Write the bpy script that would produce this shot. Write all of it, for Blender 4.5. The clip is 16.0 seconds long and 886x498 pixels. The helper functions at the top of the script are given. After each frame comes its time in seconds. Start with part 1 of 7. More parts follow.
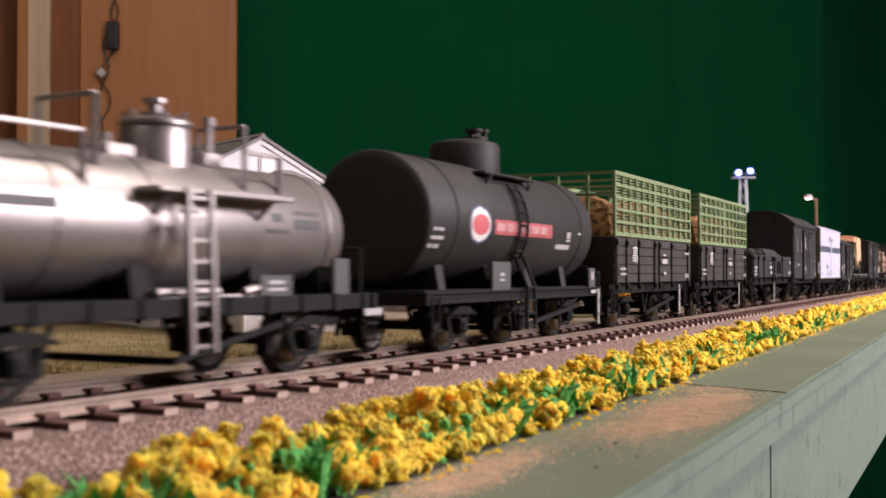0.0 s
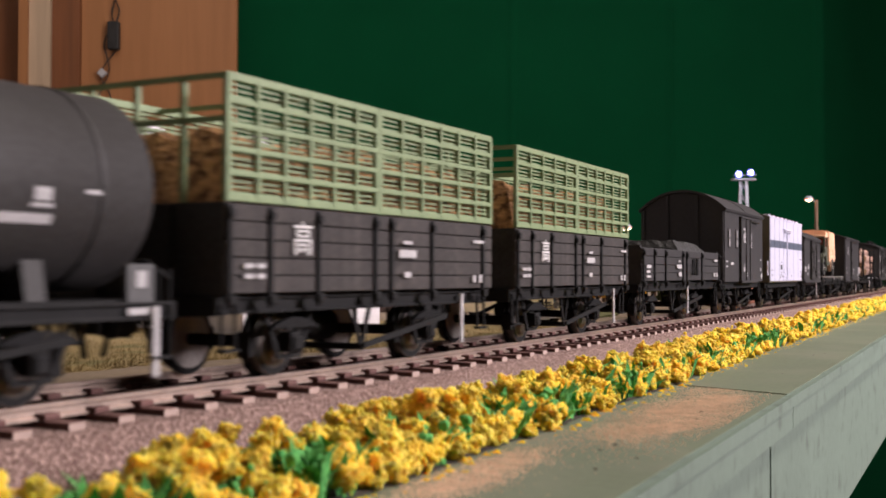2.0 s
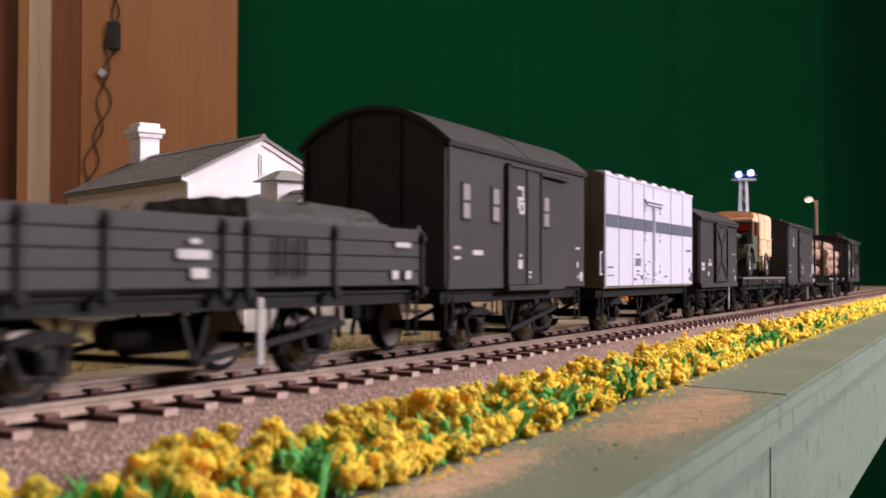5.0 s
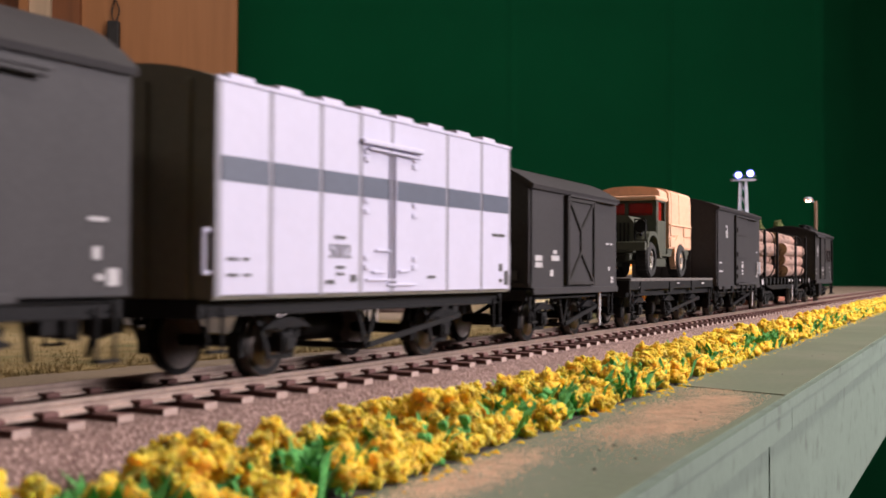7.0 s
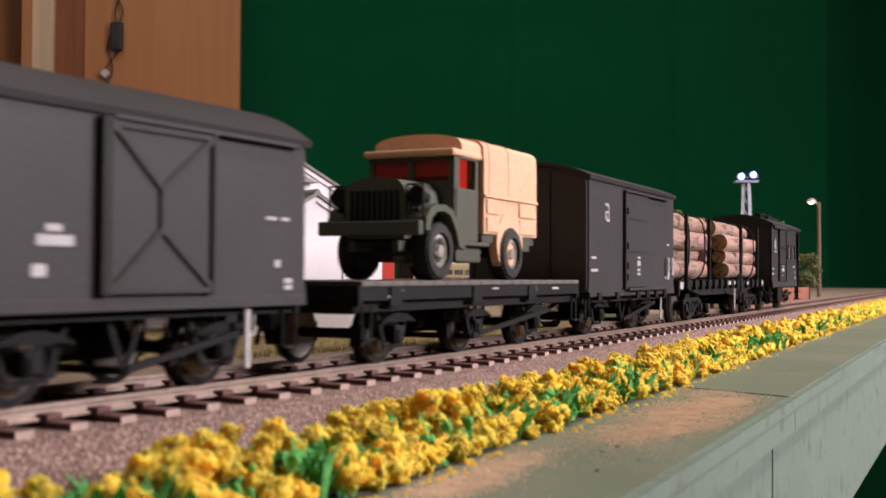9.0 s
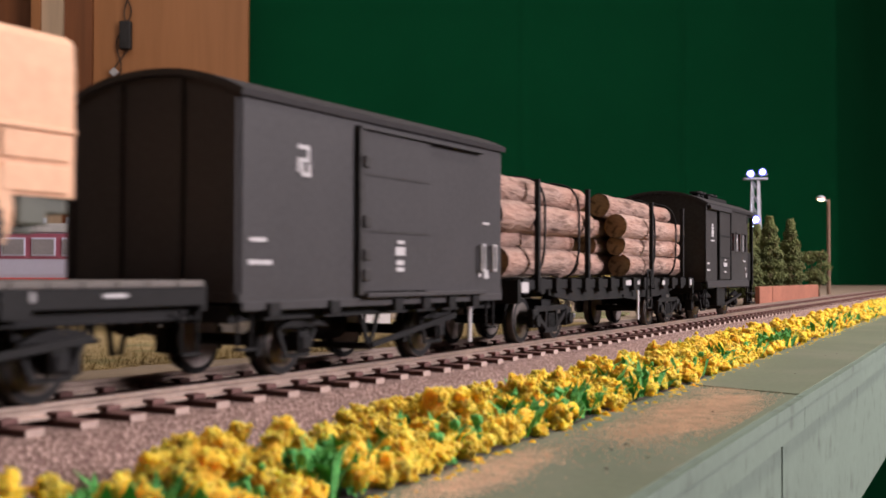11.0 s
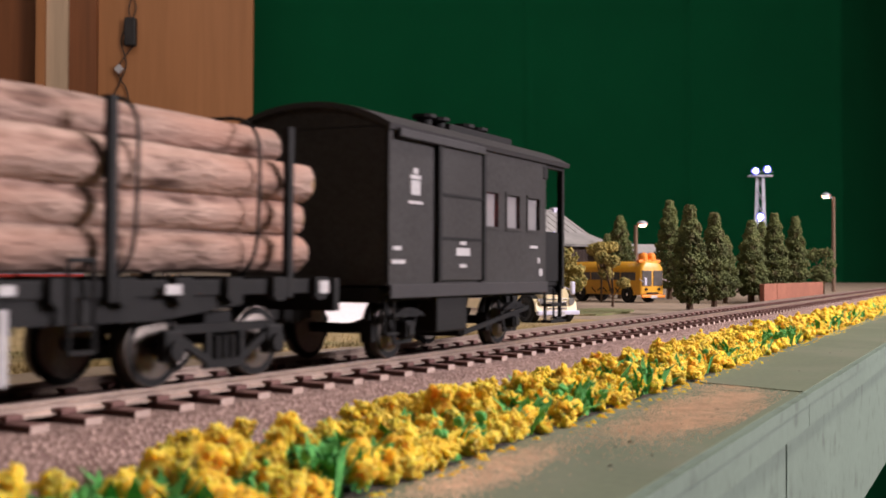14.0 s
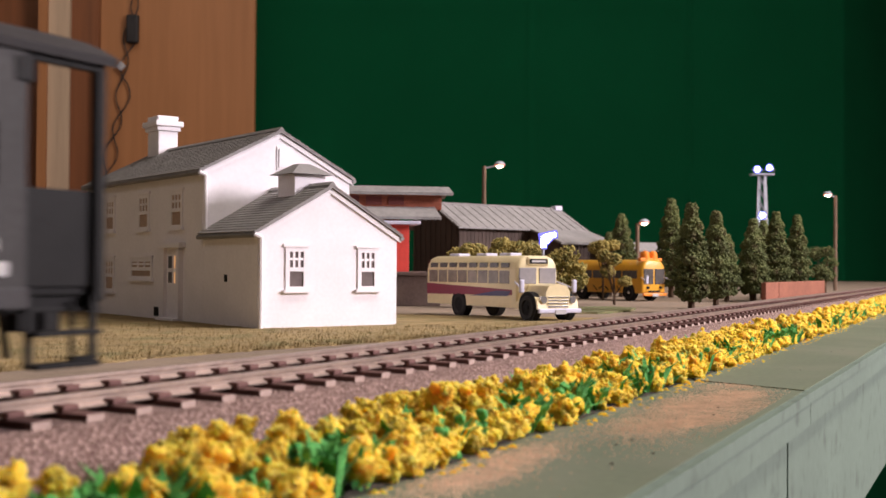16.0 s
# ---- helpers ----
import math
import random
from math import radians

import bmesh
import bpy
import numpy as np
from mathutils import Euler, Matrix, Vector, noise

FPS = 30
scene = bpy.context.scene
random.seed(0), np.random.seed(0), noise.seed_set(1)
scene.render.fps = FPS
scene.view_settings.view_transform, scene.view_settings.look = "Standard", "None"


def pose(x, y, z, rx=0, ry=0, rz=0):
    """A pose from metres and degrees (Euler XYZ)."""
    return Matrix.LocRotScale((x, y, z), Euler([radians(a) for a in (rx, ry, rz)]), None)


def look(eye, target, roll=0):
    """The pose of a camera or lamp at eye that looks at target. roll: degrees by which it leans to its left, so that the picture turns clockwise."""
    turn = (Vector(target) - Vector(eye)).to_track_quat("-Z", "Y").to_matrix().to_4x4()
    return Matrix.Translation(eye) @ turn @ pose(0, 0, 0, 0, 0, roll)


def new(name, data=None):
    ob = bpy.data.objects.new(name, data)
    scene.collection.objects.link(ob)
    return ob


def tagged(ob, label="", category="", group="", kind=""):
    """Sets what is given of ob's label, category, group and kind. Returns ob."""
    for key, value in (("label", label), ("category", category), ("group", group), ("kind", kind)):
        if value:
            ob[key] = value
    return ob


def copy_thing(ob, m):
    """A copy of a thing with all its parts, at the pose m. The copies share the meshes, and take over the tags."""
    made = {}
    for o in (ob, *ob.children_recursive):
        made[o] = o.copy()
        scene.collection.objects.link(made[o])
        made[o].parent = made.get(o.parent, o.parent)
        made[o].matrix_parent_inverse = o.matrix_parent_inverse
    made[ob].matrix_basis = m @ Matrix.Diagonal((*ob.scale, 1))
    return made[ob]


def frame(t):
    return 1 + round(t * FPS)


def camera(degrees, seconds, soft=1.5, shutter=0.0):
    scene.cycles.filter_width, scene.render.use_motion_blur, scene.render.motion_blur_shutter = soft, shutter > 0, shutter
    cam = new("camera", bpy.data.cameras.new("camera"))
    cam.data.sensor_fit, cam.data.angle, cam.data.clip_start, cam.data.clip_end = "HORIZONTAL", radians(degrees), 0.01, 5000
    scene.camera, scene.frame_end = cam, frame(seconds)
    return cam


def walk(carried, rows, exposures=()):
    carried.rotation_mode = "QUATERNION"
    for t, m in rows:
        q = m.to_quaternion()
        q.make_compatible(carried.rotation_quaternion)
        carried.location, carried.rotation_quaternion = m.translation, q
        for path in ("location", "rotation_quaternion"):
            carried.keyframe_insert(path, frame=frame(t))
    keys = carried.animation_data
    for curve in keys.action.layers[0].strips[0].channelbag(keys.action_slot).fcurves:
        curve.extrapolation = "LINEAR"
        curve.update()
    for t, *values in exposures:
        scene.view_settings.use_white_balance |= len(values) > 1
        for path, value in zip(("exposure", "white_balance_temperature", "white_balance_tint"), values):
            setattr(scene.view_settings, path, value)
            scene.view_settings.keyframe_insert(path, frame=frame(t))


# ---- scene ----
FOV = 42.8
cam = camera(FOV, 16.0, soft=1.6, shutter=0.5)
cam.data.dof.use_dof, cam.data.dof.focus_distance, cam.data.dof.aperture_fstop = True, 0.4, 52
PX = 784 / math.tan(radians(FOV / 2))
EYE = Vector((0.0, -0.122, 0.0164))
YAW, LEVEL = 28.9, 42.0
# the hand-held drift of the camera: seconds, turn, tilt, lean
DRIFT = [(0, 0.0, 0.0, 0.00), (0.5, 0.4, -0.5, 0.07), (1, 1.9, -0.7, 0.07), (1.5, 0.4, 1.0, 0.11), (2, 0.4, 1.8, 0.12),
         (2.5, 0.1, 3.3, 0.13), (3, 1.7, 2.6, 0.06), (3.5, 1.6, 1.6, 0.13), (4, 0.9, 1.8, 0.13), (6.5, -0.7, 2.2, 0.23),
         (7, -0.6, 1.9, 0.25), (7.5, -0.5, 3.7, 0.23), (8, 2.2, 4.8, 0.25), (8.5, 3.9, 4.6, 0.25), (9, 4.5, 4.1, 0.29),
         (11.5, 25.0, 0.4, 0.22), (12, 28.6, 1.0, 0.27), (12.5, 28.8, 1.7, 0.23), (13, 31.0, -2.1, 0.24),
         (13.5, 31.1, -3.4, 0.23), (14, 27.4, -5.0, 0.27), (14.5, 26.3, -5.7, 0.32), (15, 25.8, -6.4, 0.39),
         (15.5, 28.9, -6.2, 0.40), (16, 30.3, -9.0, 0.41)]


def aim(turn, tilt, lean):
    a, p = radians(YAW) + math.atan(turn / PX), math.atan((LEVEL + tilt) / PX)
    way = Vector((math.cos(a) * math.cos(p), math.sin(a) * math.cos(p), math.sin(p)))
    return look(EYE, EYE + way, lean)


walk(cam, [(t, aim(a, b, c)) for t, a, b, c in DRIFT], exposures=[(0, 0.0), (16, 0.0)])

# ---- light ----
world = bpy.data.worlds.new("room")
scene.world = world
world.use_nodes = True
world.node_tree.nodes["Background"].inputs[0].default_value = (0.8, 0.85, 1.0, 1)
world.node_tree.nodes["Background"].inputs[1].default_value = 0.036


def area_lamp(name, eye, target, sx, sy, watts, colour):
    d = bpy.data.lights.new(name, "AREA")
    d.shape, d.size, d.size_y, d.energy, d.color = "RECTANGLE", sx, sy, watts, colour
    ob = new(name, d)
    ob.matrix_world = look(eye, target)
    return ob


area_lamp("standing_lamp", (0.92, -1.2, 0.54), (0.55, 0.1, 0.0), 0.5, 0.35, 34, (1.0, 0.89, 0.94))
area_lamp("unseen_ceiling_light", (0.85, -0.65, 1.5), (0.95, 0.3, 0.0), 1.2, 0.2, 26, (1.0, 0.89, 0.81))
# unseen fill, added to brighten the wood panel and the curtain's left part
area_lamp("unseen_ceiling_light", (1.2, 1.25, 1.5), (1.9, 1.75, 0.2), 1.2, 0.2, 4.2, (1.0, 0.89, 0.81))
# unseen fill, added to lift the house's left wall
area_lamp("unseen_ceiling_light", (-1.1, 0.25, 1.5), (0.1, 0.3, 0.0), 1.2, 0.2, 3.6, (1.0, 0.89, 0.81))

# ---- materials ----
MM = 0.001


def mat(name, rgb, rough=0.6, metal=0.0, scale=900, vary=0.25, bump=0.25, depth=0.0002, emit=0.0, spread=0.0, coarse=0.12, tint=None, spec=0.5):
    """A surface with fine grain, broad stains and relief; scale in cycles a metre."""
    m = bpy.data.materials.new(name)
    m.use_nodes = True
    nt = m.node_tree
    nd, ln = nt.nodes, nt.links
    b = nd["Principled BSDF"]
    b.inputs["Roughness"].default_value, b.inputs["Metallic"].default_value = rough, metal
    b.inputs["Specular IOR Level"].default_value = spec
    co = nd.new("ShaderNodeTexCoord")
    fine = nd.new("ShaderNodeTexNoise")
    fine.inputs["Scale"].default_value, fine.inputs["Detail"].default_value = scale, 5
    big = nd.new("ShaderNodeTexNoise")
    big.inputs["Scale"].default_value, big.inputs["Detail"].default_value = scale * coarse, 3
    ln.new(co.outputs["Object"], fine.inputs["Vector"])
    ln.new(co.outputs["Object"], big.inputs["Vector"])
    add = nd.new("ShaderNodeMath")
    add.operation = "ADD"
    ln.new(fine.outputs["Fac"], add.inputs[0])
    ln.new(big.outputs["Fac"], add.inputs[1])
    last = add
    if spread:
        info = nd.new("ShaderNodeObjectInfo")
        mul = nd.new("ShaderNodeMath")
        mul.operation, mul.inputs[1].default_value = "MULTIPLY", spread
        ln.new(info.outputs["Random"], mul.inputs[0])
        ad2 = nd.new("ShaderNodeMath")
        ad2.operation = "ADD"
        ln.new(add.outputs[0], ad2.inputs[0])
        ln.new(mul.outputs[0], ad2.inputs[1])
        last = ad2
    ramp = nd.new("ShaderNodeValToRGB")
    mapr = nd.new("ShaderNodeMapRange")
    mapr.inputs["From Min"].default_value, mapr.inputs["From Max"].default_value = 0.6, 1.4 + spread
    ln.new(last.outputs[0], mapr.inputs["Value"])
    ln.new(mapr.outputs["Result"], ramp.inputs["Fac"])
    lo = [c * (1 - vary) for c in rgb]
    hi = [min(1, c * (1 + vary)) for c in (tint or rgb)]
    ramp.color_ramp.elements[0].color, ramp.color_ramp.elements[1].color = (*lo, 1), (*hi, 1)
    ln.new(ramp.outputs["Color"], b.inputs["Base Color"])
    if bump:
        bp = nd.new("ShaderNodeBump")
        bp.inputs["Strength"].default_value, bp.inputs["Distance"].default_value = bump, depth
        ln.new(fine.outputs["Fac"], bp.inputs["Height"])
        ln.new(bp.outputs["Normal"], b.inputs["Normal"])
    if emit:
        b.inputs["Emission Color"].default_value = (*rgb, 1)
        b.inputs["Emission Strength"].default_value = emit
    return m


def mottled(m, rgb, scale, low, high):
    """Lays patches of a second colour over a material."""
    nt = m.node_tree
    nd, ln = nt.nodes, nt.links
    b = nd["Principled BSDF"]
    old = b.inputs["Base Color"].links[0].from_socket
    co, tex, mp, mix = (nd.new(k) for k in ("ShaderNodeTexCoord", "ShaderNodeTexNoise", "ShaderNodeMapRange", "ShaderNodeMix"))
    mix.data_type = "RGBA"
    tex.inputs["Scale"].default_value, tex.inputs["Detail"].default_value = scale, 6
    mp.inputs["From Min"].default_value, mp.inputs["From Max"].default_value = low, high
    ln.new(co.outputs["Object"], tex.inputs["Vector"])
    ln.new(tex.outputs["Fac"], mp.inputs["Value"])
    ln.new(mp.outputs["Result"], mix.inputs["Factor"])
    ln.new(old, mix.inputs["A"])
    mix.inputs["B"].default_value = (*rgb, 1)
    ln.new(mix.outputs["Result"], b.inputs["Base Color"])
    return m


def streaked(m, axis, stretch):
    """Draws the grain of a material out along one axis, as in wood."""
    nt = m.node_tree
    for n in list(nt.nodes):
        if n.type == "TEX_NOISE":
            link = n.inputs["Vector"].links[0]
            mp = nt.nodes.new("ShaderNodeMapping")
            mp.inputs["Scale"].default_value[axis] = stretch
            nt.links.new(link.from_socket, mp.inputs["Vector"])
            nt.links.new(mp.outputs["Vector"], n.inputs["Vector"])
    return m


CURTAIN = mat("green_cloth", (0.005, 0.118, 0.043), 0.95, scale=1500, vary=0.14, bump=0.2, coarse=0.002, spec=0.1)
WOOD = streaked(mat("veneer", (0.35, 0.145, 0.052), 0.5, scale=60, vary=0.10, bump=0.05, tint=(0.39, 0.168, 0.064)), 2, 0.06)
WOODPALE = streaked(mat("pale_wood", (0.5, 0.36, 0.24), 0.6, scale=60, vary=0.25, bump=0.1), 2, 0.06)
WOODDARK = streaked(mat("dark_wood", (0.2, 0.07, 0.025), 0.5, scale=60, vary=0.3, bump=0.1), 2, 0.06)
PLASTER = mat("plaster", (0.26, 0.24, 0.22), 0.9, scale=40)
BOARD = mottled(mat("green_board", (0.118, 0.14, 0.088), 0.75, scale=500, vary=0.18, bump=0.3, coarse=0.04), (0.16, 0.165, 0.115), 30, 0.5, 0.75)
FASCIA = mottled(mat("green_paint", (0.14, 0.19, 0.15), 0.7, scale=400, vary=0.12, bump=0.4, coarse=0.05), (0.09, 0.12, 0.095), 130, 0.55, 0.72)
CORK = mottled(mat("ballast_bed", (0.24, 0.15, 0.127), 0.95, scale=1400, vary=0.4, bump=0.8, depth=0.0005, coarse=0.2, tint=(0.37, 0.25, 0.215)), (0.2, 0.12, 0.105), 1900, 0.52, 0.62)


def granular(m, scale, rgb, depth):
    """Lays close-packed grains with relief over a material, shade painted into the gaps."""
    nt = m.node_tree
    nd, ln = nt.nodes, nt.links
    b = nd["Principled BSDF"]
    old = b.inputs["Base Color"].links[0].from_socket
    co, tex, mp, mix, bp = (nd.new(k) for k in ("ShaderNodeTexCoord", "ShaderNodeTexVoronoi", "ShaderNodeMapRange", "ShaderNodeMix", "ShaderNodeBump"))
    mix.data_type = "RGBA"
    tex.feature = "DISTANCE_TO_EDGE"
    tex.inputs["Scale"].default_value = scale
    mp.inputs["From Min"].default_value, mp.inputs["From Max"].default_value = 0.02, 0.16
    ln.new(co.outputs["Object"], tex.inputs["Vector"])
    ln.new(tex.outputs["Distance"], mp.inputs["Value"])
    ln.new(mp.outputs["Result"], mix.inputs["Factor"])
    mix.inputs["A"].default_value = (*rgb, 1)
    ln.new(old, mix.inputs["B"])
    ln.new(mix.outputs["Result"], b.inputs["Base Color"])
    bp.inputs["Strength"].default_value, bp.inputs["Distance"].default_value = 0.9, depth
    ln.new(mp.outputs["Result"], bp.inputs["Height"])
    ln.new(b.inputs["Normal"].links[0].from_socket, bp.inputs["Normal"])
    ln.new(bp.outputs["Normal"], b.inputs["Normal"])
    return m


granular(CORK, 1050, (0.15, 0.085, 0.072), 0.0003)
EARTH = mat("brown_earth", (0.24, 0.18, 0.13), 0.95, scale=1500, vary=0.35, bump=0.7, depth=0.0004, coarse=0.02)
GRASS = mottled(mat("straw_grass", (0.34, 0.245, 0.11), 0.95, scale=2600, vary=0.45, bump=1.0, depth=0.0008, coarse=0.05), (0.23, 0.195, 0.08), 90, 0.5, 0.7)
RAIL = mat("rail_metal", (0.42, 0.33, 0.28), 0.42, 0.7, scale=700, vary=0.25, bump=0.1)
SLEEPER = mat("sleeper_plastic", (0.135, 0.062, 0.053), 0.75, scale=1500, vary=0.3, spread=0.2)
SLEEPEND = mat("sleeper_end_pale", (0.42, 0.31, 0.27), 0.85, scale=1500, vary=0.2, spread=0.2)
BLACK = mat("black_paint", (0.027, 0.0225, 0.0215), 0.58, scale=1200, vary=0.35, bump=0.15, coarse=0.03, tint=(0.034, 0.032, 0.032), spec=0.24)
GREYBLACK = mat("sooty_paint", (0.036, 0.033, 0.035), 0.58, scale=1200, vary=0.25, bump=0.15, coarse=0.03, spec=0.27)
FRAME = mat("frame_black", (0.011, 0.0105, 0.011), 0.65, scale=1500, vary=0.3, bump=0.2, spec=0.17)
STEEL = mat("tread_steel", (0.19, 0.165, 0.15), 0.42, 0.85, scale=900, vary=0.2)
SILVER = mottled(mat("silver_paint", (0.38, 0.34, 0.335), 0.41, 0.85, scale=900, vary=0.1, bump=0.12, coarse=0.02), (0.25, 0.215, 0.205), 45, 0.52, 0.75)
CAGE = mat("pale_green_paint", (0.205, 0.27, 0.135), 0.55, scale=1000, vary=0.15, bump=0.1)
WHITE = mat("white_paint", (0.545, 0.53, 0.66), 0.5, scale=700, vary=0.04, bump=0.05)
LETTER = mat("white_lettering", (0.45, 0.43, 0.44), 0.6, scale=3000, vary=0.2, bump=0)
YELLOW = mat("yellow_foam", (1.0, 0.45, 0.035), 0.95, scale=2600, vary=0.22, bump=1.0, depth=0.0005, tint=(1.0, 0.52, 0.055))
_s = YELLOW.node_tree.nodes["Principled BSDF"].inputs
_s["Subsurface Weight"].default_value, _s["Subsurface Radius"].default_value, _s["Subsurface Scale"].default_value = 0.85, (1.0, 0.62, 0.15), 0.0026
LEAFGREEN = mat("green_foam", (0.06, 0.30, 0.07), 0.9, scale=1500, vary=0.45, bump=1.0, depth=0.0005, tint=(0.1, 0.36, 0.08))


# ---- mesh building, in millimetres ----
SPLIT = {"end_rib", "door_stile", "shunter_step", "platform_post", "end_wall", "lettering", "saddle", "notice_plate", "roof_rib", "strap", "seam", "seam_band",
         "roof_ventilator", "cage_end", "door_post", "air_reservoir", "wheel_arch", "platform_screen", "footstep", "side_sill", "roof_batten",
         "clerestory_panel", "gable_batten", "valve", "floor_bracket", "grab_rail", "door_rail", "hinge", "side_board", "end_step", "band_lettering", "brake_rigging", "roof_lettering", "hatch"}


def islands(bm):
    """The loose pieces of a mesh, joined where they touch."""
    seen, groups = set(), []
    bm.verts.index_update()
    for v in bm.verts:
        if v.index in seen:
            continue
        stack, got = [v], []
        seen.add(v.index)
        while stack:
            w = stack.pop()
            got.append(w)
            for e in w.link_edges:
                o = e.other_vert(w)
                if o.index not in seen:
                    seen.add(o.index)
                    stack.append(o)
        lo = [min(w.co[k] for w in got) - 0.08 for k in range(3)]
        hi = [max(w.co[k] for w in got) + 0.08 for k in range(3)]
        new_group = [got, lo, hi]
        rest = []
        for g in groups:
            if all(g[1][k] <= new_group[2][k] and g[2][k] >= new_group[1][k] for k in range(3)):
                new_group = [new_group[0] + g[0], [min(new_group[1][k], g[1][k]) for k in range(3)], [max(new_group[2][k], g[2][k]) for k in range(3)]]
            else:
                rest.append(g)
        groups = rest + [new_group]
    return [g[0] for g in groups]


def part(name, bm, material, parent=None, label="", at=None, smooth=False):
    if name in SPLIT and parent is not None:
        gs = islands(bm)
        if len(gs) > 1:
            first = None
            for g in gs:
                nb, twin = bmesh.new(), {}
                for v in g:
                    twin[v] = nb.verts.new(v.co)
                for f in {f for v in g for f in v.link_faces}:
                    nb.faces.new([twin[v] for v in f.verts])
                ob = single(name, nb, material, parent, label, at, smooth)
                first = first or ob
            bm.free()
            return first
    return single(name, bm, material, parent, label, at, smooth)


def single(name, bm, material, parent=None, label="", at=None, smooth=False):
    bmesh.ops.scale(bm, vec=(MM, MM, MM), verts=bm.verts)
    me = bpy.data.meshes.new(name)
    bm.to_mesh(me)
    bm.free()
    me.materials.append(material)
    if smooth:
        for p in me.polygons:
            p.use_smooth = True
        me.set_sharp_from_angle(angle=radians(40))
    ob = new(name, me)
    if parent:
        ob.parent = parent
    if at:
        ob.matrix_basis = at
    return tagged(ob, label)


def empty(name, label, category, group="", at=None, kind=""):
    ob = tagged(new(name), label, category, group, kind)
    ob.empty_display_size = 0.01
    if at:
        ob.matrix_basis = at
    return ob


def mm(x, y, z, rx=0, ry=0, rz=0):
    return pose(x * MM, y * MM, z * MM, rx, ry, rz)


def box(bm, x0, y0, z0, x1, y1, z1, bev=0.0, m=None):
    r = bmesh.ops.create_cube(bm, size=1, matrix=Matrix.LocRotScale(((x0 + x1) / 2, (y0 + y1) / 2, (z0 + z1) / 2), None, (abs(x1 - x0), abs(y1 - y0), abs(z1 - z0))))
    vs = r["verts"]
    if bev:
        es = list({e for v in vs for e in v.link_edges})
        b = bmesh.ops.bevel(bm, geom=es, offset=bev, segments=2, affect="EDGES", profile=0.5)
        vs = list({v for f in b["faces"] for v in f.verts} | {v for v in vs if v.is_valid})
    if m is not None:
        bmesh.ops.transform(bm, matrix=m, verts=vs)
    return bm


def rod(bm, p, q, r, seg=8, r2=None):
    p, q = Vector(p), Vector(q)
    d = q - p
    m = Matrix.Translation((p + q) / 2) @ d.to_track_quat("Z", "Y").to_matrix().to_4x4()
    bmesh.ops.create_cone(bm, cap_ends=True, segments=seg, radius1=r, radius2=r if r2 is None else r2, depth=d.length, matrix=m)
    return bm


def bar(bm, p, q, w, h):
    """A flat bar of width w and depth h from p to q."""
    p, q = Vector(p), Vector(q)
    d = q - p
    m = Matrix.Translation((p + q) / 2) @ d.to_track_quat("X", "Z").to_matrix().to_4x4()
    return box(bm, -d.length / 2, -h / 2, -w / 2, d.length / 2, h / 2, w / 2, 0, m)


def prism(bm, pts, x0, x1, axis="x"):
    """A profile of points carried from x0 to x1 along one axis."""
    def put(a, p):
        return (a, p[0], p[1]) if axis == "x" else (p[0], a, p[1]) if axis == "y" else (p[0], p[1], a)
    lo = [bm.verts.new(put(x0, p)) for p in pts]
    hi = [bm.verts.new(put(x1, p)) for p in pts]
    n = len(pts)
    for i in range(n):
        bm.faces.new((lo[i], lo[(i + 1) % n], hi[(i + 1) % n], hi[i]))
    bm.faces.new(lo[::-1])
    bm.faces.new(hi)
    bmesh.ops.recalc_face_normals(bm, faces=bm.faces[:])
    return bm


def lathe(bm, prof, m=None, seg=24):
    """A turned body: profile of (radius, height) about z."""
    rings = []
    for r, h in prof:
        rings.append([bm.verts.new((r * math.cos(k * math.tau / seg), r * math.sin(k * math.tau / seg), h)) for k in range(seg)] if r > 1e-6 else [bm.verts.new((0, 0, h))])
    for a, b in zip(rings, rings[1:]):
        for k in range(seg):
            l = (k + 1) % seg
            vs = [a[k % len(a)], a[l % len(a)], b[l % len(b)], b[k % len(b)]]
            vs = list(dict.fromkeys(vs))
            if len(vs) > 2:
                bm.faces.new(vs)
    for end in (rings[0], rings[-1]):
        if len(end) > 2:
            bm.faces.new(end)
    bmesh.ops.recalc_face_normals(bm, faces=bm.faces[:])
    if m is not None:
        bmesh.ops.transform(bm, matrix=m, verts=[v for r in rings for v in r])
    return bm


NB = bmesh.new

# ---- the line of the track: straight to a rail joint, then bearing slightly away ----
BEND0, BEND1, SLOPE = 140.0, 220.0, 0.052


def track(s):
    """Place (mm) and heading (radians) on the track's centre line at s mm along it."""
    a = math.atan(SLOPE)
    if s <= BEND0:
        return s, 0.0, 0.0
    R = (BEND1 - BEND0) / a
    if s <= BEND1:
        h = (s - BEND0) / R
        return BEND0 + R * math.sin(h), R * (1 - math.cos(h)), h
    x, y = BEND0 + R * math.sin(a), R * (1 - math.cos(a))
    return x + (s - BEND1) * math.cos(a), y + (s - BEND1) * math.sin(a), a


def along(s, y, z):
    x0, y0, h = track(s)
    return Vector((x0 - y * math.sin(h), y0 + y * math.cos(h), z))


def sweep(bm, prof, s0, s1, step, y0=0.0):
    """Carries a closed profile of (y, z) along the track."""
    n = max(1, int((s1 - s0) / step))
    rings = [[bm.verts.new(along(s0 + (s1 - s0) * k / n, y0 + y, z)) for y, z in prof] for k in range(n + 1)]
    c = len(prof)
    for a, b in zip(rings, rings[1:]):
        for i in range(c):
            bm.faces.new((a[i], a[(i + 1) % c], b[(i + 1) % c], b[i]))
    bm.faces.new(rings[0][::-1])
    bm.faces.new(rings[-1])
    bmesh.ops.recalc_face_normals(bm, faces=bm.faces[:])
    return bm


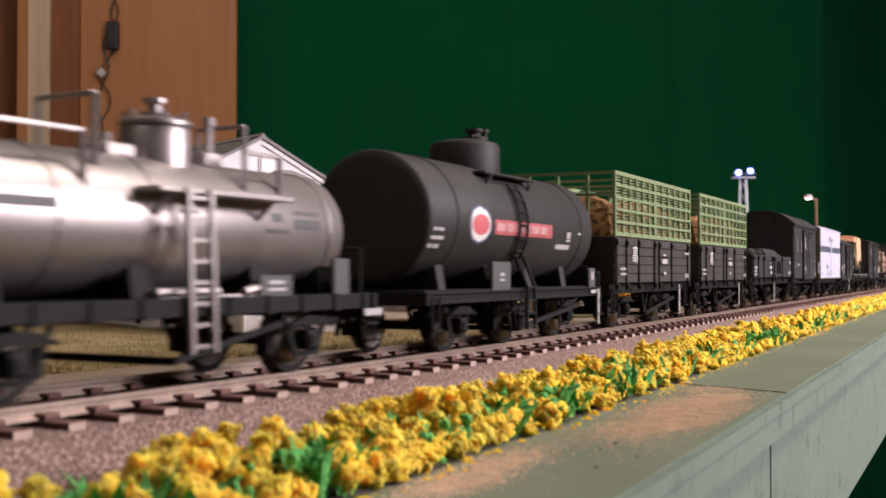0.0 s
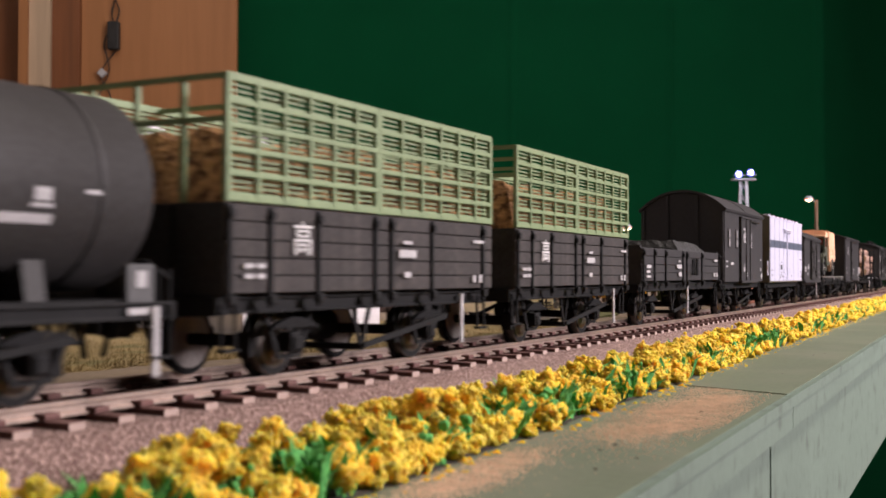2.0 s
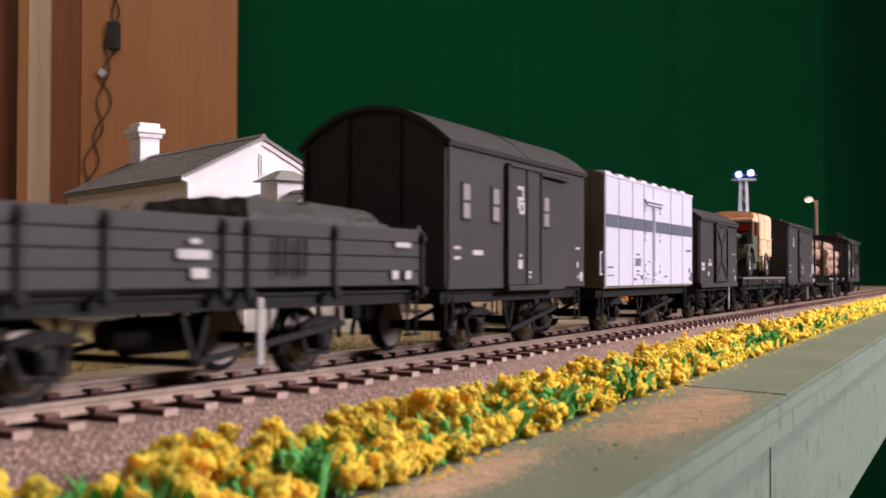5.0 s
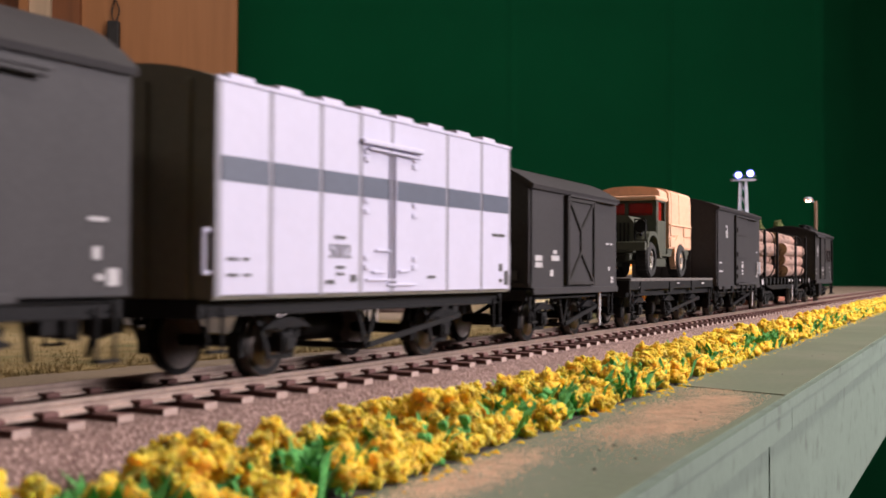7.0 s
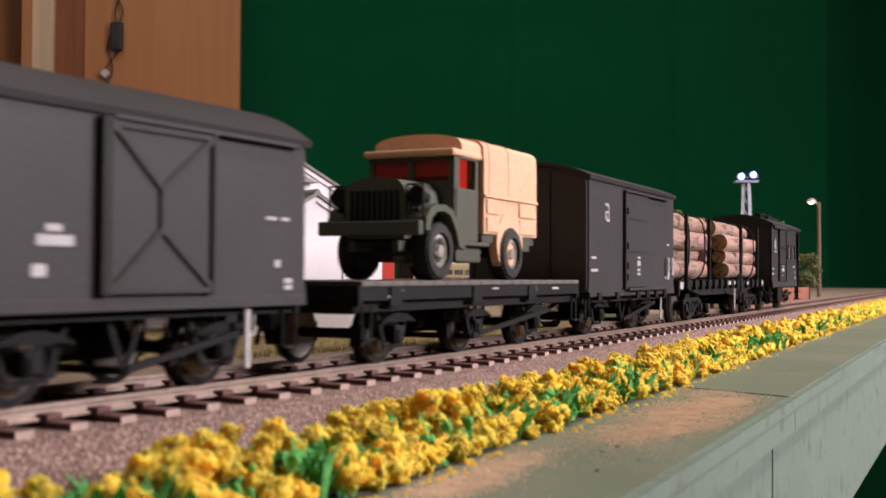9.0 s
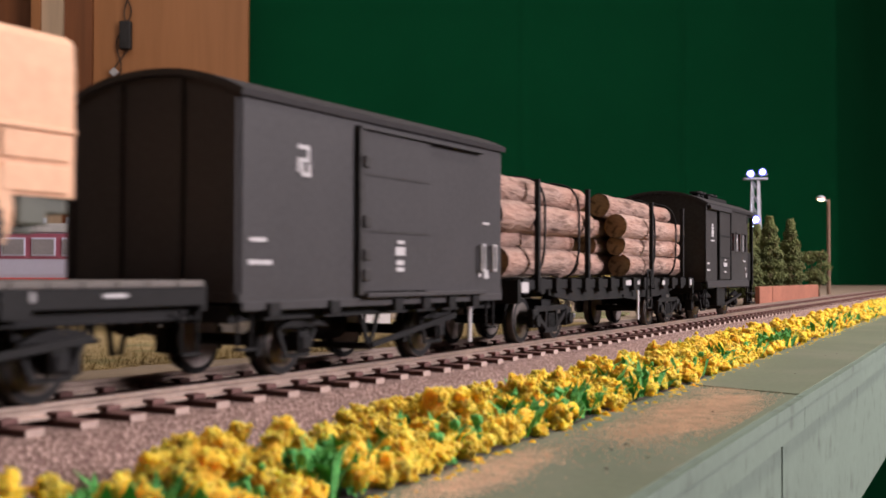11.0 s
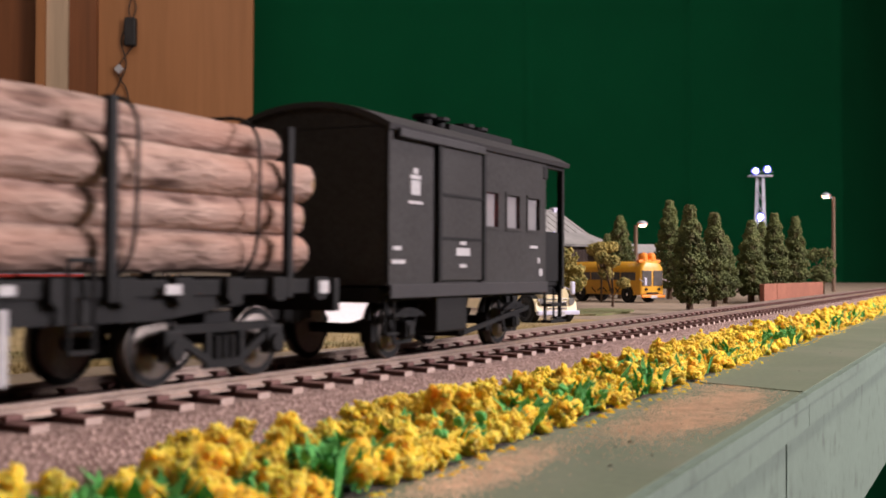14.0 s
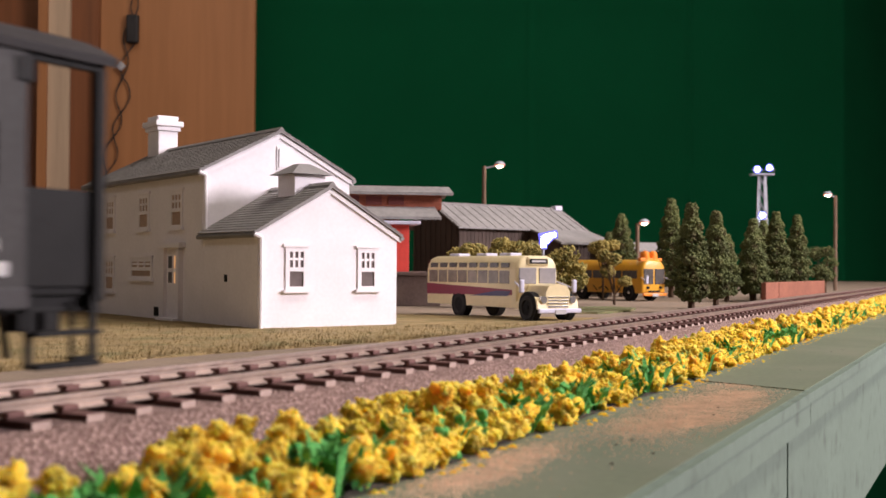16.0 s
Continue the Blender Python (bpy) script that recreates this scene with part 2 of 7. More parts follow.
S0, S1 = -1500, 2300
LINE = 0.0588  # the slope of the table's edge and of the flower border against the near track
BOARDZ, GROUNDZ = -12.0, -4.0
EDGE0 = -79.4  # y of the table's front edge at x = 0


def setting(name, bm, material, label, kind="structure"):
    return tagged(part(name, bm, material), label, name.split("_")[0], "", kind)


def build_ground():
    bm = NB()
    # table top: front edge parallel to the flowers, back edge by the wall
    # two boards with an open joint across the table
    def cut(y):
        return 273.0 + 0.33 * (y + 67.0)
    y0 = EDGE0 + cut(EDGE0) * LINE
    prism(bm, [(-1500, EDGE0 - 1500 * LINE), (cut(y0) - 1.0, y0), (cut(1500) - 1.0, 1500), (-1500, 1500)], BOARDZ - 6, BOARDZ, "z")
    top = setting("table_top", bm, BOARD, "green painted plywood top of the layout table")
    bm = NB()
    prism(bm, [(cut(y0) + 0.35, y0), (2300, EDGE0 + 2300 * LINE), (2300, 1500), (cut(1500) + 0.35, 1500)], BOARDZ - 6, BOARDZ + 0.13, "z")
    part("board", bm, BOARD, top)

    def strip(x0, x1, y0, y1, z0, z1):
        return prism(NB(), [(x0, EDGE0 + y0 + x0 * LINE), (x1, EDGE0 + y0 + x1 * LINE), (x1, EDGE0 + y1 + x1 * LINE), (x0, EDGE0 + y1 + x0 * LINE)], z0, z1, "z")
    edge = setting("table_edge", strip(-1500, 271, -2.2, 0.1, BOARDZ - 7.5, BOARDZ - 0.1), FASCIA, "weathered green painted edging strip of the table")
    part("edging", strip(271.6, 2300, -2.2, 0.1, BOARDZ - 7.5, BOARDZ - 0.1), FASCIA, edge)
    part("lip", strip(-1500, 2300, -2.6, -2.1, BOARDZ - 2.2, BOARDZ + 0.1), FASCIA, edge)
    apron = setting("table_apron", strip(-1500, 254, 0.3, 6, BOARDZ - 49, BOARDZ - 6.2), FASCIA, "pale green painted boards under the table edge")
    part("board", strip(254.7, 2300, 0.1, 6, BOARDZ - 49, BOARDZ - 6.2), FASCIA, apron)
    # ballast shoulder carrying the track
    bm = NB()
    sweep(bm, [(-26, BOARDZ + 0.2), (-19.5, -4.9), (-17.2, -3.3), (-15.7, -2.95), (-15.1, -2.8), (-8, -2.75), (8, -2.75), (15, -2.9), (15.8, -4.0), (24, -4.2), (40, -5.4), (40, BOARDZ + 0.2)], S0, S1, 20)
    setting("ballast", bm, CORK, "pinkish brown granular ballast bed under the track")
    bm = NB()
    prism(bm, [(-1500, 30), (140, 30), (2300, 30 + 2160 * SLOPE), (2300, 1500), (-1500, 1500)], BOARDZ + 0.3, GROUNDZ - 0.6, "z")
    setting("ground", bm, EARTH, "brown earth scenery ground beyond the track")


build_ground()


def build_room():
    d = Vector((math.cos(radians(YAW)), math.sin(radians(YAW)), 0))
    r = Vector((d.y, -d.x, 0))
    base = Vector((0, -122, 0))

    def spot(right, ahead, z):
        return base + r * right + d * ahead + Vector((0, 0, z))
    # hanging curtain with soft folds
    bm = NB()
    cols = []
    n = 420
    for i in range(n + 1):
        u = -560 + 3000 * i / n
        f = 5 * math.sin(u / 61) + 2.2 * math.sin(u / 27 + 1) + 16 * math.sin(u / 210 + 2) - 5 * math.exp(-((u - 182) / 7) ** 2) - 7 * math.exp(-((u - 602) / 6) ** 2) - 6 * math.exp(-((u - 1010) / 9) ** 2) + min(300.0, max(0.0, u - 1020) * 1.1)
        cols.append([bm.verts.new(spot(u, 3000 + f * (0.6 + 0.4 * k / 10) + 10 * math.sin(k * 0.8 + u / 300), -1000 + 3000 * k / 10)) for k in range(11)])
    for a, b in zip(cols, cols[1:]):
        for k in range(10):
            bm.faces.new((a[k], b[k], b[k + 1], a[k + 1]))
    bmesh.ops.solidify(bm, geom=bm.faces[:], thickness=3)
    tagged(part("curtain", bm, CURTAIN, smooth=True), "dark green cloth curtain hanging behind the layout", "curtain")
    # wooden partition beside it
    def upright(name, u0, u1, a0, a1, material, label, z0=-900, z1=1500):
        bm = NB()
        q = [spot(u0, a0, 0), spot(u1, a0, 0), spot(u1, a1, 0), spot(u0, a1, 0)]
        prism(bm, [(v.x, v.y) for v in q], z0, z1, "z")
        return setting(name, bm, material, label)
    upright("wall_panel_1", -920, -526, 2860, 2880, WOOD, "orange-brown veneered plywood panel beside the curtain")
    upright("wall_panel_2", -990, -921, 2845, 2880, WOODDARK, "dark brown wooden jamb beside the panel")
    upright("trim_1", -1045, -991, 2835, 2880, WOODPALE, "pale wooden upright trim")
    upright("trim_2", -1068, -1046, 2825, 2880, WOOD, "orange-brown wooden edge trim")
    # dark wood added to stand for the dark gap left of the trim
    upright("wall_west", -2600, -1069, 2900, 2960, WOODDARK, "dark wood filling the dark gap beside the trim")
    # the rest of the room: unseen walls and ceiling, added to hold bounce low
    for name, pts in (("wall_south", [(-2000, -2300), (4500, -2300), (4500, -2360), (-2000, -2360)]), ("wall_east", [(4500, -2360), (4560, -2360), (4560, 3600), (4500, 3600)]),
                      ("wall_north", [(-2000, 3600), (4560, 3600), (4560, 3660), (-2000, 3660)]), ("wall_back", [(-2060, -2360), (-2000, -2360), (-2000, 3660), (-2060, 3660)])):
        setting(name, prism(NB(), pts, -900, 1600, "z"), PLASTER, "unseen plain plastered wall closing the room")
    setting("floor", prism(NB(), [(-2060, -2360), (4560, -2360), (4560, 3660), (-2060, 3660)], -960, -900, "z"), WOODDARK, "dark wooden floor of the room")
    setting("ceiling", prism(NB(), [(-2060, -2360), (4560, -2360), (4560, 3660), (-2060, 3660)], 1600, 1640, "z"), PLASTER, "unseen plain ceiling closing the room")
    # flex with an in-line switch on the panel
    fx = empty("power_flex", "dark twisted flex with in-line switch and white connector", "cable")
    for off, mt in ((0, BLACK), (9, BLACK)):
        bm = NB()
        prev = None
        for k in range(61):
            z = 720 - 480 * k / 60
            u = -842 - 60 * (k / 60) ** 2 * 1.1 + 14 * math.sin(k * 0.33 + off) + (8 if k < 30 else 0) * math.sin(k * 0.2)
            v = spot(u + off, 2852 - 2, z)
            if prev is not None:
                rod(bm, prev, v, 1.7, 6)
            prev = v
        part("flex", bm, mt, fx)
    c = spot(-834, 2845, 0)
    q = math.degrees(math.atan2(r.y, r.x))
    part("switch", box(NB(), -15, -10, 580, 15, 10, 652, 4, Matrix.Translation((c.x, c.y, 0)) @ Matrix.Rotation(radians(q), 4, "Z")), BLACK, fx, "small dark in-line switch")
    c = spot(-862, 2843, 0)
    part("connector", box(NB(), -9, -6, -9, 9, 6, 9, 2, Matrix.Translation((c.x, c.y, 521)) @ Matrix.Rotation(radians(q), 4, "Z") @ Matrix.Rotation(radians(45), 4, "Y")), LETTER, fx, "white connector")


build_room()


def build_track():
    prof = [(-1.3, -1.9), (1.3, -1.9), (1.3, -1.6), (0.35, -1.35), (0.35, -0.75), (0.65, -0.5), (0.65, 0), (-0.65, 0), (-0.65, -0.5), (-0.35, -0.75), (-0.35, -1.35), (-1.3, -1.6)]
    tr = empty("railway_track", "model railway track with brown sleepers on ballast", "railway track", kind="structure")
    for y in (-9.0, 9.0):
        part("rail", sweep(NB(), prof, S0, S1, 10, y), RAIL, tr, "worn metal rail")
    me = chair = None
    for k in range(-12, 220):
        s = k * 8.3 + 0.6
        x, y, h = track(s)
        if me is None:
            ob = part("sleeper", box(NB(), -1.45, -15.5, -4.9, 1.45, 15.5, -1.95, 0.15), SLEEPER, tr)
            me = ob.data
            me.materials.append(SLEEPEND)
            # end faces take the paler colour
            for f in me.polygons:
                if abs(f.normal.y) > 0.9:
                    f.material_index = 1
        else:
            ob = new("sleeper", me)
            ob.parent = tr
        ob.matrix_basis = mm(x, y, 0, 0, 0, math.degrees(h))
        if chair is None:
            c = part("rail_chair", box(NB(), -1.3, -2.2, -1.9, 1.3, 2.2, -1.1, 0.2), SLEEPER, ob)
            chair = c.data
            c.matrix_basis = mm(0, -9, 0)
            rest = (9,)
        else:
            rest = (-9, 9)
        for yy in rest:
            c = new("rail_chair", chair)
            c.parent = ob
            c.matrix_basis = mm(0, yy, 0)


build_track()

# ---- the train ----
ROLL = [(0, 7.3), (0.5, -41.2), (1, -84.8), (1.5, -128.5), (2, -168.1), (2.5, -212.5), (3, -251.6), (3.5, -295.8), (4, -335), (6.5, -550.2), (7,
        -588), (7.5, -630.6), (8, -666.7), (8.5, -710.1), (9, -746.4), (11.5, -934.7), (12, -975.3), (12.5, -1011), (13, -1050.8), (13.5, -1087.8), (14,
        -1127), (14.5, -1160.5), (15, -1200.7), (15.5, -1233.9), (16, -1275.2)]


def rolled(t):
    ts, vs = zip(*ROLL)
    n = len(ts)
    sl = [(vs[i + 1] - vs[i]) / (ts[i + 1] - ts[i]) for i in range(n - 1)]
    mid = [sl[0]] + [(sl[i - 1] + sl[i]) / 2 for i in range(1, n - 1)] + [sl[-1]]
    for i in range(n - 1):
        if t <= ts[i + 1]:
            break
    h = ts[i + 1] - ts[i]
    u = (t - ts[i]) / h
    return ((2 * u ** 3 - 3 * u * u + 1) * vs[i] + (u ** 3 - 2 * u * u + u) * h * mid[i]
            + (3 * u * u - 2 * u ** 3) * vs[i + 1] + (u ** 3 - u * u) * h * mid[i + 1])


TRAIN = []    # (vehicle, centre along the train, wheelbase)
WHEELS = []   # (wheelset, place in its vehicle)


def vehicle(name, label, u0, u1, base):
    ob = empty(name, label, "railway wagon", "wagons of the goods train")
    TRAIN.append((ob, (u0 + u1) / 2, base))
    return ob, (u1 - u0) / 2

CARGO = []    # (thing, vehicle centre along the train, wheelbase, place in the vehicle)


def bars(bm, rects, y, thick=0.12):
    for x, z, w, h in rects:
        box(bm, x - w / 2, y - thick, z - h / 2, x + w / 2, y, z + h / 2)
    return bm


def make_wheelset():
    ax = part("wheelset", rod(NB(), (0, -12, 0), (0, 12, 0), 1.0, 10), FRAME)
    prof = [(0.9, -0.6), (2.0, -0.6), (2.1, 0.0), (4.0, 0.1), (4.2, -0.9), (5.2, -0.9), (5.3, 0.9), (6.0, 1.0), (6.0, 1.6), (4.4, 1.7), (4.2, 0.9), (2.0, 0.8), (0.9, 1.2)]
    for sgn in (-1, 1):
        m = Matrix.Translation((0, sgn * 9.2, 0)) @ Matrix.Rotation(radians(90 * sgn), 4, "X")
        w = part("wheel", lathe(NB(), prof, m, 28), FRAME, ax, "blackened wheel with a bright tread", smooth=True)
        part("tread", lathe(NB(), [(5.22, -0.85), (5.36, -0.8), (5.38, 0.85), (5.22, 0.9)], m, 28), STEEL, w, "bright metal tread", smooth=True)
    return ax


BACKPLATE = mat("pale_wheel_back", (0.42, 0.37, 0.34), 0.55, 0.2, scale=1200, vary=0.25)
WHEELSET = make_wheelset()
FIRST = [True]


def wheelset(ob, x, bright=False):
    if FIRST[0]:
        w = WHEELSET
        FIRST[0] = False
        w.matrix_basis = mm(x, 0, 5.35)
    else:
        w = copy_thing(WHEELSET, mm(x, 0, 5.35))
    w.parent = ob
    # pale disc added on the far wheel only
    if bright:
        part("back_plate", lathe(NB(), [(0.9, 0), (4.9, 0), (4.9, 0.4), (0.9, 0.5)], Matrix.Translation((0, 7.3, 0)) @ Matrix.Rotation(radians(-90), 4, "X"), 28), BACKPLATE, w, "pale disc added on the far wheel's inner face")
    WHEELS.append((w, (x, 0, 5.35), 5.35))


def axle_guard(ob, x, y=-12.8):
    """Guard plate, axle box and leaf spring on one side."""
    s = -1 if y < 0 else 1
    g = part("axle_guard", prism(NB(), [(x - 6.5, 10), (x - 5.5, 10), (x - 2.6, 3.6), (x + 2.6, 3.6), (x + 5.5, 10), (x + 6.5, 10), (x + 3.2, 2.9), (x - 3.2, 2.9)], y - 0.25, y + 0.25, "y"), FRAME, ob)
    bm = NB()
    box(bm, x - 1.6, y - 1.7, 3.9, x + 1.6, y + 1.0, 7.1, 0.35)
    box(bm, x - 1.1, y - 2.1, 4.3, x + 1.1, y - 1.6, 6.4, 0.2)
    part("axle_box", bm, FRAME, g)
    bm = NB()
    for k in range(4):
        n = 10 - 2 * k
        for i in range(-n, n, 2):
            z0, z1 = 9.3 - 0.016 * i * i - 0.42 * k, 9.3 - 0.016 * (i + 2) ** 2 - 0.42 * k
            bar(bm, (x + i * 0.62, y - 1.0, z0), (x + (i + 2) * 0.62, y - 1.0, z1), 0.36, 1.1)
    part("leaf_spring", bm, FRAME, g)


def coupler(ob, x, s):
    bm = NB()
    box(bm, x, -1.3, 7.6, x + s * 3.4, 1.3, 10.4, 0.3)
    box(bm, x + s * 3.2, -2.3, 7.2, x + s * 6.0, 1.6, 10.8, 0.6)
    rod(bm, (x + s * 5.6, -1.6, 7.0), (x + s * 5.6, -1.6, 11.0), 0.8)
    rod(bm, (x + s * 1.0, 3.2, 9.8), (x + s * 2.4, 3.6, 4.0), 0.5, 6)
    part("coupler", bm, FRAME, ob)


def underframe(ob, l, axles, zt=12.4, lever=None, wide=14.6, drop=2.4, bright=False):
    """Sole bars, buffer beams, running gear, brake rigging and couplers."""
    bm = NB()
    for y in (-wide, wide):
        s = -1 if y < 0 else 1
        box(bm, -l, y - 0.4, zt - drop, l, y + 0.4, zt, 0.1)
        box(bm, -l, y, zt - 0.5, l, y + s * 0.9, zt, 0.1)
        box(bm, -l, y, zt - drop, l, y + s * 0.9, zt - drop + 0.5, 0.1)
    for x in (-l, l):
        box(bm, x - 0.6, -wide - 0.9, zt - drop - 0.2, x + 0.6, wide + 0.9, zt, 0.15)
    for k in range(-3, 4):
        box(bm, k * l / 4 - 0.6, -wide, zt - 2.0, k * l / 4 + 0.6, wide, zt - 0.2)
    part("underframe", bm, FRAME, ob)
    bm = NB()
    box(bm, -l + 1, -wide + 0.5, zt - 0.4, l - 1, wide - 0.5, zt + 0.3)
    part("floor_plate", bm, FRAME, ob)
    for x in axles:
        wheelset(ob, x, bright)
        axle_guard(ob, x, -12.8)
        axle_guard(ob, x, 12.8)
    coupler(ob, -l, -1)
    coupler(ob, l, 1)
    a, b = axles[0], axles[-1]
    mid = (a + b) / 2
    bm = NB()
    bar(bm, (mid - 5, -13.6, zt - 2), (mid - 2, -13.6, 3.2), 0.8, 0.5)
    bar(bm, (mid + 1, -13.6, zt - 2), (mid - 2, -13.6, 3.2), 0.8, 0.5)
    rod(bm, (mid - 2, -14, 3.6), (mid - 2, 14, 3.6), 0.6)
    bar(bm, (mid - 2, -14.2, 3.8), (b + 4, -15.6, 8.2), 1.0, 0.5)
    bar(bm, (mid - 2, 14.2, 3.8), (b + 4, 15.6, 8.2), 1.0, 0.5)
    for x in axles:
        for e in (-6.4, 6.4):
            if -l + 2 < x + e < l - 2:
                for y in (-9.2, 9.2):
                    box(bm, x + e - 0.7, y - 1.3, 3.2, x + e + 0.7, y + 1.3, 7.2, 0.3)
                    bar(bm, (x + e, y, 7), (x + e * 0.8, y, zt - 1), 0.6, 0.6)
    part("brake_rigging", bm, FRAME, ob)
    bm = NB()
    rod(bm, (mid + 3, 5, 6.6), (mid + 15, 5, 6.6), 3.0, 16)
    rod(bm, (mid - 10, -4, 7.6), (mid - 3, -4, 7.6), 2.2, 14)
    part("air_reservoir", bm, FRAME, ob, smooth=True)
    if lever is not None:
        bm = NB()
        box(bm, lever - 0.55, -16.4, 2.6, lever + 0.55, -15.9, zt - 0.6, 0.12)
        part("brake_lever", bm, LETTER, ob, "white-painted brake lever")
    bm = NB()
    for x in (-l + 2.5, l - 2.5):
        for y in (-15.8, 15.8):
            rod(bm, (x - 1.6, y, zt - 1), (x - 1.6, y, 5.2), 0.28, 6)
            rod(bm, (x + 1.6, y, zt - 1), (x + 1.6, y, 5.2), 0.28, 6)
            box(bm, x - 1.9, y - 0.8, 5.0, x + 1.9, y + 0.6, 5.4)
    part("shunter_step", bm, FRAME, ob)


def tank_barrel(bm, x0, x1, r, zc, seg=40):
    d = 1.6
    prof = [(0, x0 - 1.2), (r * 0.5, x0 - 0.9), (r * 0.86, x0 - 0.4), (r * 0.965, x0 + 0.1), (r, x0 + d * 0.5), (r, x1 - d * 0.5), (r * 0.965, x1 - 0.1), (r * 0.86, x1 + 0.4), (r * 0.5, x1 + 0.9), (0, x1 + 1.2)]
    m = Matrix.Translation((0, 0, zc)) @ Matrix.Rotation(radians(90), 4, "Y")
    return lathe(bm, prof, m, seg)


def hoop(bm, x, r, zc, w=0.7, t=0.35, a0=0, a1=360, seg=40):
    """A strap round a barrel."""
    n = max(3, int(seg * (a1 - a0) / 360))
    rings = []
    for k in range(n + 1):
        a = radians(a0 + (a1 - a0) * k / n)
        c, s = math.cos(a), math.sin(a)
        rings.append([bm.verts.new((x + dx, c * rr, zc + s * rr)) for dx, rr in ((-w / 2, r), (w / 2, r), (w / 2, r + t), (-w / 2, r + t))])
    for p, q in zip(rings, rings[1:]):
        for i in range(4):
            bm.faces.new((p[i], p[(i + 1) % 4], q[(i + 1) % 4], q[i]))
    if a1 - a0 < 360:
        bm.faces.new(rings[0][::-1])
        bm.faces.new(rings[-1])
    bmesh.ops.recalc_face_normals(bm, faces=bm.faces[:])
    return bm


def curved_plate(bm, x0, x1, z0, z1, r, zc, off=0.08, round_=False):
    """A thin patch that lies on the near side of a barrel."""
    n, k = 10, 12
    rows = []
    for i in range(n + 1):
        v = i / n
        z = z0 + (z1 - z0) * v
        a = math.asin((z - zc) / r)
        half = (x1 - x0) / 2 * (math.sqrt(max(0, 1 - (2 * v - 1) ** 2)) if round_ else 1)
        half = max(half, 0.01)
        mid = (x0 + x1) / 2
        rows.append([bm.verts.new((mid - half + 2 * half * j / k, -(r + off) * math.cos(a), zc + (r + off) * math.sin(a))) for j in range(k + 1)])
    fs = []
    for p, q in zip(rows, rows[1:]):
        for j in range(k):
            fs.append(bm.faces.new((p[j], p[j + 1], q[j + 1], q[j])))
    return bm


RED = mat("red_paint", (0.58, 0.13, 0.15), 0.5, scale=2500, vary=0.2, bump=0)
DARKRED = mat("faded_red_plate", (0.42, 0.09, 0.1), 0.6, scale=2500, vary=0.3, bump=0)
PLATE = mat("card_plate", (0.07, 0.068, 0.07), 0.6, scale=1500, vary=0.2)


def silver_tank():
    ob, l = vehicle("tank_wagon", "silver tank wagon with ladder and railed top walkway", 66, 163, 59)
    zc, r = 23.4, 10.4
    body = part("tank_barrel", tank_barrel(NB(), -l + 4, 44.5, r, zc), SILVER, ob, "silver-painted barrel with darker grime", smooth=True)
    bm = NB()
    for x in (-36, -20, -2, 40):
        hoop(bm, x, r, zc, 0.5, 0.2)
    part("seam_band", bm, SILVER, body)
    bm = NB()
    for x in (-32, -6, 20, 38):
        prism(bm, [(-11.5, 12.2), (11.5, 12.2), (10.6, 17.5), (8, 15.6), (0, 13.2), (-8, 15.6), (-10.6, 17.5)], x - 2.2, x + 2.2)
    part("saddle", bm, FRAME, ob, "black saddle under the barrel")
    # dome with hatch
    dx = 8
    lathe_m = Matrix.Translation((dx, 0, 0))
    dome = part("dome", lathe(NB(), [(5.4, 31), (5.4, 38.0), (5.0, 38.6), (5.7, 38.8), (5.7, 39.3), (4.6, 39.9), (0, 40.3)], lathe_m, 28), SILVER, ob, "silver filling dome", smooth=True)
    bm = NB()
    lathe(bm, [(2.2, 40), (2.2, 40.8), (1.0, 41.0), (1.0, 42.2), (1.8, 42.3), (1.8, 43.0), (0, 43.2)], lathe_m, 16)
    for k in range(6):
        a = k * math.tau / 6
        rod(bm, (dx + 4.6 * math.cos(a), 4.6 * math.sin(a), 39.4), (dx + 4.6 * math.cos(a), 4.6 * math.sin(a), 41.0), 0.45, 6)
    part("hatch", bm, SILVER, dome)
    bm = NB()
    rod(bm, (dx + 9, -3, 33), (dx + 9, -3, 39.6), 0.7)
    rod(bm, (dx + 9, -3, 39.6), (dx + 9, -3, 41), 1.0)
    box(bm, dx + 7, -4, 33, dx + 11, 1, 35.4, 0.4)
    rod(bm, (dx - 9, 1, 33), (dx - 9, 1, 37), 0.8)
    box(bm, dx - 13, -3, 33, dx - 7, 3, 35.2, 0.5)
    part("valve", bm, SILVER, ob)
    # walkway, brackets, railings
    walk_ = part("walkway", box(NB(), -6, -14.2, 27.6, 24.5, -9.4, 28.4, 0.15), SILVER, ob, "narrow side walkway")
    bm = NB()
    box(bm, -6, 9.4, 27.6, 24.5, 14.2, 28.4, 0.15)
    part("walkway", bm, SILVER, ob)
    for x in (-3, 20):
        bm = NB()
        bar(bm, (x, -13.8, 27.8), (x, -9.6, 24.2), 0.5, 0.6)
        part("bracket", bm, SILVER, walk_)
    for x0, x1, y, z0, z1 in ((-36, -15, -9, 28, 35.2), (19, 28, -8.5, 27.5, 35.4)):
        bm = NB()
        rod(bm, (x0, y, z0), (x0, y, z1), 0.4, 6)
        rod(bm, (x1, y, z0), (x1, y, z1), 0.55, 6)
        rod(bm, (x0, y, z1), (x1, y, z1), 0.4, 6)
        part("railing", bm, SILVER, ob, "thin silver handrail")
    for x, ya, yb in ((-11, -7, 4), (27, -2, 8)):
        bm = NB()
        rod(bm, (x, ya, 31), (x, ya, 40.8), 0.5, 6)
        rod(bm, (x, yb, 31), (x, yb, 40.8), 0.4, 6)
        rod(bm, (x, ya, 40.8), (x, yb, 40.8), 0.4, 6)
        part("railing", bm, SILVER, ob, "thin silver handrail")
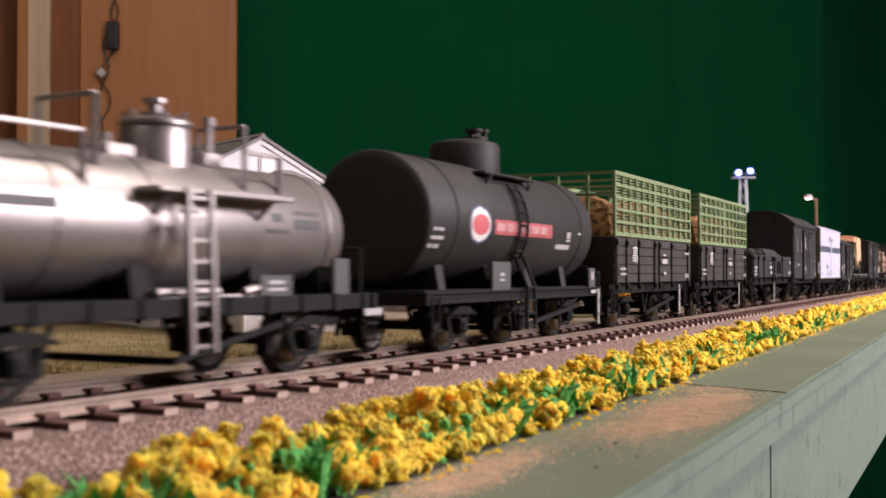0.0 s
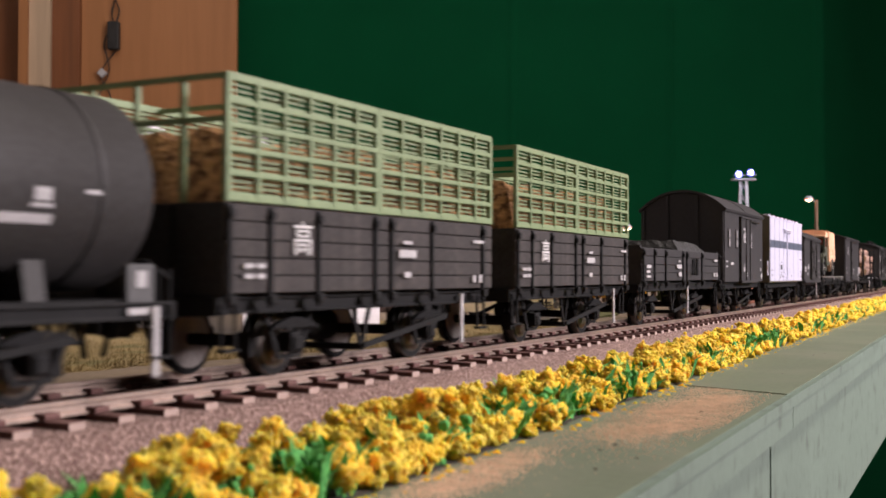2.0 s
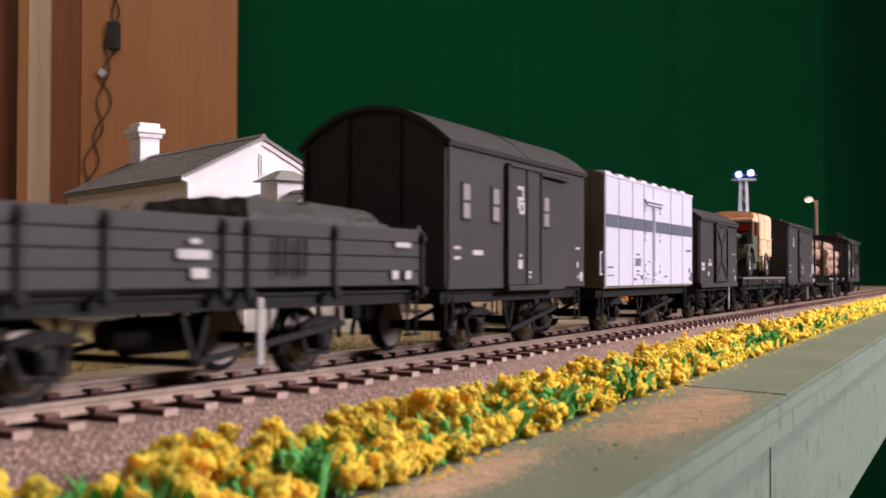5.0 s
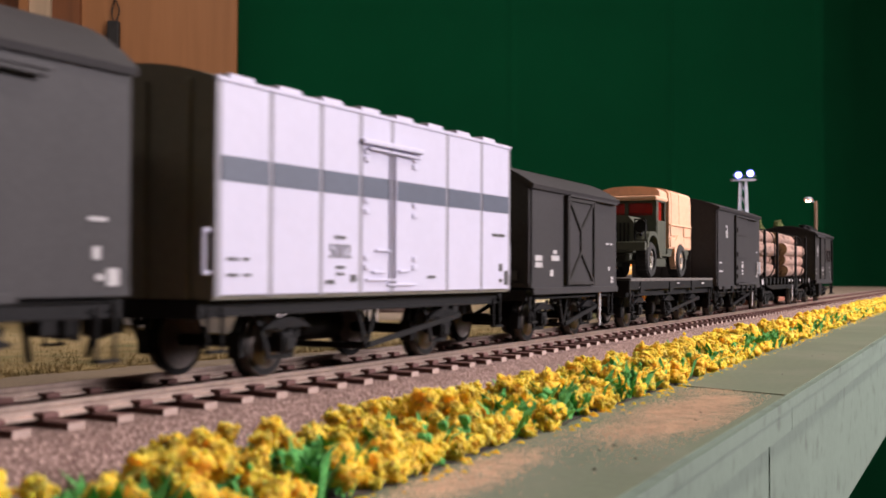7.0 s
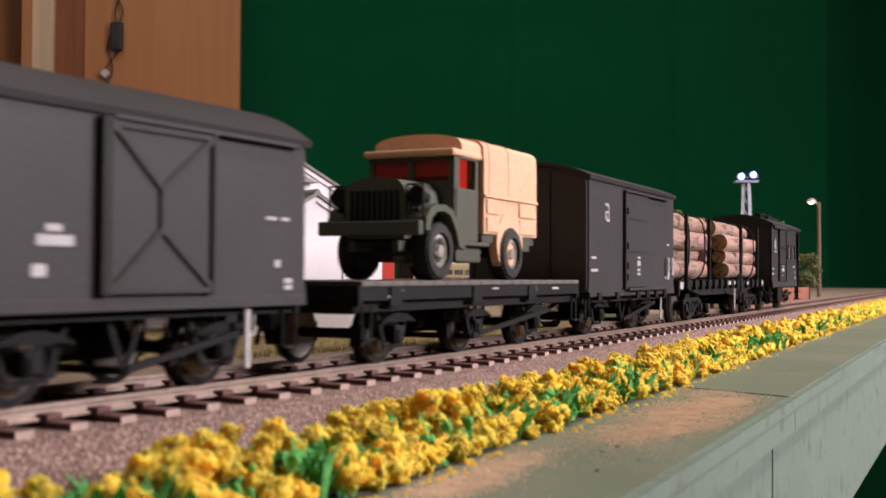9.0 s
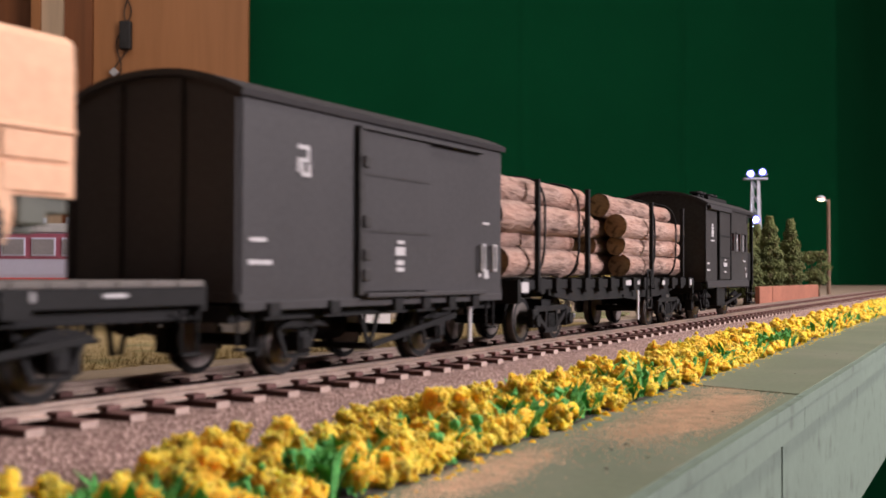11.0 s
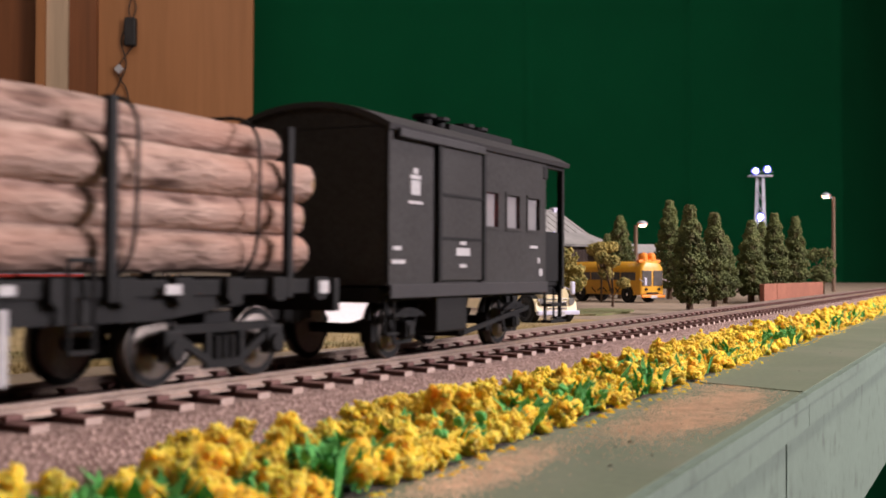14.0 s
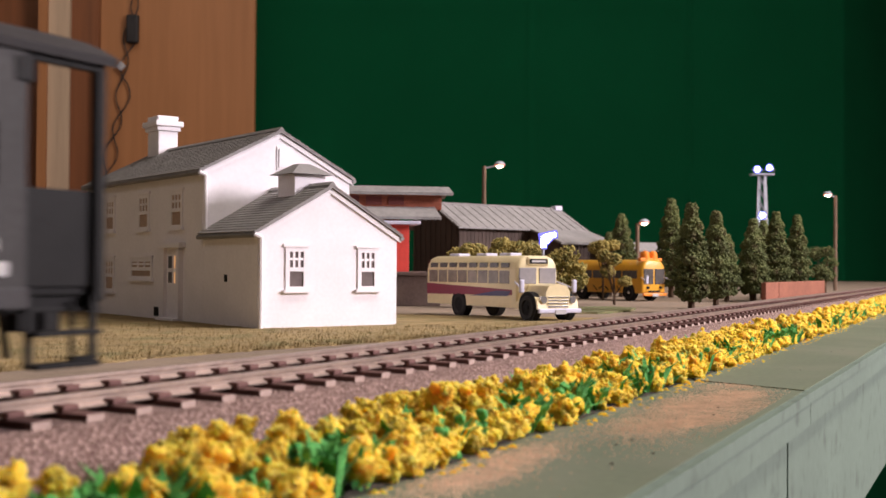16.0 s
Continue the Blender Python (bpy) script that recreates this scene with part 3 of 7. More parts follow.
    # ladder
    bm = NB()
    for x in (8.2, 13.0):
        bar(bm, (x, -15.4, 5.0), (x, -14.4, 28.4), 0.9, 0.6)
    for k in range(8):
        box(bm, 8.2, -15.3 + 0.12 * k, 6 + 3 * k - 0.3, 13.0, -14.7 + 0.12 * k, 6 + 3 * k + 0.3)
    part("ladder", bm, SILVER, ob, "silver-grey ladder").location.x = -0.009
    bm = NB()
    box(bm, 17, -13.4, 12.6, 25, -12.9, 16.0)
    part("notice_plate", bm, PLATE, ob)
    bm = NB()
    box(bm, 37, -13.4, 12.6, 41.5, -12.6, 18.8, 0.15)
    part("notice_plate", bm, PLATE, ob)
    bm = NB()
    bars(bm, [(21, 14.9, 4, 0.6), (21, 13.8, 4.6, 0.5)], -13.4)
    bars(bm, [(l - 3, 9.6, 5.5, 1.2)], -15.8)
    part("lettering", bm, LETTER, ob)
    bm = NB()
    curved_plate(bm, 24, 26.6, 24.6, 26, r, zc)
    curved_plate(bm, 22, 28, 22.8, 23.4, r, zc)
    curved_plate(bm, 30, 37, 26, 26.6, r, zc)
    curved_plate(bm, 30, 37, 23.6, 25.2, r, zc)
    curved_plate(bm, 2, 6, 25, 25.6, r, zc)
    curved_plate(bm, -30, -20, 24.6, 26, r, zc)
    part("lettering", bm, PLATE, ob)
    bm = NB()
    rod(bm, (-5, -12.5, 13.6), (8, -12.5, 13.6), 0.7)
    box(bm, -4, -12.6, 11.8, 20, -11, 13.2, 0.3)
    rod(bm, (14, -12.5, 13.4), (20, -12.5, 14.4), 0.8)
    part("discharge_pipe", bm, SILVER, ob)
    # frame on two bogies
    bm = NB()
    for y in (-13.6, 13.6):
        box(bm, -l + 1, y - 0.8, 10.2, l - 1, y + 0.8, 12.8, 0.15)
    for k in range(-5, 6):
        box(bm, k * 9 - 0.9, -14.8, 10.0, k * 9 + 0.9, 14.8, 12.9, 0.1)
    box(bm, -l + 1, -10, 11.4, l - 1, 10, 12.6)
    for x in (-l + 1, l - 1):
        box(bm, x - 0.7, -15, 8.4, x + 0.7, 15, 12.8, 0.15)
    part("underframe", bm, FRAME, ob)
    for x, s in ((-l, -1), (l, 1)):
        coupler(ob, x, s)
        bm = NB()
        for y in (-13, -8.5, 8.5, 13):
            rod(bm, (x - s * 3, y, 12.6), (x - s * 3, y, 20.6), 0.35, 6)
        for y in (-13, 8.5):
            rod(bm, (x - s * 3, y, 20.6), (x - s * 3, y + 4.5, 20.6), 0.35, 6)
        for y in (-14.6,):
            for e in (0, 3.4):
                rod(bm, (x - s * 1 - s * e, y, 12), (x - s * 1 - s * e, y, 4.6), 0.35, 6)
            box(bm, x - s * 4.6, y - 1, 4.4, x - s * 0.8, y + 0.5, 4.9)
            box(bm, x - s * 4.6, y - 1, 7.4, x - s * 0.8, y + 0.5, 7.8)
        part("end_step", bm, FRAME, ob)
    for x in (-29.5, 29.5):
        wheelset(ob, x, True)
        axle_guard(ob, x, -12.8)
        axle_guard(ob, x, 12.8)
    bm = NB()
    for x in (-29.5, 29.5):
        for e in (-6.4, 6.4):
            for y in (-9.2, 9.2):
                box(bm, x + e - 0.7, y - 1.3, 3.2, x + e + 0.7, y + 1.3, 7.2, 0.3)
                bar(bm, (x + e, y, 7), (x + e * 0.8, y, 11), 0.6, 0.6)
    bar(bm, (-2, -13.2, 4), (22, -13.4, 8.4), 1.0, 0.5)
    rod(bm, (-2, -13, 4), (-2, 13, 4), 0.6)
    part("brake_rigging", bm, FRAME, ob)


def bogie(ob, xc, half):
    """Four-wheeled truck with cast side frames."""
    for s in (-1, 1):
        wheelset(ob, xc + s * half)
    b = part("bogie", box(NB(), xc - 3, -12, 6.4, xc + 3, 12, 10.2, 0.3), FRAME, ob)
    for y in (-13, 13):
        s = -1 if y < 0 else 1
        bm = NB()
        bar(bm, (xc - half, y, 8.0), (xc + half, y, 8.0), 1.3, 1.0)
        bar(bm, (xc - half, y, 7.6), (xc - 3, y, 3.0), 1.1, 1.0)
        bar(bm, (xc + half, y, 7.6), (xc + 3, y, 3.0), 1.1, 1.0)
        bar(bm, (xc - 4.2, y, 2.8), (xc + 4.2, y, 2.8), 1.2, 1.0)
        for e in (-3.6, 3.6):
            bar(bm, (xc + e, y, 3), (xc + e, y, 8), 1.0, 1.0)
        for e in (-half, half):
            box(bm, xc + e - 1.9, y - 0.9, 3.6, xc + e + 1.9, y + 0.9, 8.0, 0.4)
            rod(bm, (xc + e, y, 5.3), (xc + e, y + s * 1.6, 5.3), 1.4, 12)
        part("side_frame", bm, FRAME, b)
        bm = NB()
        for e in (-1.6, 0, 1.6):
            rod(bm, (xc + e, y, 3.2), (xc + e, y, 6.8), 0.65, 10)
        part("spring", bm, FRAME, b)


def black_tank():
    ob, l = vehicle("tank_wagon", "matt black tank wagon with oval emblem and red band", 180, 285, 66)
    zc, r = 27.6, 13.8
    body = part("tank_barrel", tank_barrel(NB(), -l + 4.4, l - 1.4, r, zc, 48), BLACK, ob, "matt black barrel", smooth=True)
    bm = NB()
    for x in (-35.3, 41.5):
        hoop(bm, x, r, zc, 0.9, 0.18, 0, 360, 48)
    part("strap", bm, BLACK, body)
    m = Matrix.Translation((-2.9, 0, 0))
    dome = part("dome", lathe(NB(), [(8.4, 39), (8.4, 46.0), (7.8, 46.9), (5, 47.7), (0, 48)], m, 32), BLACK, ob, "black dome", smooth=True)
    bm = NB()
    lathe(bm, [(3.0, 47.4), (3.0, 48.8), (1.6, 49), (1.6, 50), (2.2, 50.1), (2.2, 50.8), (0, 51)], Matrix.Translation((0.5, -1, 0)), 18)
    rod(bm, (6.6, -3, 46), (6.6, -3, 50.2), 0.7)
    rod(bm, (6.6, -3, 50), (6.6, -3, 50.8), 1.0)
    rod(bm, (-3, -2, 48.6), (4, -2, 49.6), 0.4)
    part("hatch", bm, BLACK, dome).location.x = -0.0044
    bm = NB()
    box(bm, -16, -11.2, 38.6, 13, -8.0, 39.2, 0.15)
    w = part("walkway", bm, BLACK, ob, "narrow black walkway")
    for x in (-14, 11):
        bm = NB()
        bar(bm, (x - 1, -11, 38.6), (x, -10.6, 36.0), 0.4, 0.4)
        bar(bm, (x + 2, -11, 38.6), (x, -10.6, 36.0), 0.4, 0.4)
        part("bracket", bm, BLACK, w)
    # ladder bowed round the barrel
    bm = NB()
    for x in (4.6, 9.4):
        hoop(bm, x, r + 0.5, zc, 0.7, 0.5, 140, 215)
        bar(bm, (x, -13.2, 20.2), (x, -16.2, 13), 0.7, 0.6)
        bar(bm, (x, -16.2, 13), (x, -16.2, 3.4), 0.7, 0.6)
    for a in range(145, 215, 12):
        c, s = math.cos(radians(a)), math.sin(radians(a))
        rod(bm, (4.6, c * (r + 0.8), zc + s * (r + 0.8)), (9.4, c * (r + 0.8), zc + s * (r + 0.8)), 0.3, 6)
    for z in (4, 7, 10, 13):
        rod(bm, (4.6, -16.2, z), (9.4, -16.2, z), 0.3, 6)
    part("ladder", bm, FRAME, ob, "black ladder bowed round the barrel").location.x = -0.008
    bm = NB()
    for x in (-40, -16, 8, 32):
        prism(bm, [(-12.4, 12.2), (12.4, 12.2), (11.4, 18), (8, 15.6), (0, 13.4), (-8, 15.6), (-11.4, 18)], x - 1.6, x + 1.6)
    part("saddle", bm, BLACK, ob)
    bm = NB()
    box(bm, -18.6, -14.2, 12.4, -8.4, -13.4, 18.8, 0.12)
    box(bm, l - 8, -15, 12.4, l - 3, -14.2, 17.6, 0.12)
    part("notice_plate", bm, PLATE, ob)
    bm = NB()
    for x in (l - 2.6, l - 0.4):
        rod(bm, (x, -15.2, 12.4), (x, -15.2, 17), 0.3, 6)
    rod(bm, (l - 2.6, -15.2, 17), (l - 0.4, -15.2, 15.6), 0.3, 6)
    for y in (-12, 12):
        rod(bm, (l - 1, y, 12.4), (l - 1, y, 18), 0.3, 6)
    rod(bm, (l - 1, -12, 18), (l - 1, 12, 18), 0.3, 6)
    part("end_railing", bm, FRAME, ob)
    part("emblem_border", curved_plate(NB(), -29.9, -18.3, 22.4, 31.2, r, zc, 0.06, True), mat("dark_border", (0.06, 0.07, 0.16), 0.5, scale=2000, vary=0.2, bump=0), body)
    part("emblem_field", curved_plate(NB(), -29.2, -19.0, 23.0, 30.6, r, zc, 0.12, True), EMBLEM, body, "white oval emblem field")
    part("emblem", curved_plate(NB(), -28.6, -19.6, 24.5, 29.1, r, zc, 0.18, True), RED, body, "red oval emblem")
    part("red_band", curved_plate(NB(), -16.3, 19.5, 24.9, 28.2, r, zc, 0.08), DARKRED, body, "faded red lettered band")
    bm = NB()
    x = -15.3
    for w_ in (4.4, 3.6, 5.2, 3.0, 4.8, 4.0):
        curved_plate(bm, x, x + w_, 25.7, 27.5, r, zc, 0.14)
        x += w_ + 1.2
    part("band_lettering", bm, mat("pale_rose", (0.5, 0.27, 0.27), 0.6, scale=3000, vary=0.4, bump=0), body)
    bm = NB()
    for x0, x1, z0, z1 in ((-38.4, -36.8, 24.8, 25.5), (-36.2, -34, 24.8, 25.5), (-39, -33.4, 23.1, 23.8), (-39.4, -37.6, 21.4, 22.2), (-37, -34.4, 21.4, 22.2), (35.4, 38, 25.2, 26.8), (35.0, 38.4, 24.4, 24.9), (28.5, 38.5, 22.4, 23.6), (43.5, 46.5, 26.4, 26.9)):
        d = -8 if x0 < 0 else -5
        curved_plate(bm, x0 + d, x1 + d, z0, z1, r, zc, 0.1)
    part("lettering", bm, LETTER, body)
    bm = NB()
    bars(bm, [(-13.5, 16.0, 2.4, 0.7), (-13.5, 14.8, 2.4, 0.5)], -14.2)
    bars(bm, [(l - 5.5, 15.6, 1.8, 2.2)], -15.0)
    bars(bm, [(l - 6, 11.4, 5, 0.9)], -15.6)
    part("lettering", bm, LETTER, ob)
    underframe(ob, l, [-34, -2, 31], 12.6, l - 4)


EMBLEM = mat("white_emblem", (0.72, 0.7, 0.7), 0.6, scale=3000, vary=0.15, bump=0)
# side planks a little lighter than the black wagon ends
SIDEPLANK = mottled(mat("side_planks_black", (0.042, 0.036, 0.035), 0.75, scale=1400, vary=0.45, bump=0.4, coarse=0.08, spec=0.3), (0.065, 0.055, 0.052), 300, 0.52, 0.7)


def planked_side(ob, l, y, z0, z1, n, material, posts):
    s = -1 if y < 0 else 1
    h = (z1 - z0) / n
    side = part("side_wall", box(NB(), -l, y - s * 0.5, z0, l, y - s * 1.0, z1, 0.05), material, ob)
    me = None
    for k in range(n):
        if me is None:
            p = part("plank", box(NB(), -l, -0.25, 0.12, l, 0.25, h - 0.12, 0.1), material, side)
            me = p.data
        else:
            p = new("plank", me)
            p.parent = side
        p.matrix_basis = mm(0, y - s * 0.25, z0 + k * h)
    for x in posts:
        bm = NB()
        box(bm, x - 0.5, y, z0 - 2.2, x + 0.5, y + s * 0.5, z1 - 0.3, 0.1)
        rod(bm, (x, y + s * 0.4, z1 - 1.6), (x, y + s * 0.9, z1 - 1.6), 0.7, 8)
        box(bm, x - 0.9, y, z0 - 1.6, x + 0.9, y + s * 1.1, z0 - 0.2, 0.2)
        part("stanchion", bm, FRAME, side)
    return side


def end_wall(ob, x, w, z0, z1, material, ribs=(-7, 7)):
    s = 1 if x > 0 else -1
    e = part("end_wall", box(NB(), x - s * 1.0, -w, z0, x, w, z1, 0.1), material, ob)
    bm = NB()
    for y in ribs:
        box(bm, x, y - 0.6, z0 - 1, x + s * 0.9, y + 0.6, z1 - 0.3, 0.15)
    part("end_rib", bm, material, e)
    return e


def lattice(ob, l, y):
    """Pale green slatted cage side of two panels."""
    s = -1 if y < 0 else 1
    for a, b in ((-l + 0.6, -2.6), (-1.4, l - 0.6)):
        bm = NB()
        for x in (a, b):
            box(bm, x - 0.55, y - 0.5, 26.7, x + 0.55, y + 0.4, 45.2, 0.12)
        for z in (27.4, 44.7):
            box(bm, a, y - 0.5, z - 0.6, b, y + 0.4, z + 0.6, 0.12)
        p = part("cage_panel", bm, CAGE, ob, "pale green slatted cage panel")
        n = 6 if b - a > 40 else 5
        for k in range(1, n):
            x = a + (b - a) * k / n
            part("cage_post", box(NB(), x - 0.4, y + s * 0.1, 27.2, x + 0.4, y + s * 0.65, 44.8, 0.1), CAGE, p)
        for k in range(1, 5):
            z = 27.4 + 17.3 * k / 5
            part("cage_rail", box(NB(), a, y + s * 0.15, z - 0.42, b, y + s * 0.55, z + 0.42, 0.1), CAGE, p)
        bm = NB()
        for k in range(20):
            z = 27.9 + 16.4 * k / 20
            box(bm, a, y - s * 0.45, z, b, y - s * 0.15, z + 0.33)
        tagged(part("slat", bm, CAGE, p), kind="stuff")


HAY = mottled(mat("straw_load", (0.32, 0.15, 0.06), 0.95, scale=900, vary=0.6, bump=1.0, depth=0.0008, tint=(0.45, 0.24, 0.1)), (0.12, 0.05, 0.02), 500, 0.45, 0.65)


def heap(bm, x0, x1, y0, y1, zb, zt, rough, seed, cell=2.0, edge=5.0):
    rnd = random.Random(seed)
    nx, ny = max(4, int((x1 - x0) / cell)), max(4, int((y1 - y0) / cell))
    g = []
    for i in range(nx + 1):
        row = []
        for j in range(ny + 1):
            x, y = x0 + (x1 - x0) * i / nx, y0 + (y1 - y0) * j / ny
            d = min(x - x0, x1 - x, y - y0, y1 - y)
            k = min(1, d / edge)
            z = zb + (zt - zb) * (0.55 + 0.45 * math.sin(k * math.pi / 2)) + rough * (noise.noise(Vector((x * 0.15, y * 0.15, seed))) * 1.5 + rnd.uniform(-0.5, 0.5))
            row.append(bm.verts.new((x, y, z)))
        g.append(row)
    for i in range(nx):
        for j in range(ny):
            bm.faces.new((g[i][j], g[i + 1][j], g[i + 1][j + 1], g[i][j + 1]))
    r = bmesh.ops.extrude_edge_only(bm, edges=[e for e in bm.edges if e.is_boundary])
    for v in r["geom"]:
        if isinstance(v, bmesh.types.BMVert):
            v.co.z = zb - 1
    bmesh.ops.contextual_create(bm, geom=[e for e in bm.edges if e.is_boundary])
    bmesh.ops.recalc_face_normals(bm, faces=bm.faces[:])
    return bm


def cargo(ob, v, m):
    veh, u, base = TRAIN[[t[0] for t in TRAIN].index(v)]
    CARGO.append((ob, u, base, m))


def stock_wagon(u0, u1, seed):
    ob, l = vehicle("open_wagon", "black planked open wagon carrying a pale green slatted cage", u0, u1, 45)
    posts = (-l + 0.8, -33.5, -20.8, -3.3, 2.2, 17.4, 39.3)
    for y in (-17.2, 17.2):
        sd = planked_side(ob, l, y, 13.4, 26.6, 5, SIDEPLANK, posts)
        if y < 0:
            bm = NB()
            bars(bm, [(7.3, 22.0, 3.2, 0.6), (7.3, 20.0, 6.2, 1.4), (7.3, 16.2, 2.4, 1.0), (36.5, 22.9, 4.6, 0.6), (-39.2, 17.5, 2.2, 0.7), (-36.4, 17.5, 2.0, 0.7), (-39.2, 16.0, 2.2, 0.7), (-36.4, 16.0, 2.0, 0.7), (34.6, 15.4, 1.2, 1.4), (37.4, 15.4, 1.4, 1.6)], -17.75)
            part("lettering", bm, LETTER, sd)
            text(sd, "\u9ad8", -25.6, 21.4, 5.6, -17.72, EMBLEM)
    for x in (-l, l):
        end_wall(ob, x, 16.6, 13.0, 26.6, BLACK)
    for y in (-16.9, 16.9):
        lattice(ob, l, y)
    bm = NB()
    for x in (-l + 0.6, l - 0.6):
        for y in (-9, 0, 9):
            box(bm, x - 0.4, y - 0.4, 26.6, x + 0.4, y + 0.4, 45)
        for z in (38.6, 44.8):
            box(bm, x - 0.4, -16.6, z - 0.4, x + 0.4, 16.6, z + 0.4)
    for x in (-20, 3.7, 24):
        box(bm, x - 0.4, -16.6, 44.2, x + 0.4, 16.6, 45)
    part("cage_end", bm, CAGE, ob, "thin pale green end posts and rails")
    underframe(ob, l, [-22.5, 22.5], 13.0, 32, 14.6, 2.6)
    load = tagged(part("straw_load", heap(NB(), -l + 2, l - 2, -15.8, 15.8, 14.5, 37.5, 1.2, seed), HAY), "brown straw-like load heaped inside the slatted cage", "load")
    cargo(load, ob, Matrix())


def low_wagon():
    ob, l = vehicle("open_wagon", "grey-black low-sided planked open wagon", 497, 604, 54)
    posts = (-l + 0.8, -40, -26.6, -4, 1.5, 24, l - 0.8)
    for y in (-16.8, 16.8):
        sd = planked_side(ob, l, y, 14.2, 24.6, 4, GREYBLACK, posts)
        if y < 0:
            bm = NB()
            bars(bm, [(-48, 18.8, 5, 1.0), (-48.6, 17.2, 3.6, 0.8), (-48.2, 15.7, 4.6, 0.7), (-10.4, 20.8, 2.2, 0.7), (-10.6, 19.0, 6.6, 1.3), (-9.4, 16.4, 3.4, 1.4), (45.2, 21.6, 5, 0.9), (42.5, 16.2, 2.0, 1.5), (47, 16.2, 2.0, 1.5)], -17.35)
            part("lettering", bm, LETTER, sd)
            bm = NB()
            for x in (8.0, 13.2):
                for e in (0, 1.8):
                    rod(bm, (x + e, -17.6, 16), (x + e, -17.6, 21.8), 0.3, 6)
            part("handrail", bm, FRAME, sd)
    for x in (-l, l):
        end_wall(ob, x, 16.2, 13.2, 25.4, GREYBLACK, (-10, -3, 3, 10))
    underframe(ob, l, [-33, 25], 13.4, 5.6)
    bm = NB()
    heap(bm, 6, l - 3, -14, 15, 14.5, 28.4, 0.5, 9)
    load = tagged(part("coal_load", bm, mat("coal", (0.012, 0.011, 0.011), 0.6, scale=500, vary=0.4, bump=1.0, depth=0.001)), "dark coal heaped in the low-sided wagon", "load")
    cargo(load, ob, Matrix())


def arch(w, ze, zc, over=0.8, t=1.0, n=12):
    """Section of a curved roof from eave height ze to crown zc."""
    top = []
    for k in range(n + 1):
        v = -1 + 2 * k / n
        top.append((v * (w + over), ze + (zc - ze) * (1 - abs(v) ** 2.2) + 0.0))
    return top + [(y * 0.985, z - t) for y, z in top[::-1]]


def van_body(ob, l, w, z0, ze, zc, material, roofmat, name="body"):
    n = 12
    sec = [(-w, z0), (w, z0)] + [(w * (1 - 2 * k / n), ze + (zc - 1.2 - ze) * (1 - abs(1 - 2 * k / n) ** 2.2)) for k in range(n + 1)]
    body = part(name, prism(NB(), sec, -l, l), material, ob)
    roof = part("roof", prism(NB(), arch(w, ze, zc), -l - 0.9, l + 0.9), roofmat, ob, smooth=True)
    bm = NB()
    for s in (-1, 1):
        for y in (-w + 1, -6, 6, w - 1):
            box(bm, s * l, y - 0.55, z0, s * (l + 0.8), y + 0.55, ze + (zc - ze) * (1 - abs(y / w) ** 2.2) - 1.6, 0.12)
        box(bm, s * l, -w, z0, s * (l + 0.5), w, z0 + 1.4, 0.1)
    part("end_rib", bm, material, body)
    return body, roof


def brake_box_van():
    ob, l = vehicle("goods_van", "dark grey-black covered van with sliding door and small windows", 614, 695, 40)
    body, roof = van_body(ob, l, 17.0, 13.4, 42.6, 50.4, GREYBLACK, GREYBLACK)
    for side in (-1, 1):
        y = side * 17.0
        o = y + side * 0.7
        bm = NB()
        box(bm, -11.5, y, 14.0, 7.3, o, 40.0, 0.12)
        d = part("sliding_door", bm, GREYBLACK, body)
        bm = NB()
        for x in (-12.4, -1.3, 7.4):
            box(bm, x - 0.45, y, 14, x + 0.45, y + side * 1.1, 40.2, 0.1)
        part("door_post", bm, BLACK, d)
        bm = NB()
        box(bm, -12, y, 40.0, 27, y + side * 1.2, 40.7, 0.1)
        rod(bm, (8, y + side * 0.9, 39.7), (26, y + side * 0.9, 39.5), 0.45, 6)
        box(bm, -13, y, 12.8, 22, y + side * 1.4, 13.9, 0.1)
        part("door_rail", bm, GREYBLACK, d)
        for x in (-33, -18, 12.2):
            wd = part("window", box(NB(), x - 2.2, y - side * 0.1, 27.2, x + 2.2, y + side * 0.35, 35.0, 0.1), BLACK, body)
            for z0, z1 in ((27.7, 30.7), (31.3, 34.5)):
                part("pane", box(NB(), x - 1.5, y + side * 0.2, z0, x + 1.5, y + side * 0.42, z1), PANE, wd)
    bm = NB()
    bars(bm, [(-5.4, 35.6, 3.4, 0.8), (-3.9, 34.4, 0.8, 3), (-5.2, 33.2, 3.4, 0.8), (-6.6, 32.2, 0.8, 2.4), (-4.6, 32.2, 2.8, 0.7), (-3.4, 31.2, 0.8, 2.2), (-4.6, 30.2, 2.8, 0.8), (-5.6, 31.0, 0.8, 2.2), (-5.4, 18.6, 2.4, 2.0), (-5.4, 20.6, 1.2, 0.6), (-0.2, 16.8, 2.8, 0.5), (-0.2, 15.8, 2.6, 0.5)], -17.75)
    part("lettering", bm, LETTER, body)
    bm = NB()
    bars(bm, [(-27, 20.8, 5, 1.0), (-37, 21.6, 3.0, 0.6), (-37, 19.6, 3.0, 0.6), (35.2, 23.0, 3, 0.5), (35.0, 18.8, 1.2, 1.6), (35.6, 15.8, 1.2, 0.8), (37.8, 15.8, 2.0, 2.2)], -17.05)
    part("lettering", bm, LETTER, body)
    part("roof_seam", prism(NB(), arch(17.0, 42.75, 50.6, 0.85, 0.5), -0.5, 0.5), GREYBLACK, roof)
    underframe(ob, l, [-19.5, 18.5], 13.0, None)


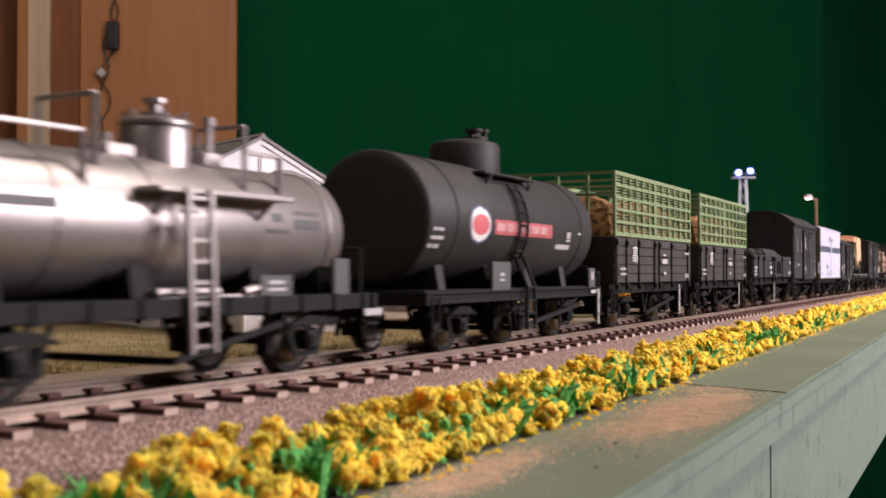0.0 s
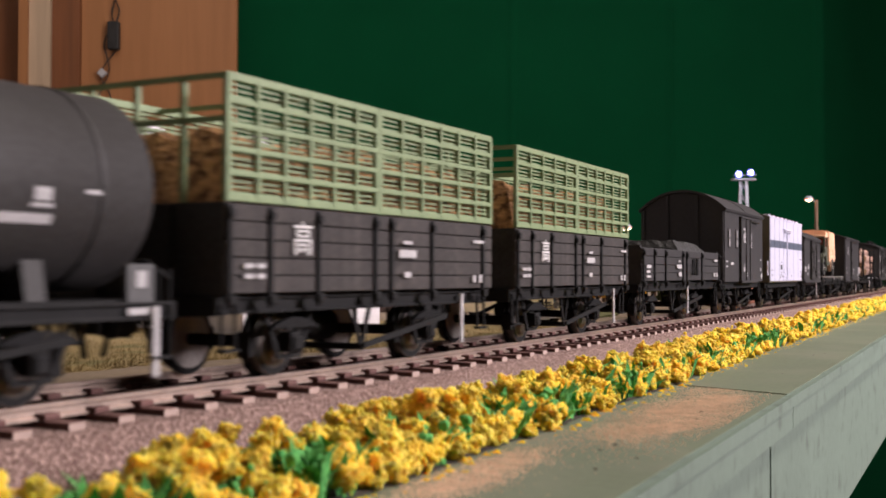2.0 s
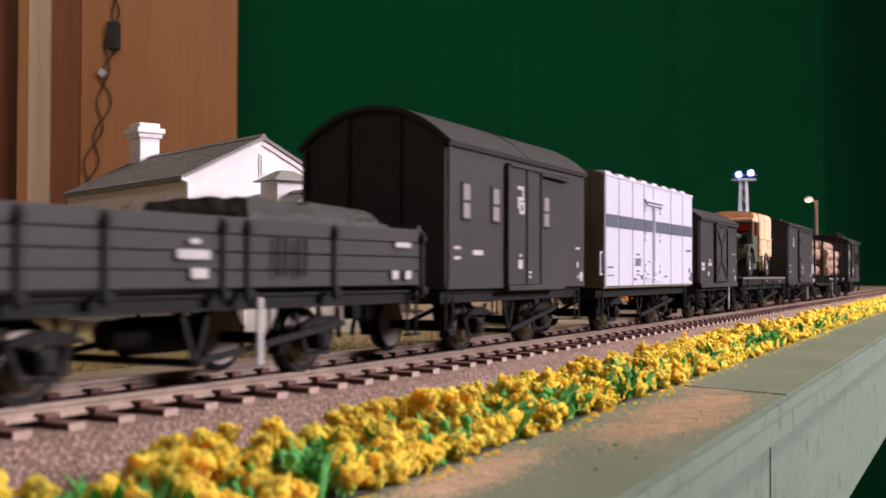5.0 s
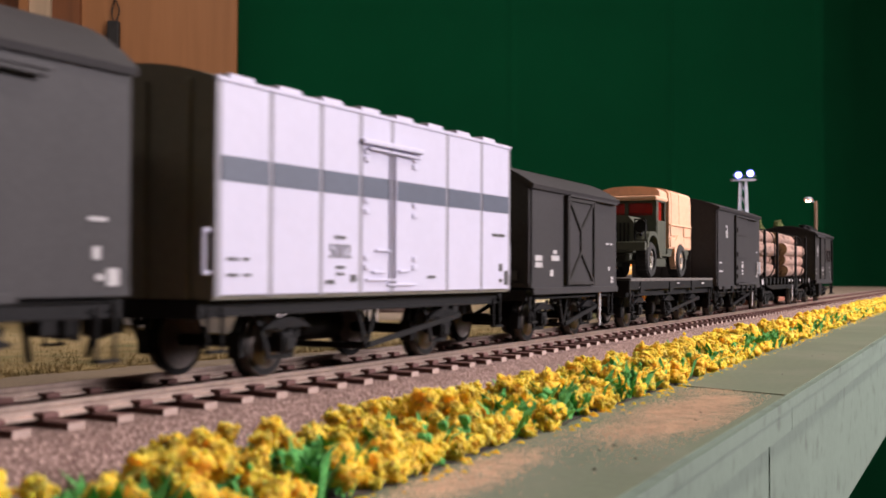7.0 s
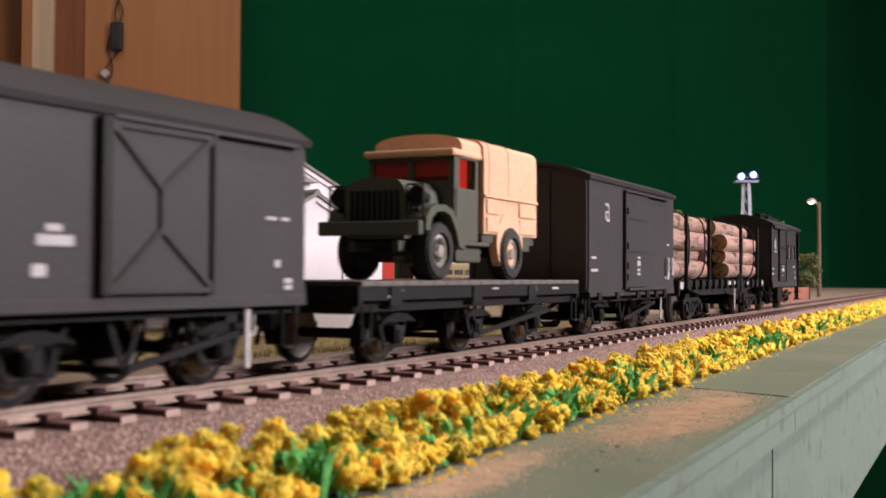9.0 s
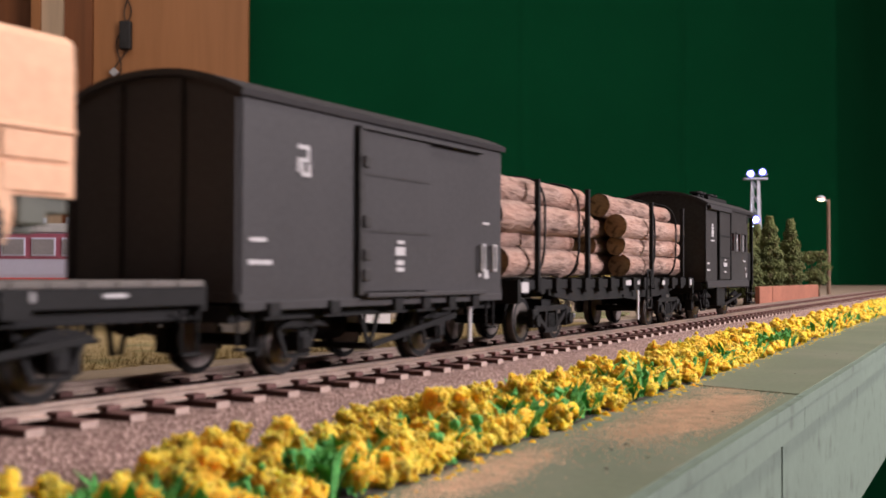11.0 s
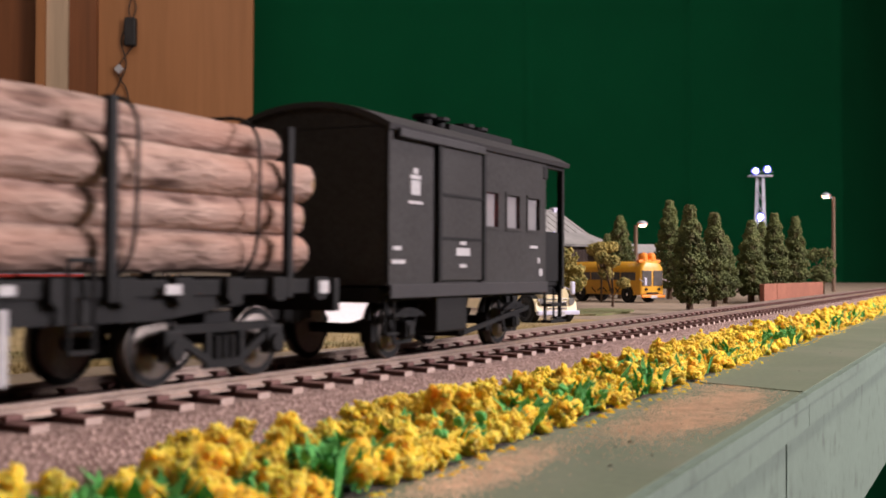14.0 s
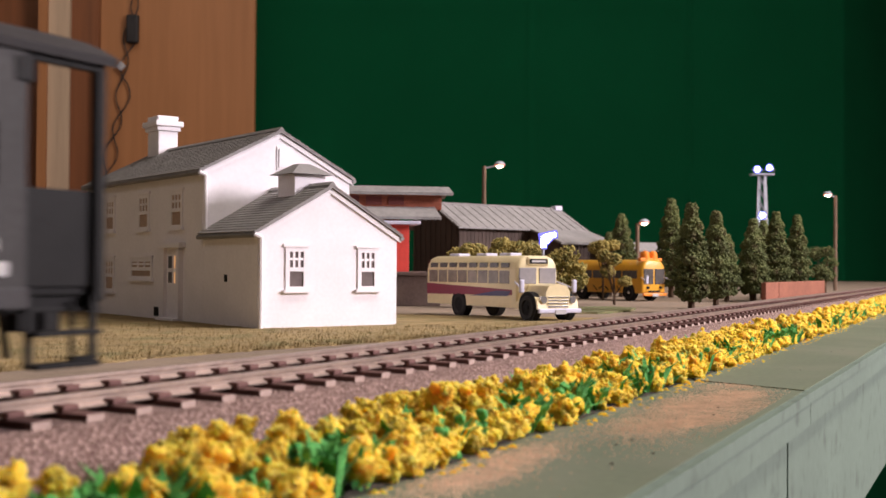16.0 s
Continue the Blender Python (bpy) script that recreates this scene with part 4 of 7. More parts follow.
BLUE = mat("slate_blue_stripe", (0.085, 0.10, 0.14), 0.5, scale=900, vary=0.12, bump=0)
OLIVE = mat("olive_end", (0.15, 0.135, 0.10), 0.6, scale=700, vary=0.15, bump=0.1)
PANE = mat("window_pane", (0.30, 0.28, 0.29), 0.12, scale=500, vary=0.15, bump=0)
GREYLINE = mat("grey_seam", (0.26, 0.25, 0.29), 0.6, scale=900, vary=0.1, bump=0)


def text(parent, words, x, z, size, y, material):
    cu = bpy.data.curves.new("lettering", "FONT")
    cu.body, cu.size, cu.extrude, cu.align_x, cu.align_y = words, size * MM, 0.00005, "CENTER", "CENTER"
    tmp = bpy.data.objects.new("lettering", cu)
    scene.collection.objects.link(tmp)
    me = bpy.data.meshes.new_from_object(tmp.evaluated_get(bpy.context.evaluated_depsgraph_get()))
    bpy.data.objects.remove(tmp)
    me.materials.clear()
    me.materials.append(material)
    ob = new("lettering", me)
    ob.parent = parent
    ob.matrix_basis = mm(x, y, z, 90, 0, 0)
    return ob


def white_van():
    ob, l = vehicle("refrigerator_van", "white insulated van with slate-blue stripe and ribbed sides", 710, 809.5, 52)
    n = 12
    w, z0, ze, zc = 17.4, 12.6, 44.0, 47.0
    sec = [(-w, z0), (w, z0)] + [(w * (1 - 2 * k / n), ze + (zc - ze) * (1 - abs(1 - 2 * k / n) ** 2)) for k in range(n + 1)]
    body = part("body", prism(NB(), sec, -l, l), OLIVE, ob, "olive-grey van ends")
    seams = (-l + 0.6, -37, -23.6, -11.7, -1.2, 20, 35.3, l - 0.6)
    for side in (-1, 1):
        y = side * w
        for a, b in zip(seams, seams[1:]):
            part("side_panel", box(NB(), a + 0.5, y - side * 0.1, z0 + 0.6, b - 0.5, y + side * 0.5, ze - 0.4, 0.12), WHITE, body, "white side panel")
            part("stripe", box(NB(), a + 0.5, y + side * 0.45, 29.4, b - 0.5, y + side * 0.56, 33.0), BLUE, body, "slate-blue painted stripe")
        bm = NB()
        for x in seams:
            box(bm, x - 0.55, y - side * 0.1, z0 + 0.4, x + 0.55, y + side * 0.4, ze - 0.3)
        part("seam", bm, GREYLINE, body)
        bm = NB()
        box(bm, -l, y - side * 0.2, ze - 0.6, l, y + side * 0.7, ze + 0.1, 0.15)
        part("eave_strip", bm, WHITE, body)
        bm = NB()
        box(bm, -12, y + side * 0.4, 38.4, 9.2, y + side * 1.4, 39.3, 0.2)
        rod(bm, (-10, y + side * 1.0, 37.8), (8, y + side * 1.0, 37.6), 0.3, 6)
        part("rain_strip", bm, WHITE, body)
        bm = NB()
        for x in (-9.9, 6.9):
            for z in (17, 18.6, 26.5, 28.4, 35.4, 36.8):
                box(bm, x - 0.8, y + side * 0.4, z, x + 0.8, y + side * 0.8, z + 0.9, 0.1)
        for x in (-2.0, -0.3):
            rod(bm, (x, y + side * 0.7, 14), (x, y + side * 0.7, 37.5), 0.25, 6)
        for x, z, ww in ((-4.5, 20.4, 5), (-6, 16.6, 4), (3, 16.8, 4), (-5, 15.3, 10), (2, 14.4, 10)):
            box(bm, x - ww / 2, y + side * 0.4, z - 0.2, x + ww / 2, y + side * 0.9, z + 0.2, 0.08)
        part("hinge", bm, WHITE, body, "white hinge or bar of the double door")
    bm = NB()
    for k in range(8):
        x = -42 + 12 * k
        box(bm, x - 3, -16.4, ze + 0.2, x + 3, 16.4, ze + 1.2, 0.15)
    part("roof_rib", bm, WHITE, body)
    DK = PLATE
    text(body, "5002", -18.1, 19.9, 3.3, -w - 0.56, DK)
    bm = NB()
    bars(bm, [(-18.1, 22.3, 3.2, 0.5), (-18, 17.4, 2.6, 0.45), (-18, 16.3, 2.2, 0.45), (-21, 15.0, 2.4, 0.7), (-14, 15.6, 1.8, 1.2), (-46, 18.4, 2.6, 0.4), (-43, 18.4, 1.4, 0.4), (-46, 16.1, 2.6, 0.4), (-42.6, 16.1, 1.6, 0.4),
              (13.5, 15.8, 3.0, 0.5), (43.5, 24.6, 6, 0.6), (44.6, 17.8, 1.6, 1.6), (44.6, 15.0, 1.2, 0.8), (47.4, 15.6, 1.8, 3)], -w - 0.52)
    part("lettering", bm, DK, body)
    bm = NB()
    for s in (-1, 1):
        for z in (16.4, 22.4):
            rod(bm, (s * l, -16.9, z), (s * (l + 1.4), -16.9, z), 0.35, 6)
        rod(bm, (s * (l + 1.4), -16.9, 16.2), (s * (l + 1.4), -16.9, 22.6), 0.35, 6)
    part("grab_rail", bm, WHITE, body)
    bm = NB()
    for s in (-1, 1):
        for y in (-13, -5, 5, 13):
            box(bm, s * l, y - 0.5, z0, s * (l + 0.7), y + 0.5, 44, 0.12)
    part("end_rib", bm, OLIVE, body)
    underframe(ob, l, [-27.5, 26], 12.4, None, bright=True)


def cross_van():
    ob, l = vehicle("goods_van", "black covered van with diagonally braced sliding door", 826, 891, 34)
    body, roof = van_body(ob, l, 16.8, 13.2, 37.3, 43.2, GREYBLACK, GREYBLACK)
    for side in (-1, 1):
        y = side * 16.8
        d = part("sliding_door", box(NB(), -8.5, y, 13.8, 11.8, y + side * 0.6, 35.6, 0.12), GREYBLACK, body, at=mm(-1.6, 0, 0))
        bm = NB()
        yy = y + side * 0.8
        for x in (-8.8, -7.8, 11.7):
            box(bm, x - 0.4, y, 13.6, x + 0.4, y + side * 1.2, 36, 0.1)
        for p, q in (((-7.4, 35.2), (1.5, 27.6)), ((11.5, 35.2), (1.5, 27.6)), ((1.5, 27.6), (1.5, 22.2)), ((1.5, 22.2), (-7.4, 14.4)), ((1.5, 22.2), (11.5, 14.4)), ((-7.4, 14.2), (11.6, 14.2)), ((-7.4, 35.2), (11.6, 35.2))):
            part("door_brace", bar(NB(), (p[0], yy, p[1]), (q[0], yy, q[1]), 0.8, 0.5), BLACK, d)
        part("door_stile", bm, BLACK, d)
        bm = NB()
        box(bm, -9, y, 35.8, 30, y + side * 1.2, 36.4, 0.1)
        box(bm, -l, y, 11.6, l, y + side * 0.5, 13.2, 0.1)
        part("door_rail", bm, GREYBLACK, body)
    bm = NB()
    bars(bm, [(-27.5, 20.2, 4.6, 1.3), (-27.5, 18.6, 4.6, 1.2), (-16.6, 21.8, 2.4, 0.9), (-16.4, 20.3, 5.6, 1.3), (-18.8, 16.7, 2.2, 1.5), (25, 24.8, 2.6, 0.5), (28.4, 24.8, 2.0, 0.5), (26.5, 18, 1.4, 1.1), (29.2, 15.4, 2.0, 0.8), (29.2, 14.4, 2.0, 0.7)], -16.85)
    part("lettering", bm, LETTER, body, at=mm(-1.0, 0, 0))
    bm = NB()
    box(bm, -l - 0.9, -13.5, 15, -l - 0.6, -11.5, 17.2)
    part("card_holder", bm, PLATE, body)
    underframe(ob, l, [-18, 16.5], 12.8, 19.4)


def flat_wagon():
    ob, l = vehicle("flat_wagon", "black three-axle flat wagon with planked deck", 907, 1016, 68)
    for k in range(20):
        a = -l + 2 * l * k / 20
        if k == 0:
            p = part("deck_plank", box(NB(), -l / 20 + 0.1, -16.4, 14.4, l / 20 - 0.1, 16.4, 15.3, 0.1), DECK, ob, "worn dark deck plank")
            me = p.data
        else:
            p = new("deck_plank", me)
            p.parent = ob
        p.matrix_basis = mm(a + l / 20, 0, 0)
    bm = NB()
    for y in (-15.6, 15.6):
        box(bm, -l, y - 0.6, 11.8, l, y + 0.6, 14.5, 0.15)
    for x in (-l, l):
        box(bm, x - 0.6, -16.2, 11, x + 0.6, 16.2, 14.6, 0.15)
    part("side_sill", bm, FRAME, ob)
    bm = NB()
    bars(bm, [(-43.5, 13.6, 2.2, 0.5), (-40.6, 13.6, 1.6, 0.5), (-43.0, 12.5, 4.4, 0.45), (-7.6, 13.2, 4, 0.7), (2, 13.6, 3, 0.4), (21, 13.4, 1.4, 1.2), (24, 13.4, 2.6, 1.2), (38, 13.4, 4, 0.5)], -16.25)
    part("lettering", bm, LETTER, ob)
    for x in (-42.5, 22.5, -7.6):
        bm = NB()
        box(bm, x - 2.2, -16.6, 10.8, x + 2.2, -16.0, 14.2, 0.1)
        part("stake_pocket", bm, FRAME, ob)
    underframe(ob, l, [-37.5, -2.5, 31], 12.2, None, 14.2)


DECK = mottled(mat("deck_wood", (0.09, 0.08, 0.075), 0.8, scale=900, vary=0.3, spread=0.4), (0.16, 0.14, 0.13), 400, 0.5, 0.7)
OLIVEDRAB = mat("olive_drab", (0.064, 0.068, 0.046), 0.55, scale=900, vary=0.2, bump=0.15)
CANVAS = mat("tan_canvas", (0.74, 0.44, 0.28), 0.75, scale=700, vary=0.15, bump=0.2)
TYRE = mat("tyre_rubber", (0.018, 0.017, 0.016), 0.8, scale=1500, vary=0.3)
HUB = mat("hub_metal", (0.5, 0.47, 0.43), 0.4, 0.7, scale=1200, vary=0.2)
REDGLASS = mat("red_glazing", (0.35, 0.015, 0.01), 0.15, scale=500, vary=0.2, bump=0)


def road_wheel(ob, x, y, r, w, hub=HUB, lugs=26):
    s = -1 if y < 0 else 1
    m = Matrix.Translation((x, y, r)) @ Matrix.Rotation(radians(-90 * s), 4, "X")
    bm = NB()
    lathe(bm, [(r * 0.5, -w), (r * 0.9, -w), (r * 0.97, -w * 0.8), (r * 0.97, w * 0.1), (r * 0.9, w * 0.35), (r * 0.62, w * 0.4), (r * 0.58, 0)], m, 28)
    if lugs:
        for k in range(lugs):
            a = k * math.tau / lugs
            box(bm, -r * 0.045, r * 0.86, -w * 0.8, r * 0.045, r * 1.0, w * 0.2, 0, m @ Matrix.Rotation(a, 4, "Z"))
    wh = part("wheel", bm, TYRE, ob, "black treaded tyre", smooth=False)
    part("hub", lathe(NB(), [(r * 0.58, -0.2), (r * 0.58, w * 0.15), (r * 0.46, w * 0.2), (r * 0.42, -0.1), (r * 0.22, 0), (r * 0.2, w * 0.35), (0, w * 0.38)], m, 20), hub, wh, smooth=True)


def army_truck(v):
    """Front at x = 0, standing on z = 0."""
    ob = empty("army_truck", "olive drab toy truck with tan canvas cover on flat wagon", "truck")
    for x in (9, 38.5):
        for y in (-9.6, 9.6):
            road_wheel(ob, x, y * (1 if x < 20 else 1.17), 5.4, 3.0)
    bm = NB()
    for y in (-5, 5):
        box(bm, 1, y - 0.8, 5.2, 52, y + 0.8, 7.2, 0.2)
    rod(bm, (9, -8, 5.3), (9, 8, 5.3), 0.9)
    rod(bm, (38.5, -8, 5.3), (38.5, 8, 5.3), 0.9)
    box(bm, 17, -9.6, 3.4, 28, -6, 7.0, 0.4)
    box(bm, 17, 6, 3.4, 28, 9.6, 7.0, 0.4)
    part("chassis", bm, OLIVEDRAB, ob)
    part("bumper", box(NB(), -1.2, -11.6, 8.0, 0.4, 11.6, 10.6, 0.3), OLIVEDRAB, ob)
    bonnet = part("bonnet", prism(NB(), [(-6.6, 7.5), (6.6, 7.5), (7.0, 14.6), (6.6, 16.8), (5.2, 18.2), (0, 18.8), (-5.2, 18.2), (-6.6, 16.8), (-7.0, 14.6)], 1.4, 15.5), OLIVEDRAB, ob)
    bm = NB()
    for k in range(9):
        box(bm, 0.9, -5.2 + k * 1.3 - 0.25, 8.4, 1.6, -5.2 + k * 1.3 + 0.25, 16.2)
    part("grille", bm, FRAME, bonnet)
    for s in (-1, 1):
        bm = NB()
        y0, y1 = s * 6.4, s * 11.4
        pts = [(1.6, 9.0), (2.0, 11.4), (3.4, 13.0), (5.6, 13.8), (9.4, 13.9), (12.4, 13.0), (14.4, 11.0), (15.8, 8.6), (17.5, 7), (17.5, 5.8), (15.2, 6.2), (13.6, 9.6), (11.6, 11.9), (9.0, 12.7), (6.0, 12.5), (4.0, 11.2), (3.2, 9.0)]
        prism(bm, pts, y0, y1, "y")
        part("mudguard", bm, OLIVEDRAB, ob)
        bm = NB()
        rod(bm, (2.4, s * 8.9, 15.2), (6, s * 8.9, 15.0), 1.6, 16, 1.0)
        rod(bm, (2.1, s * 8.9, 15.2), (2.6, s * 8.9, 15.2), 1.9, 16)
        rod(bm, (2.6, s * 8.9, 12.6), (4, s * 8.9, 14.2), 0.5, 8)
        for e in (7.2, 10.7):
            bar(bm, (1.6, s * e, 11.4), (1.6, s * e, 17.2), 0.35, 0.35)
        bar(bm, (1.6, s * 7.2, 17.2), (1.6, s * 10.7, 17.2), 0.35, 0.35)
        part("headlight", bm, FRAME, ob, "dark round headlight")
        bm = NB()
        box(bm, 15.5, s * 9.8, 7.4, 25, s * 10.5, 17.6, 0.2)
        d = part("door", bm, OLIVEDRAB, ob)
        bm = NB()
        for x in (16.2, 24.4):
            box(bm, x - 0.6, s * 9.6, 17.4, x + 0.6, s * 10.4, 24, 0.12)
        box(bm, 15.6, s * 9.6, 23.2, 25, s * 10.4, 24.2, 0.12)
        part("window_frame", bm, OLIVEDRAB, d)
        part("pane", box(NB(), 16.8, s * 9.9, 17.6, 20.6, s * 10.05, 23.4), REDGLASS, d)
        part("running_board", box(NB(), 16.5, s * 7, 6.6, 29, s * 11.2, 7.4, 0.2), OLIVEDRAB, ob)
    bm = NB()
    box(bm, 15.2, -10.2, 7.4, 16, 10.2, 20.0, 0.2)
    for y in (-9.6, 0, 9.6):
        box(bm, 14.8, y - 0.7, 17.4, 15.8, y + 0.7, 24, 0.12)
    box(bm, 14.8, -10.2, 22.8, 15.8, 10.2, 24.2, 0.12)
    part("cab_front", bm, OLIVEDRAB, ob)
    part("windscreen", box(NB(), 15.2, -9.2, 19.0, 15.5, 9.2, 22.9), REDGLASS, ob, "red tinted windscreen")
    part("cab_roof", box(NB(), 13.4, -10.8, 23.6, 27, 10.8, 25.0, 0.5), CANVAS, ob, "tan cab roof")
    n = 16
    top = [(11.2 * math.cos(radians(180 * k / n)) * (1 if 0 < k < n else 1), 23.6 + 5.0 * math.sin(radians(180 * k / n)) ** 0.32) for k in range(n + 1)]
    bm = prism(NB(), [(-11.2, 9.2), (11.2, 9.2)] + top, 26.2, 53.4)
    prism(bm, [(-10.6, 24.6), (10.6, 24.6)] + [(y * 0.95, z - 0.3) for y, z in top[1:-1]], 17.5, 26.4)
    for x in (29, 38.5):
        prism(bm, [(11.3, 16)] + [(y * 1.012, z + 0.15) for y, z in top] + [(-11.3, 16)], x - 0.5, x + 0.5)
    part("canvas_cover", bm, CANVAS, ob, "tan moulded canvas cover")
    bm = NB()
    for s in (-1, 1):
        for a, b in ((27.2, 33), (43.5, 52.4)):
            box(bm, a, s * 11.2, 9.6, b, s * 11.6, 12.6, 0.15)
            box(bm, a, s * 11.2, 13.2, b, s * 11.6, 16.2, 0.15)
        box(bm, 26.2, s * 11.0, 16.4, 53.4, s * 11.7, 17.0, 0.15)
    part("side_board", bm, CANVAS, ob)
    bm = NB()
    for s in (-1, 1):
        rod(bm, (38.5, s * 9.5, 7.6), (38.5, s * 11.5, 7.6), 6.6, 24)
    part("wheel_arch", bm, CANVAS, ob)
    bm = NB()
    for y in (-9, 9):
        box(bm, 46, y - 2, 6, 50, y + 2, 9.4, 0.3)
    box(bm, 26.5, -10.6, 7.4, 53, 10.6, 9.3, 0.2)
    part("bed", bm, OLIVEDRAB, ob)
    bm = NB()
    box(bm, 17.5, -4, 8, 24, 4, 16, 0.6)
    part("cab_seat", bm, REDGLASS, ob)
    ob.scale = (1.13, 1.0, 1.1)
    cargo(ob, v, mm(-26.0, -1.5, 15.35, 0, 0, 0))


def plain_van():
    ob, l = vehicle("goods_van", "plain dark grey covered van with wide sliding door", 1022, 1108, 45)
    body, roof = van_body(ob, l, 17.2, 12.0, 42.8, 46.8, GREYBLACK, GREYBLACK)
    for side in (-1, 1):
        y = side * 17.2
        d = part("sliding_door", box(NB(), -11.5, y, 13.2, 11.4, y + side * 0.6, 40.4, 0.12), GREYBLACK, body)
        bm = NB()
        box(bm, -13.2, y, 12.6, -11.6, y + side * 1.0, 41, 0.12)
        for z in (23.5, 33.0):
            box(bm, -11.4, y + side * 0.5, z - 0.2, 11.4, y + side * 0.75, z + 0.2)
        for z in (15, 18.4, 24, 34):
            box(bm, -12.4, y + side * 0.8, z, -10.4, y + side * 1.5, z + 2.0, 0.2)
        part("door_post", bm, BLACK, d)
        bm = NB()
        box(bm, -13, y, 40.4, 33, y + side * 1.2, 40.8, 0.1)
        box(bm, -l, y, 10.8, l, y + side * 0.3, 12.2, 0.1)
        box(bm, -11.5, y, 12.2, 33, y + side * 1.6, 13.0, 0.15)
        part("door_rail", bm, GREYBLACK, body)
        bm = NB()
        for x in (-36, -20, 0, 10, 20, 30):
            box(bm, x - 1.4, y - side * 1, 9.8, x + 1.4, y + side * 0.9, 12.0, 0.2)
        part("floor_bracket", bm, FRAME, body)
        bm = NB()
        for x in (33, 38.1):
            rod(bm, (x - 0.7, y + side * 0.9, 17), (x - 0.7, y + side * 0.9, 22), 0.3, 6)
            rod(bm, (x + 0.7, y + side * 0.9, 17), (x + 0.7, y + side * 0.9, 22), 0.3, 6)
            rod(bm, (x - 0.7, y + side * 0.9, 22), (x + 0.7, y + side * 0.9, 22), 0.3, 6)
            rod(bm, (x - 0.7, y + side * 0.9, 17), (x + 0.7, y + side * 0.9, 17), 0.3, 6)
        part("grab_rail", bm, LETTER, body, "white hand grip")
    bm = NB()
    bars(bm, [(-28.2, 35.8, 2.8, 0.7), (-26.8, 34.8, 0.7, 2.4), (-28.2, 33.8, 2.8, 0.6), (-29.4, 32.8, 0.7, 1.8), (-27.4, 31.6, 2.6, 0.7), (-26.6, 32.4, 0.7, 1.9), (-28.4, 32.4, 0.7, 1.9), (-39.4, 21.2, 4, 0.6), (-38.8, 17.9, 5.6, 0.7), (35.7, 26.5, 3, 0.5), (33, 16, 1.0, 0.7), (36, 16.2, 2.2, 1.8)], -17.25)
    bars(bm, [(0.6, 21.8, 2.4, 0.6), (0.4, 20.2, 3.4, 1.5), (0.3, 18.2, 2.6, 0.8), (0.3, 17.0, 2.6, 0.7)], -17.85)
    part("lettering", bm, LETTER, body)
    underframe(ob, l, [-23.5, 21.5], 11.6, 30.8)


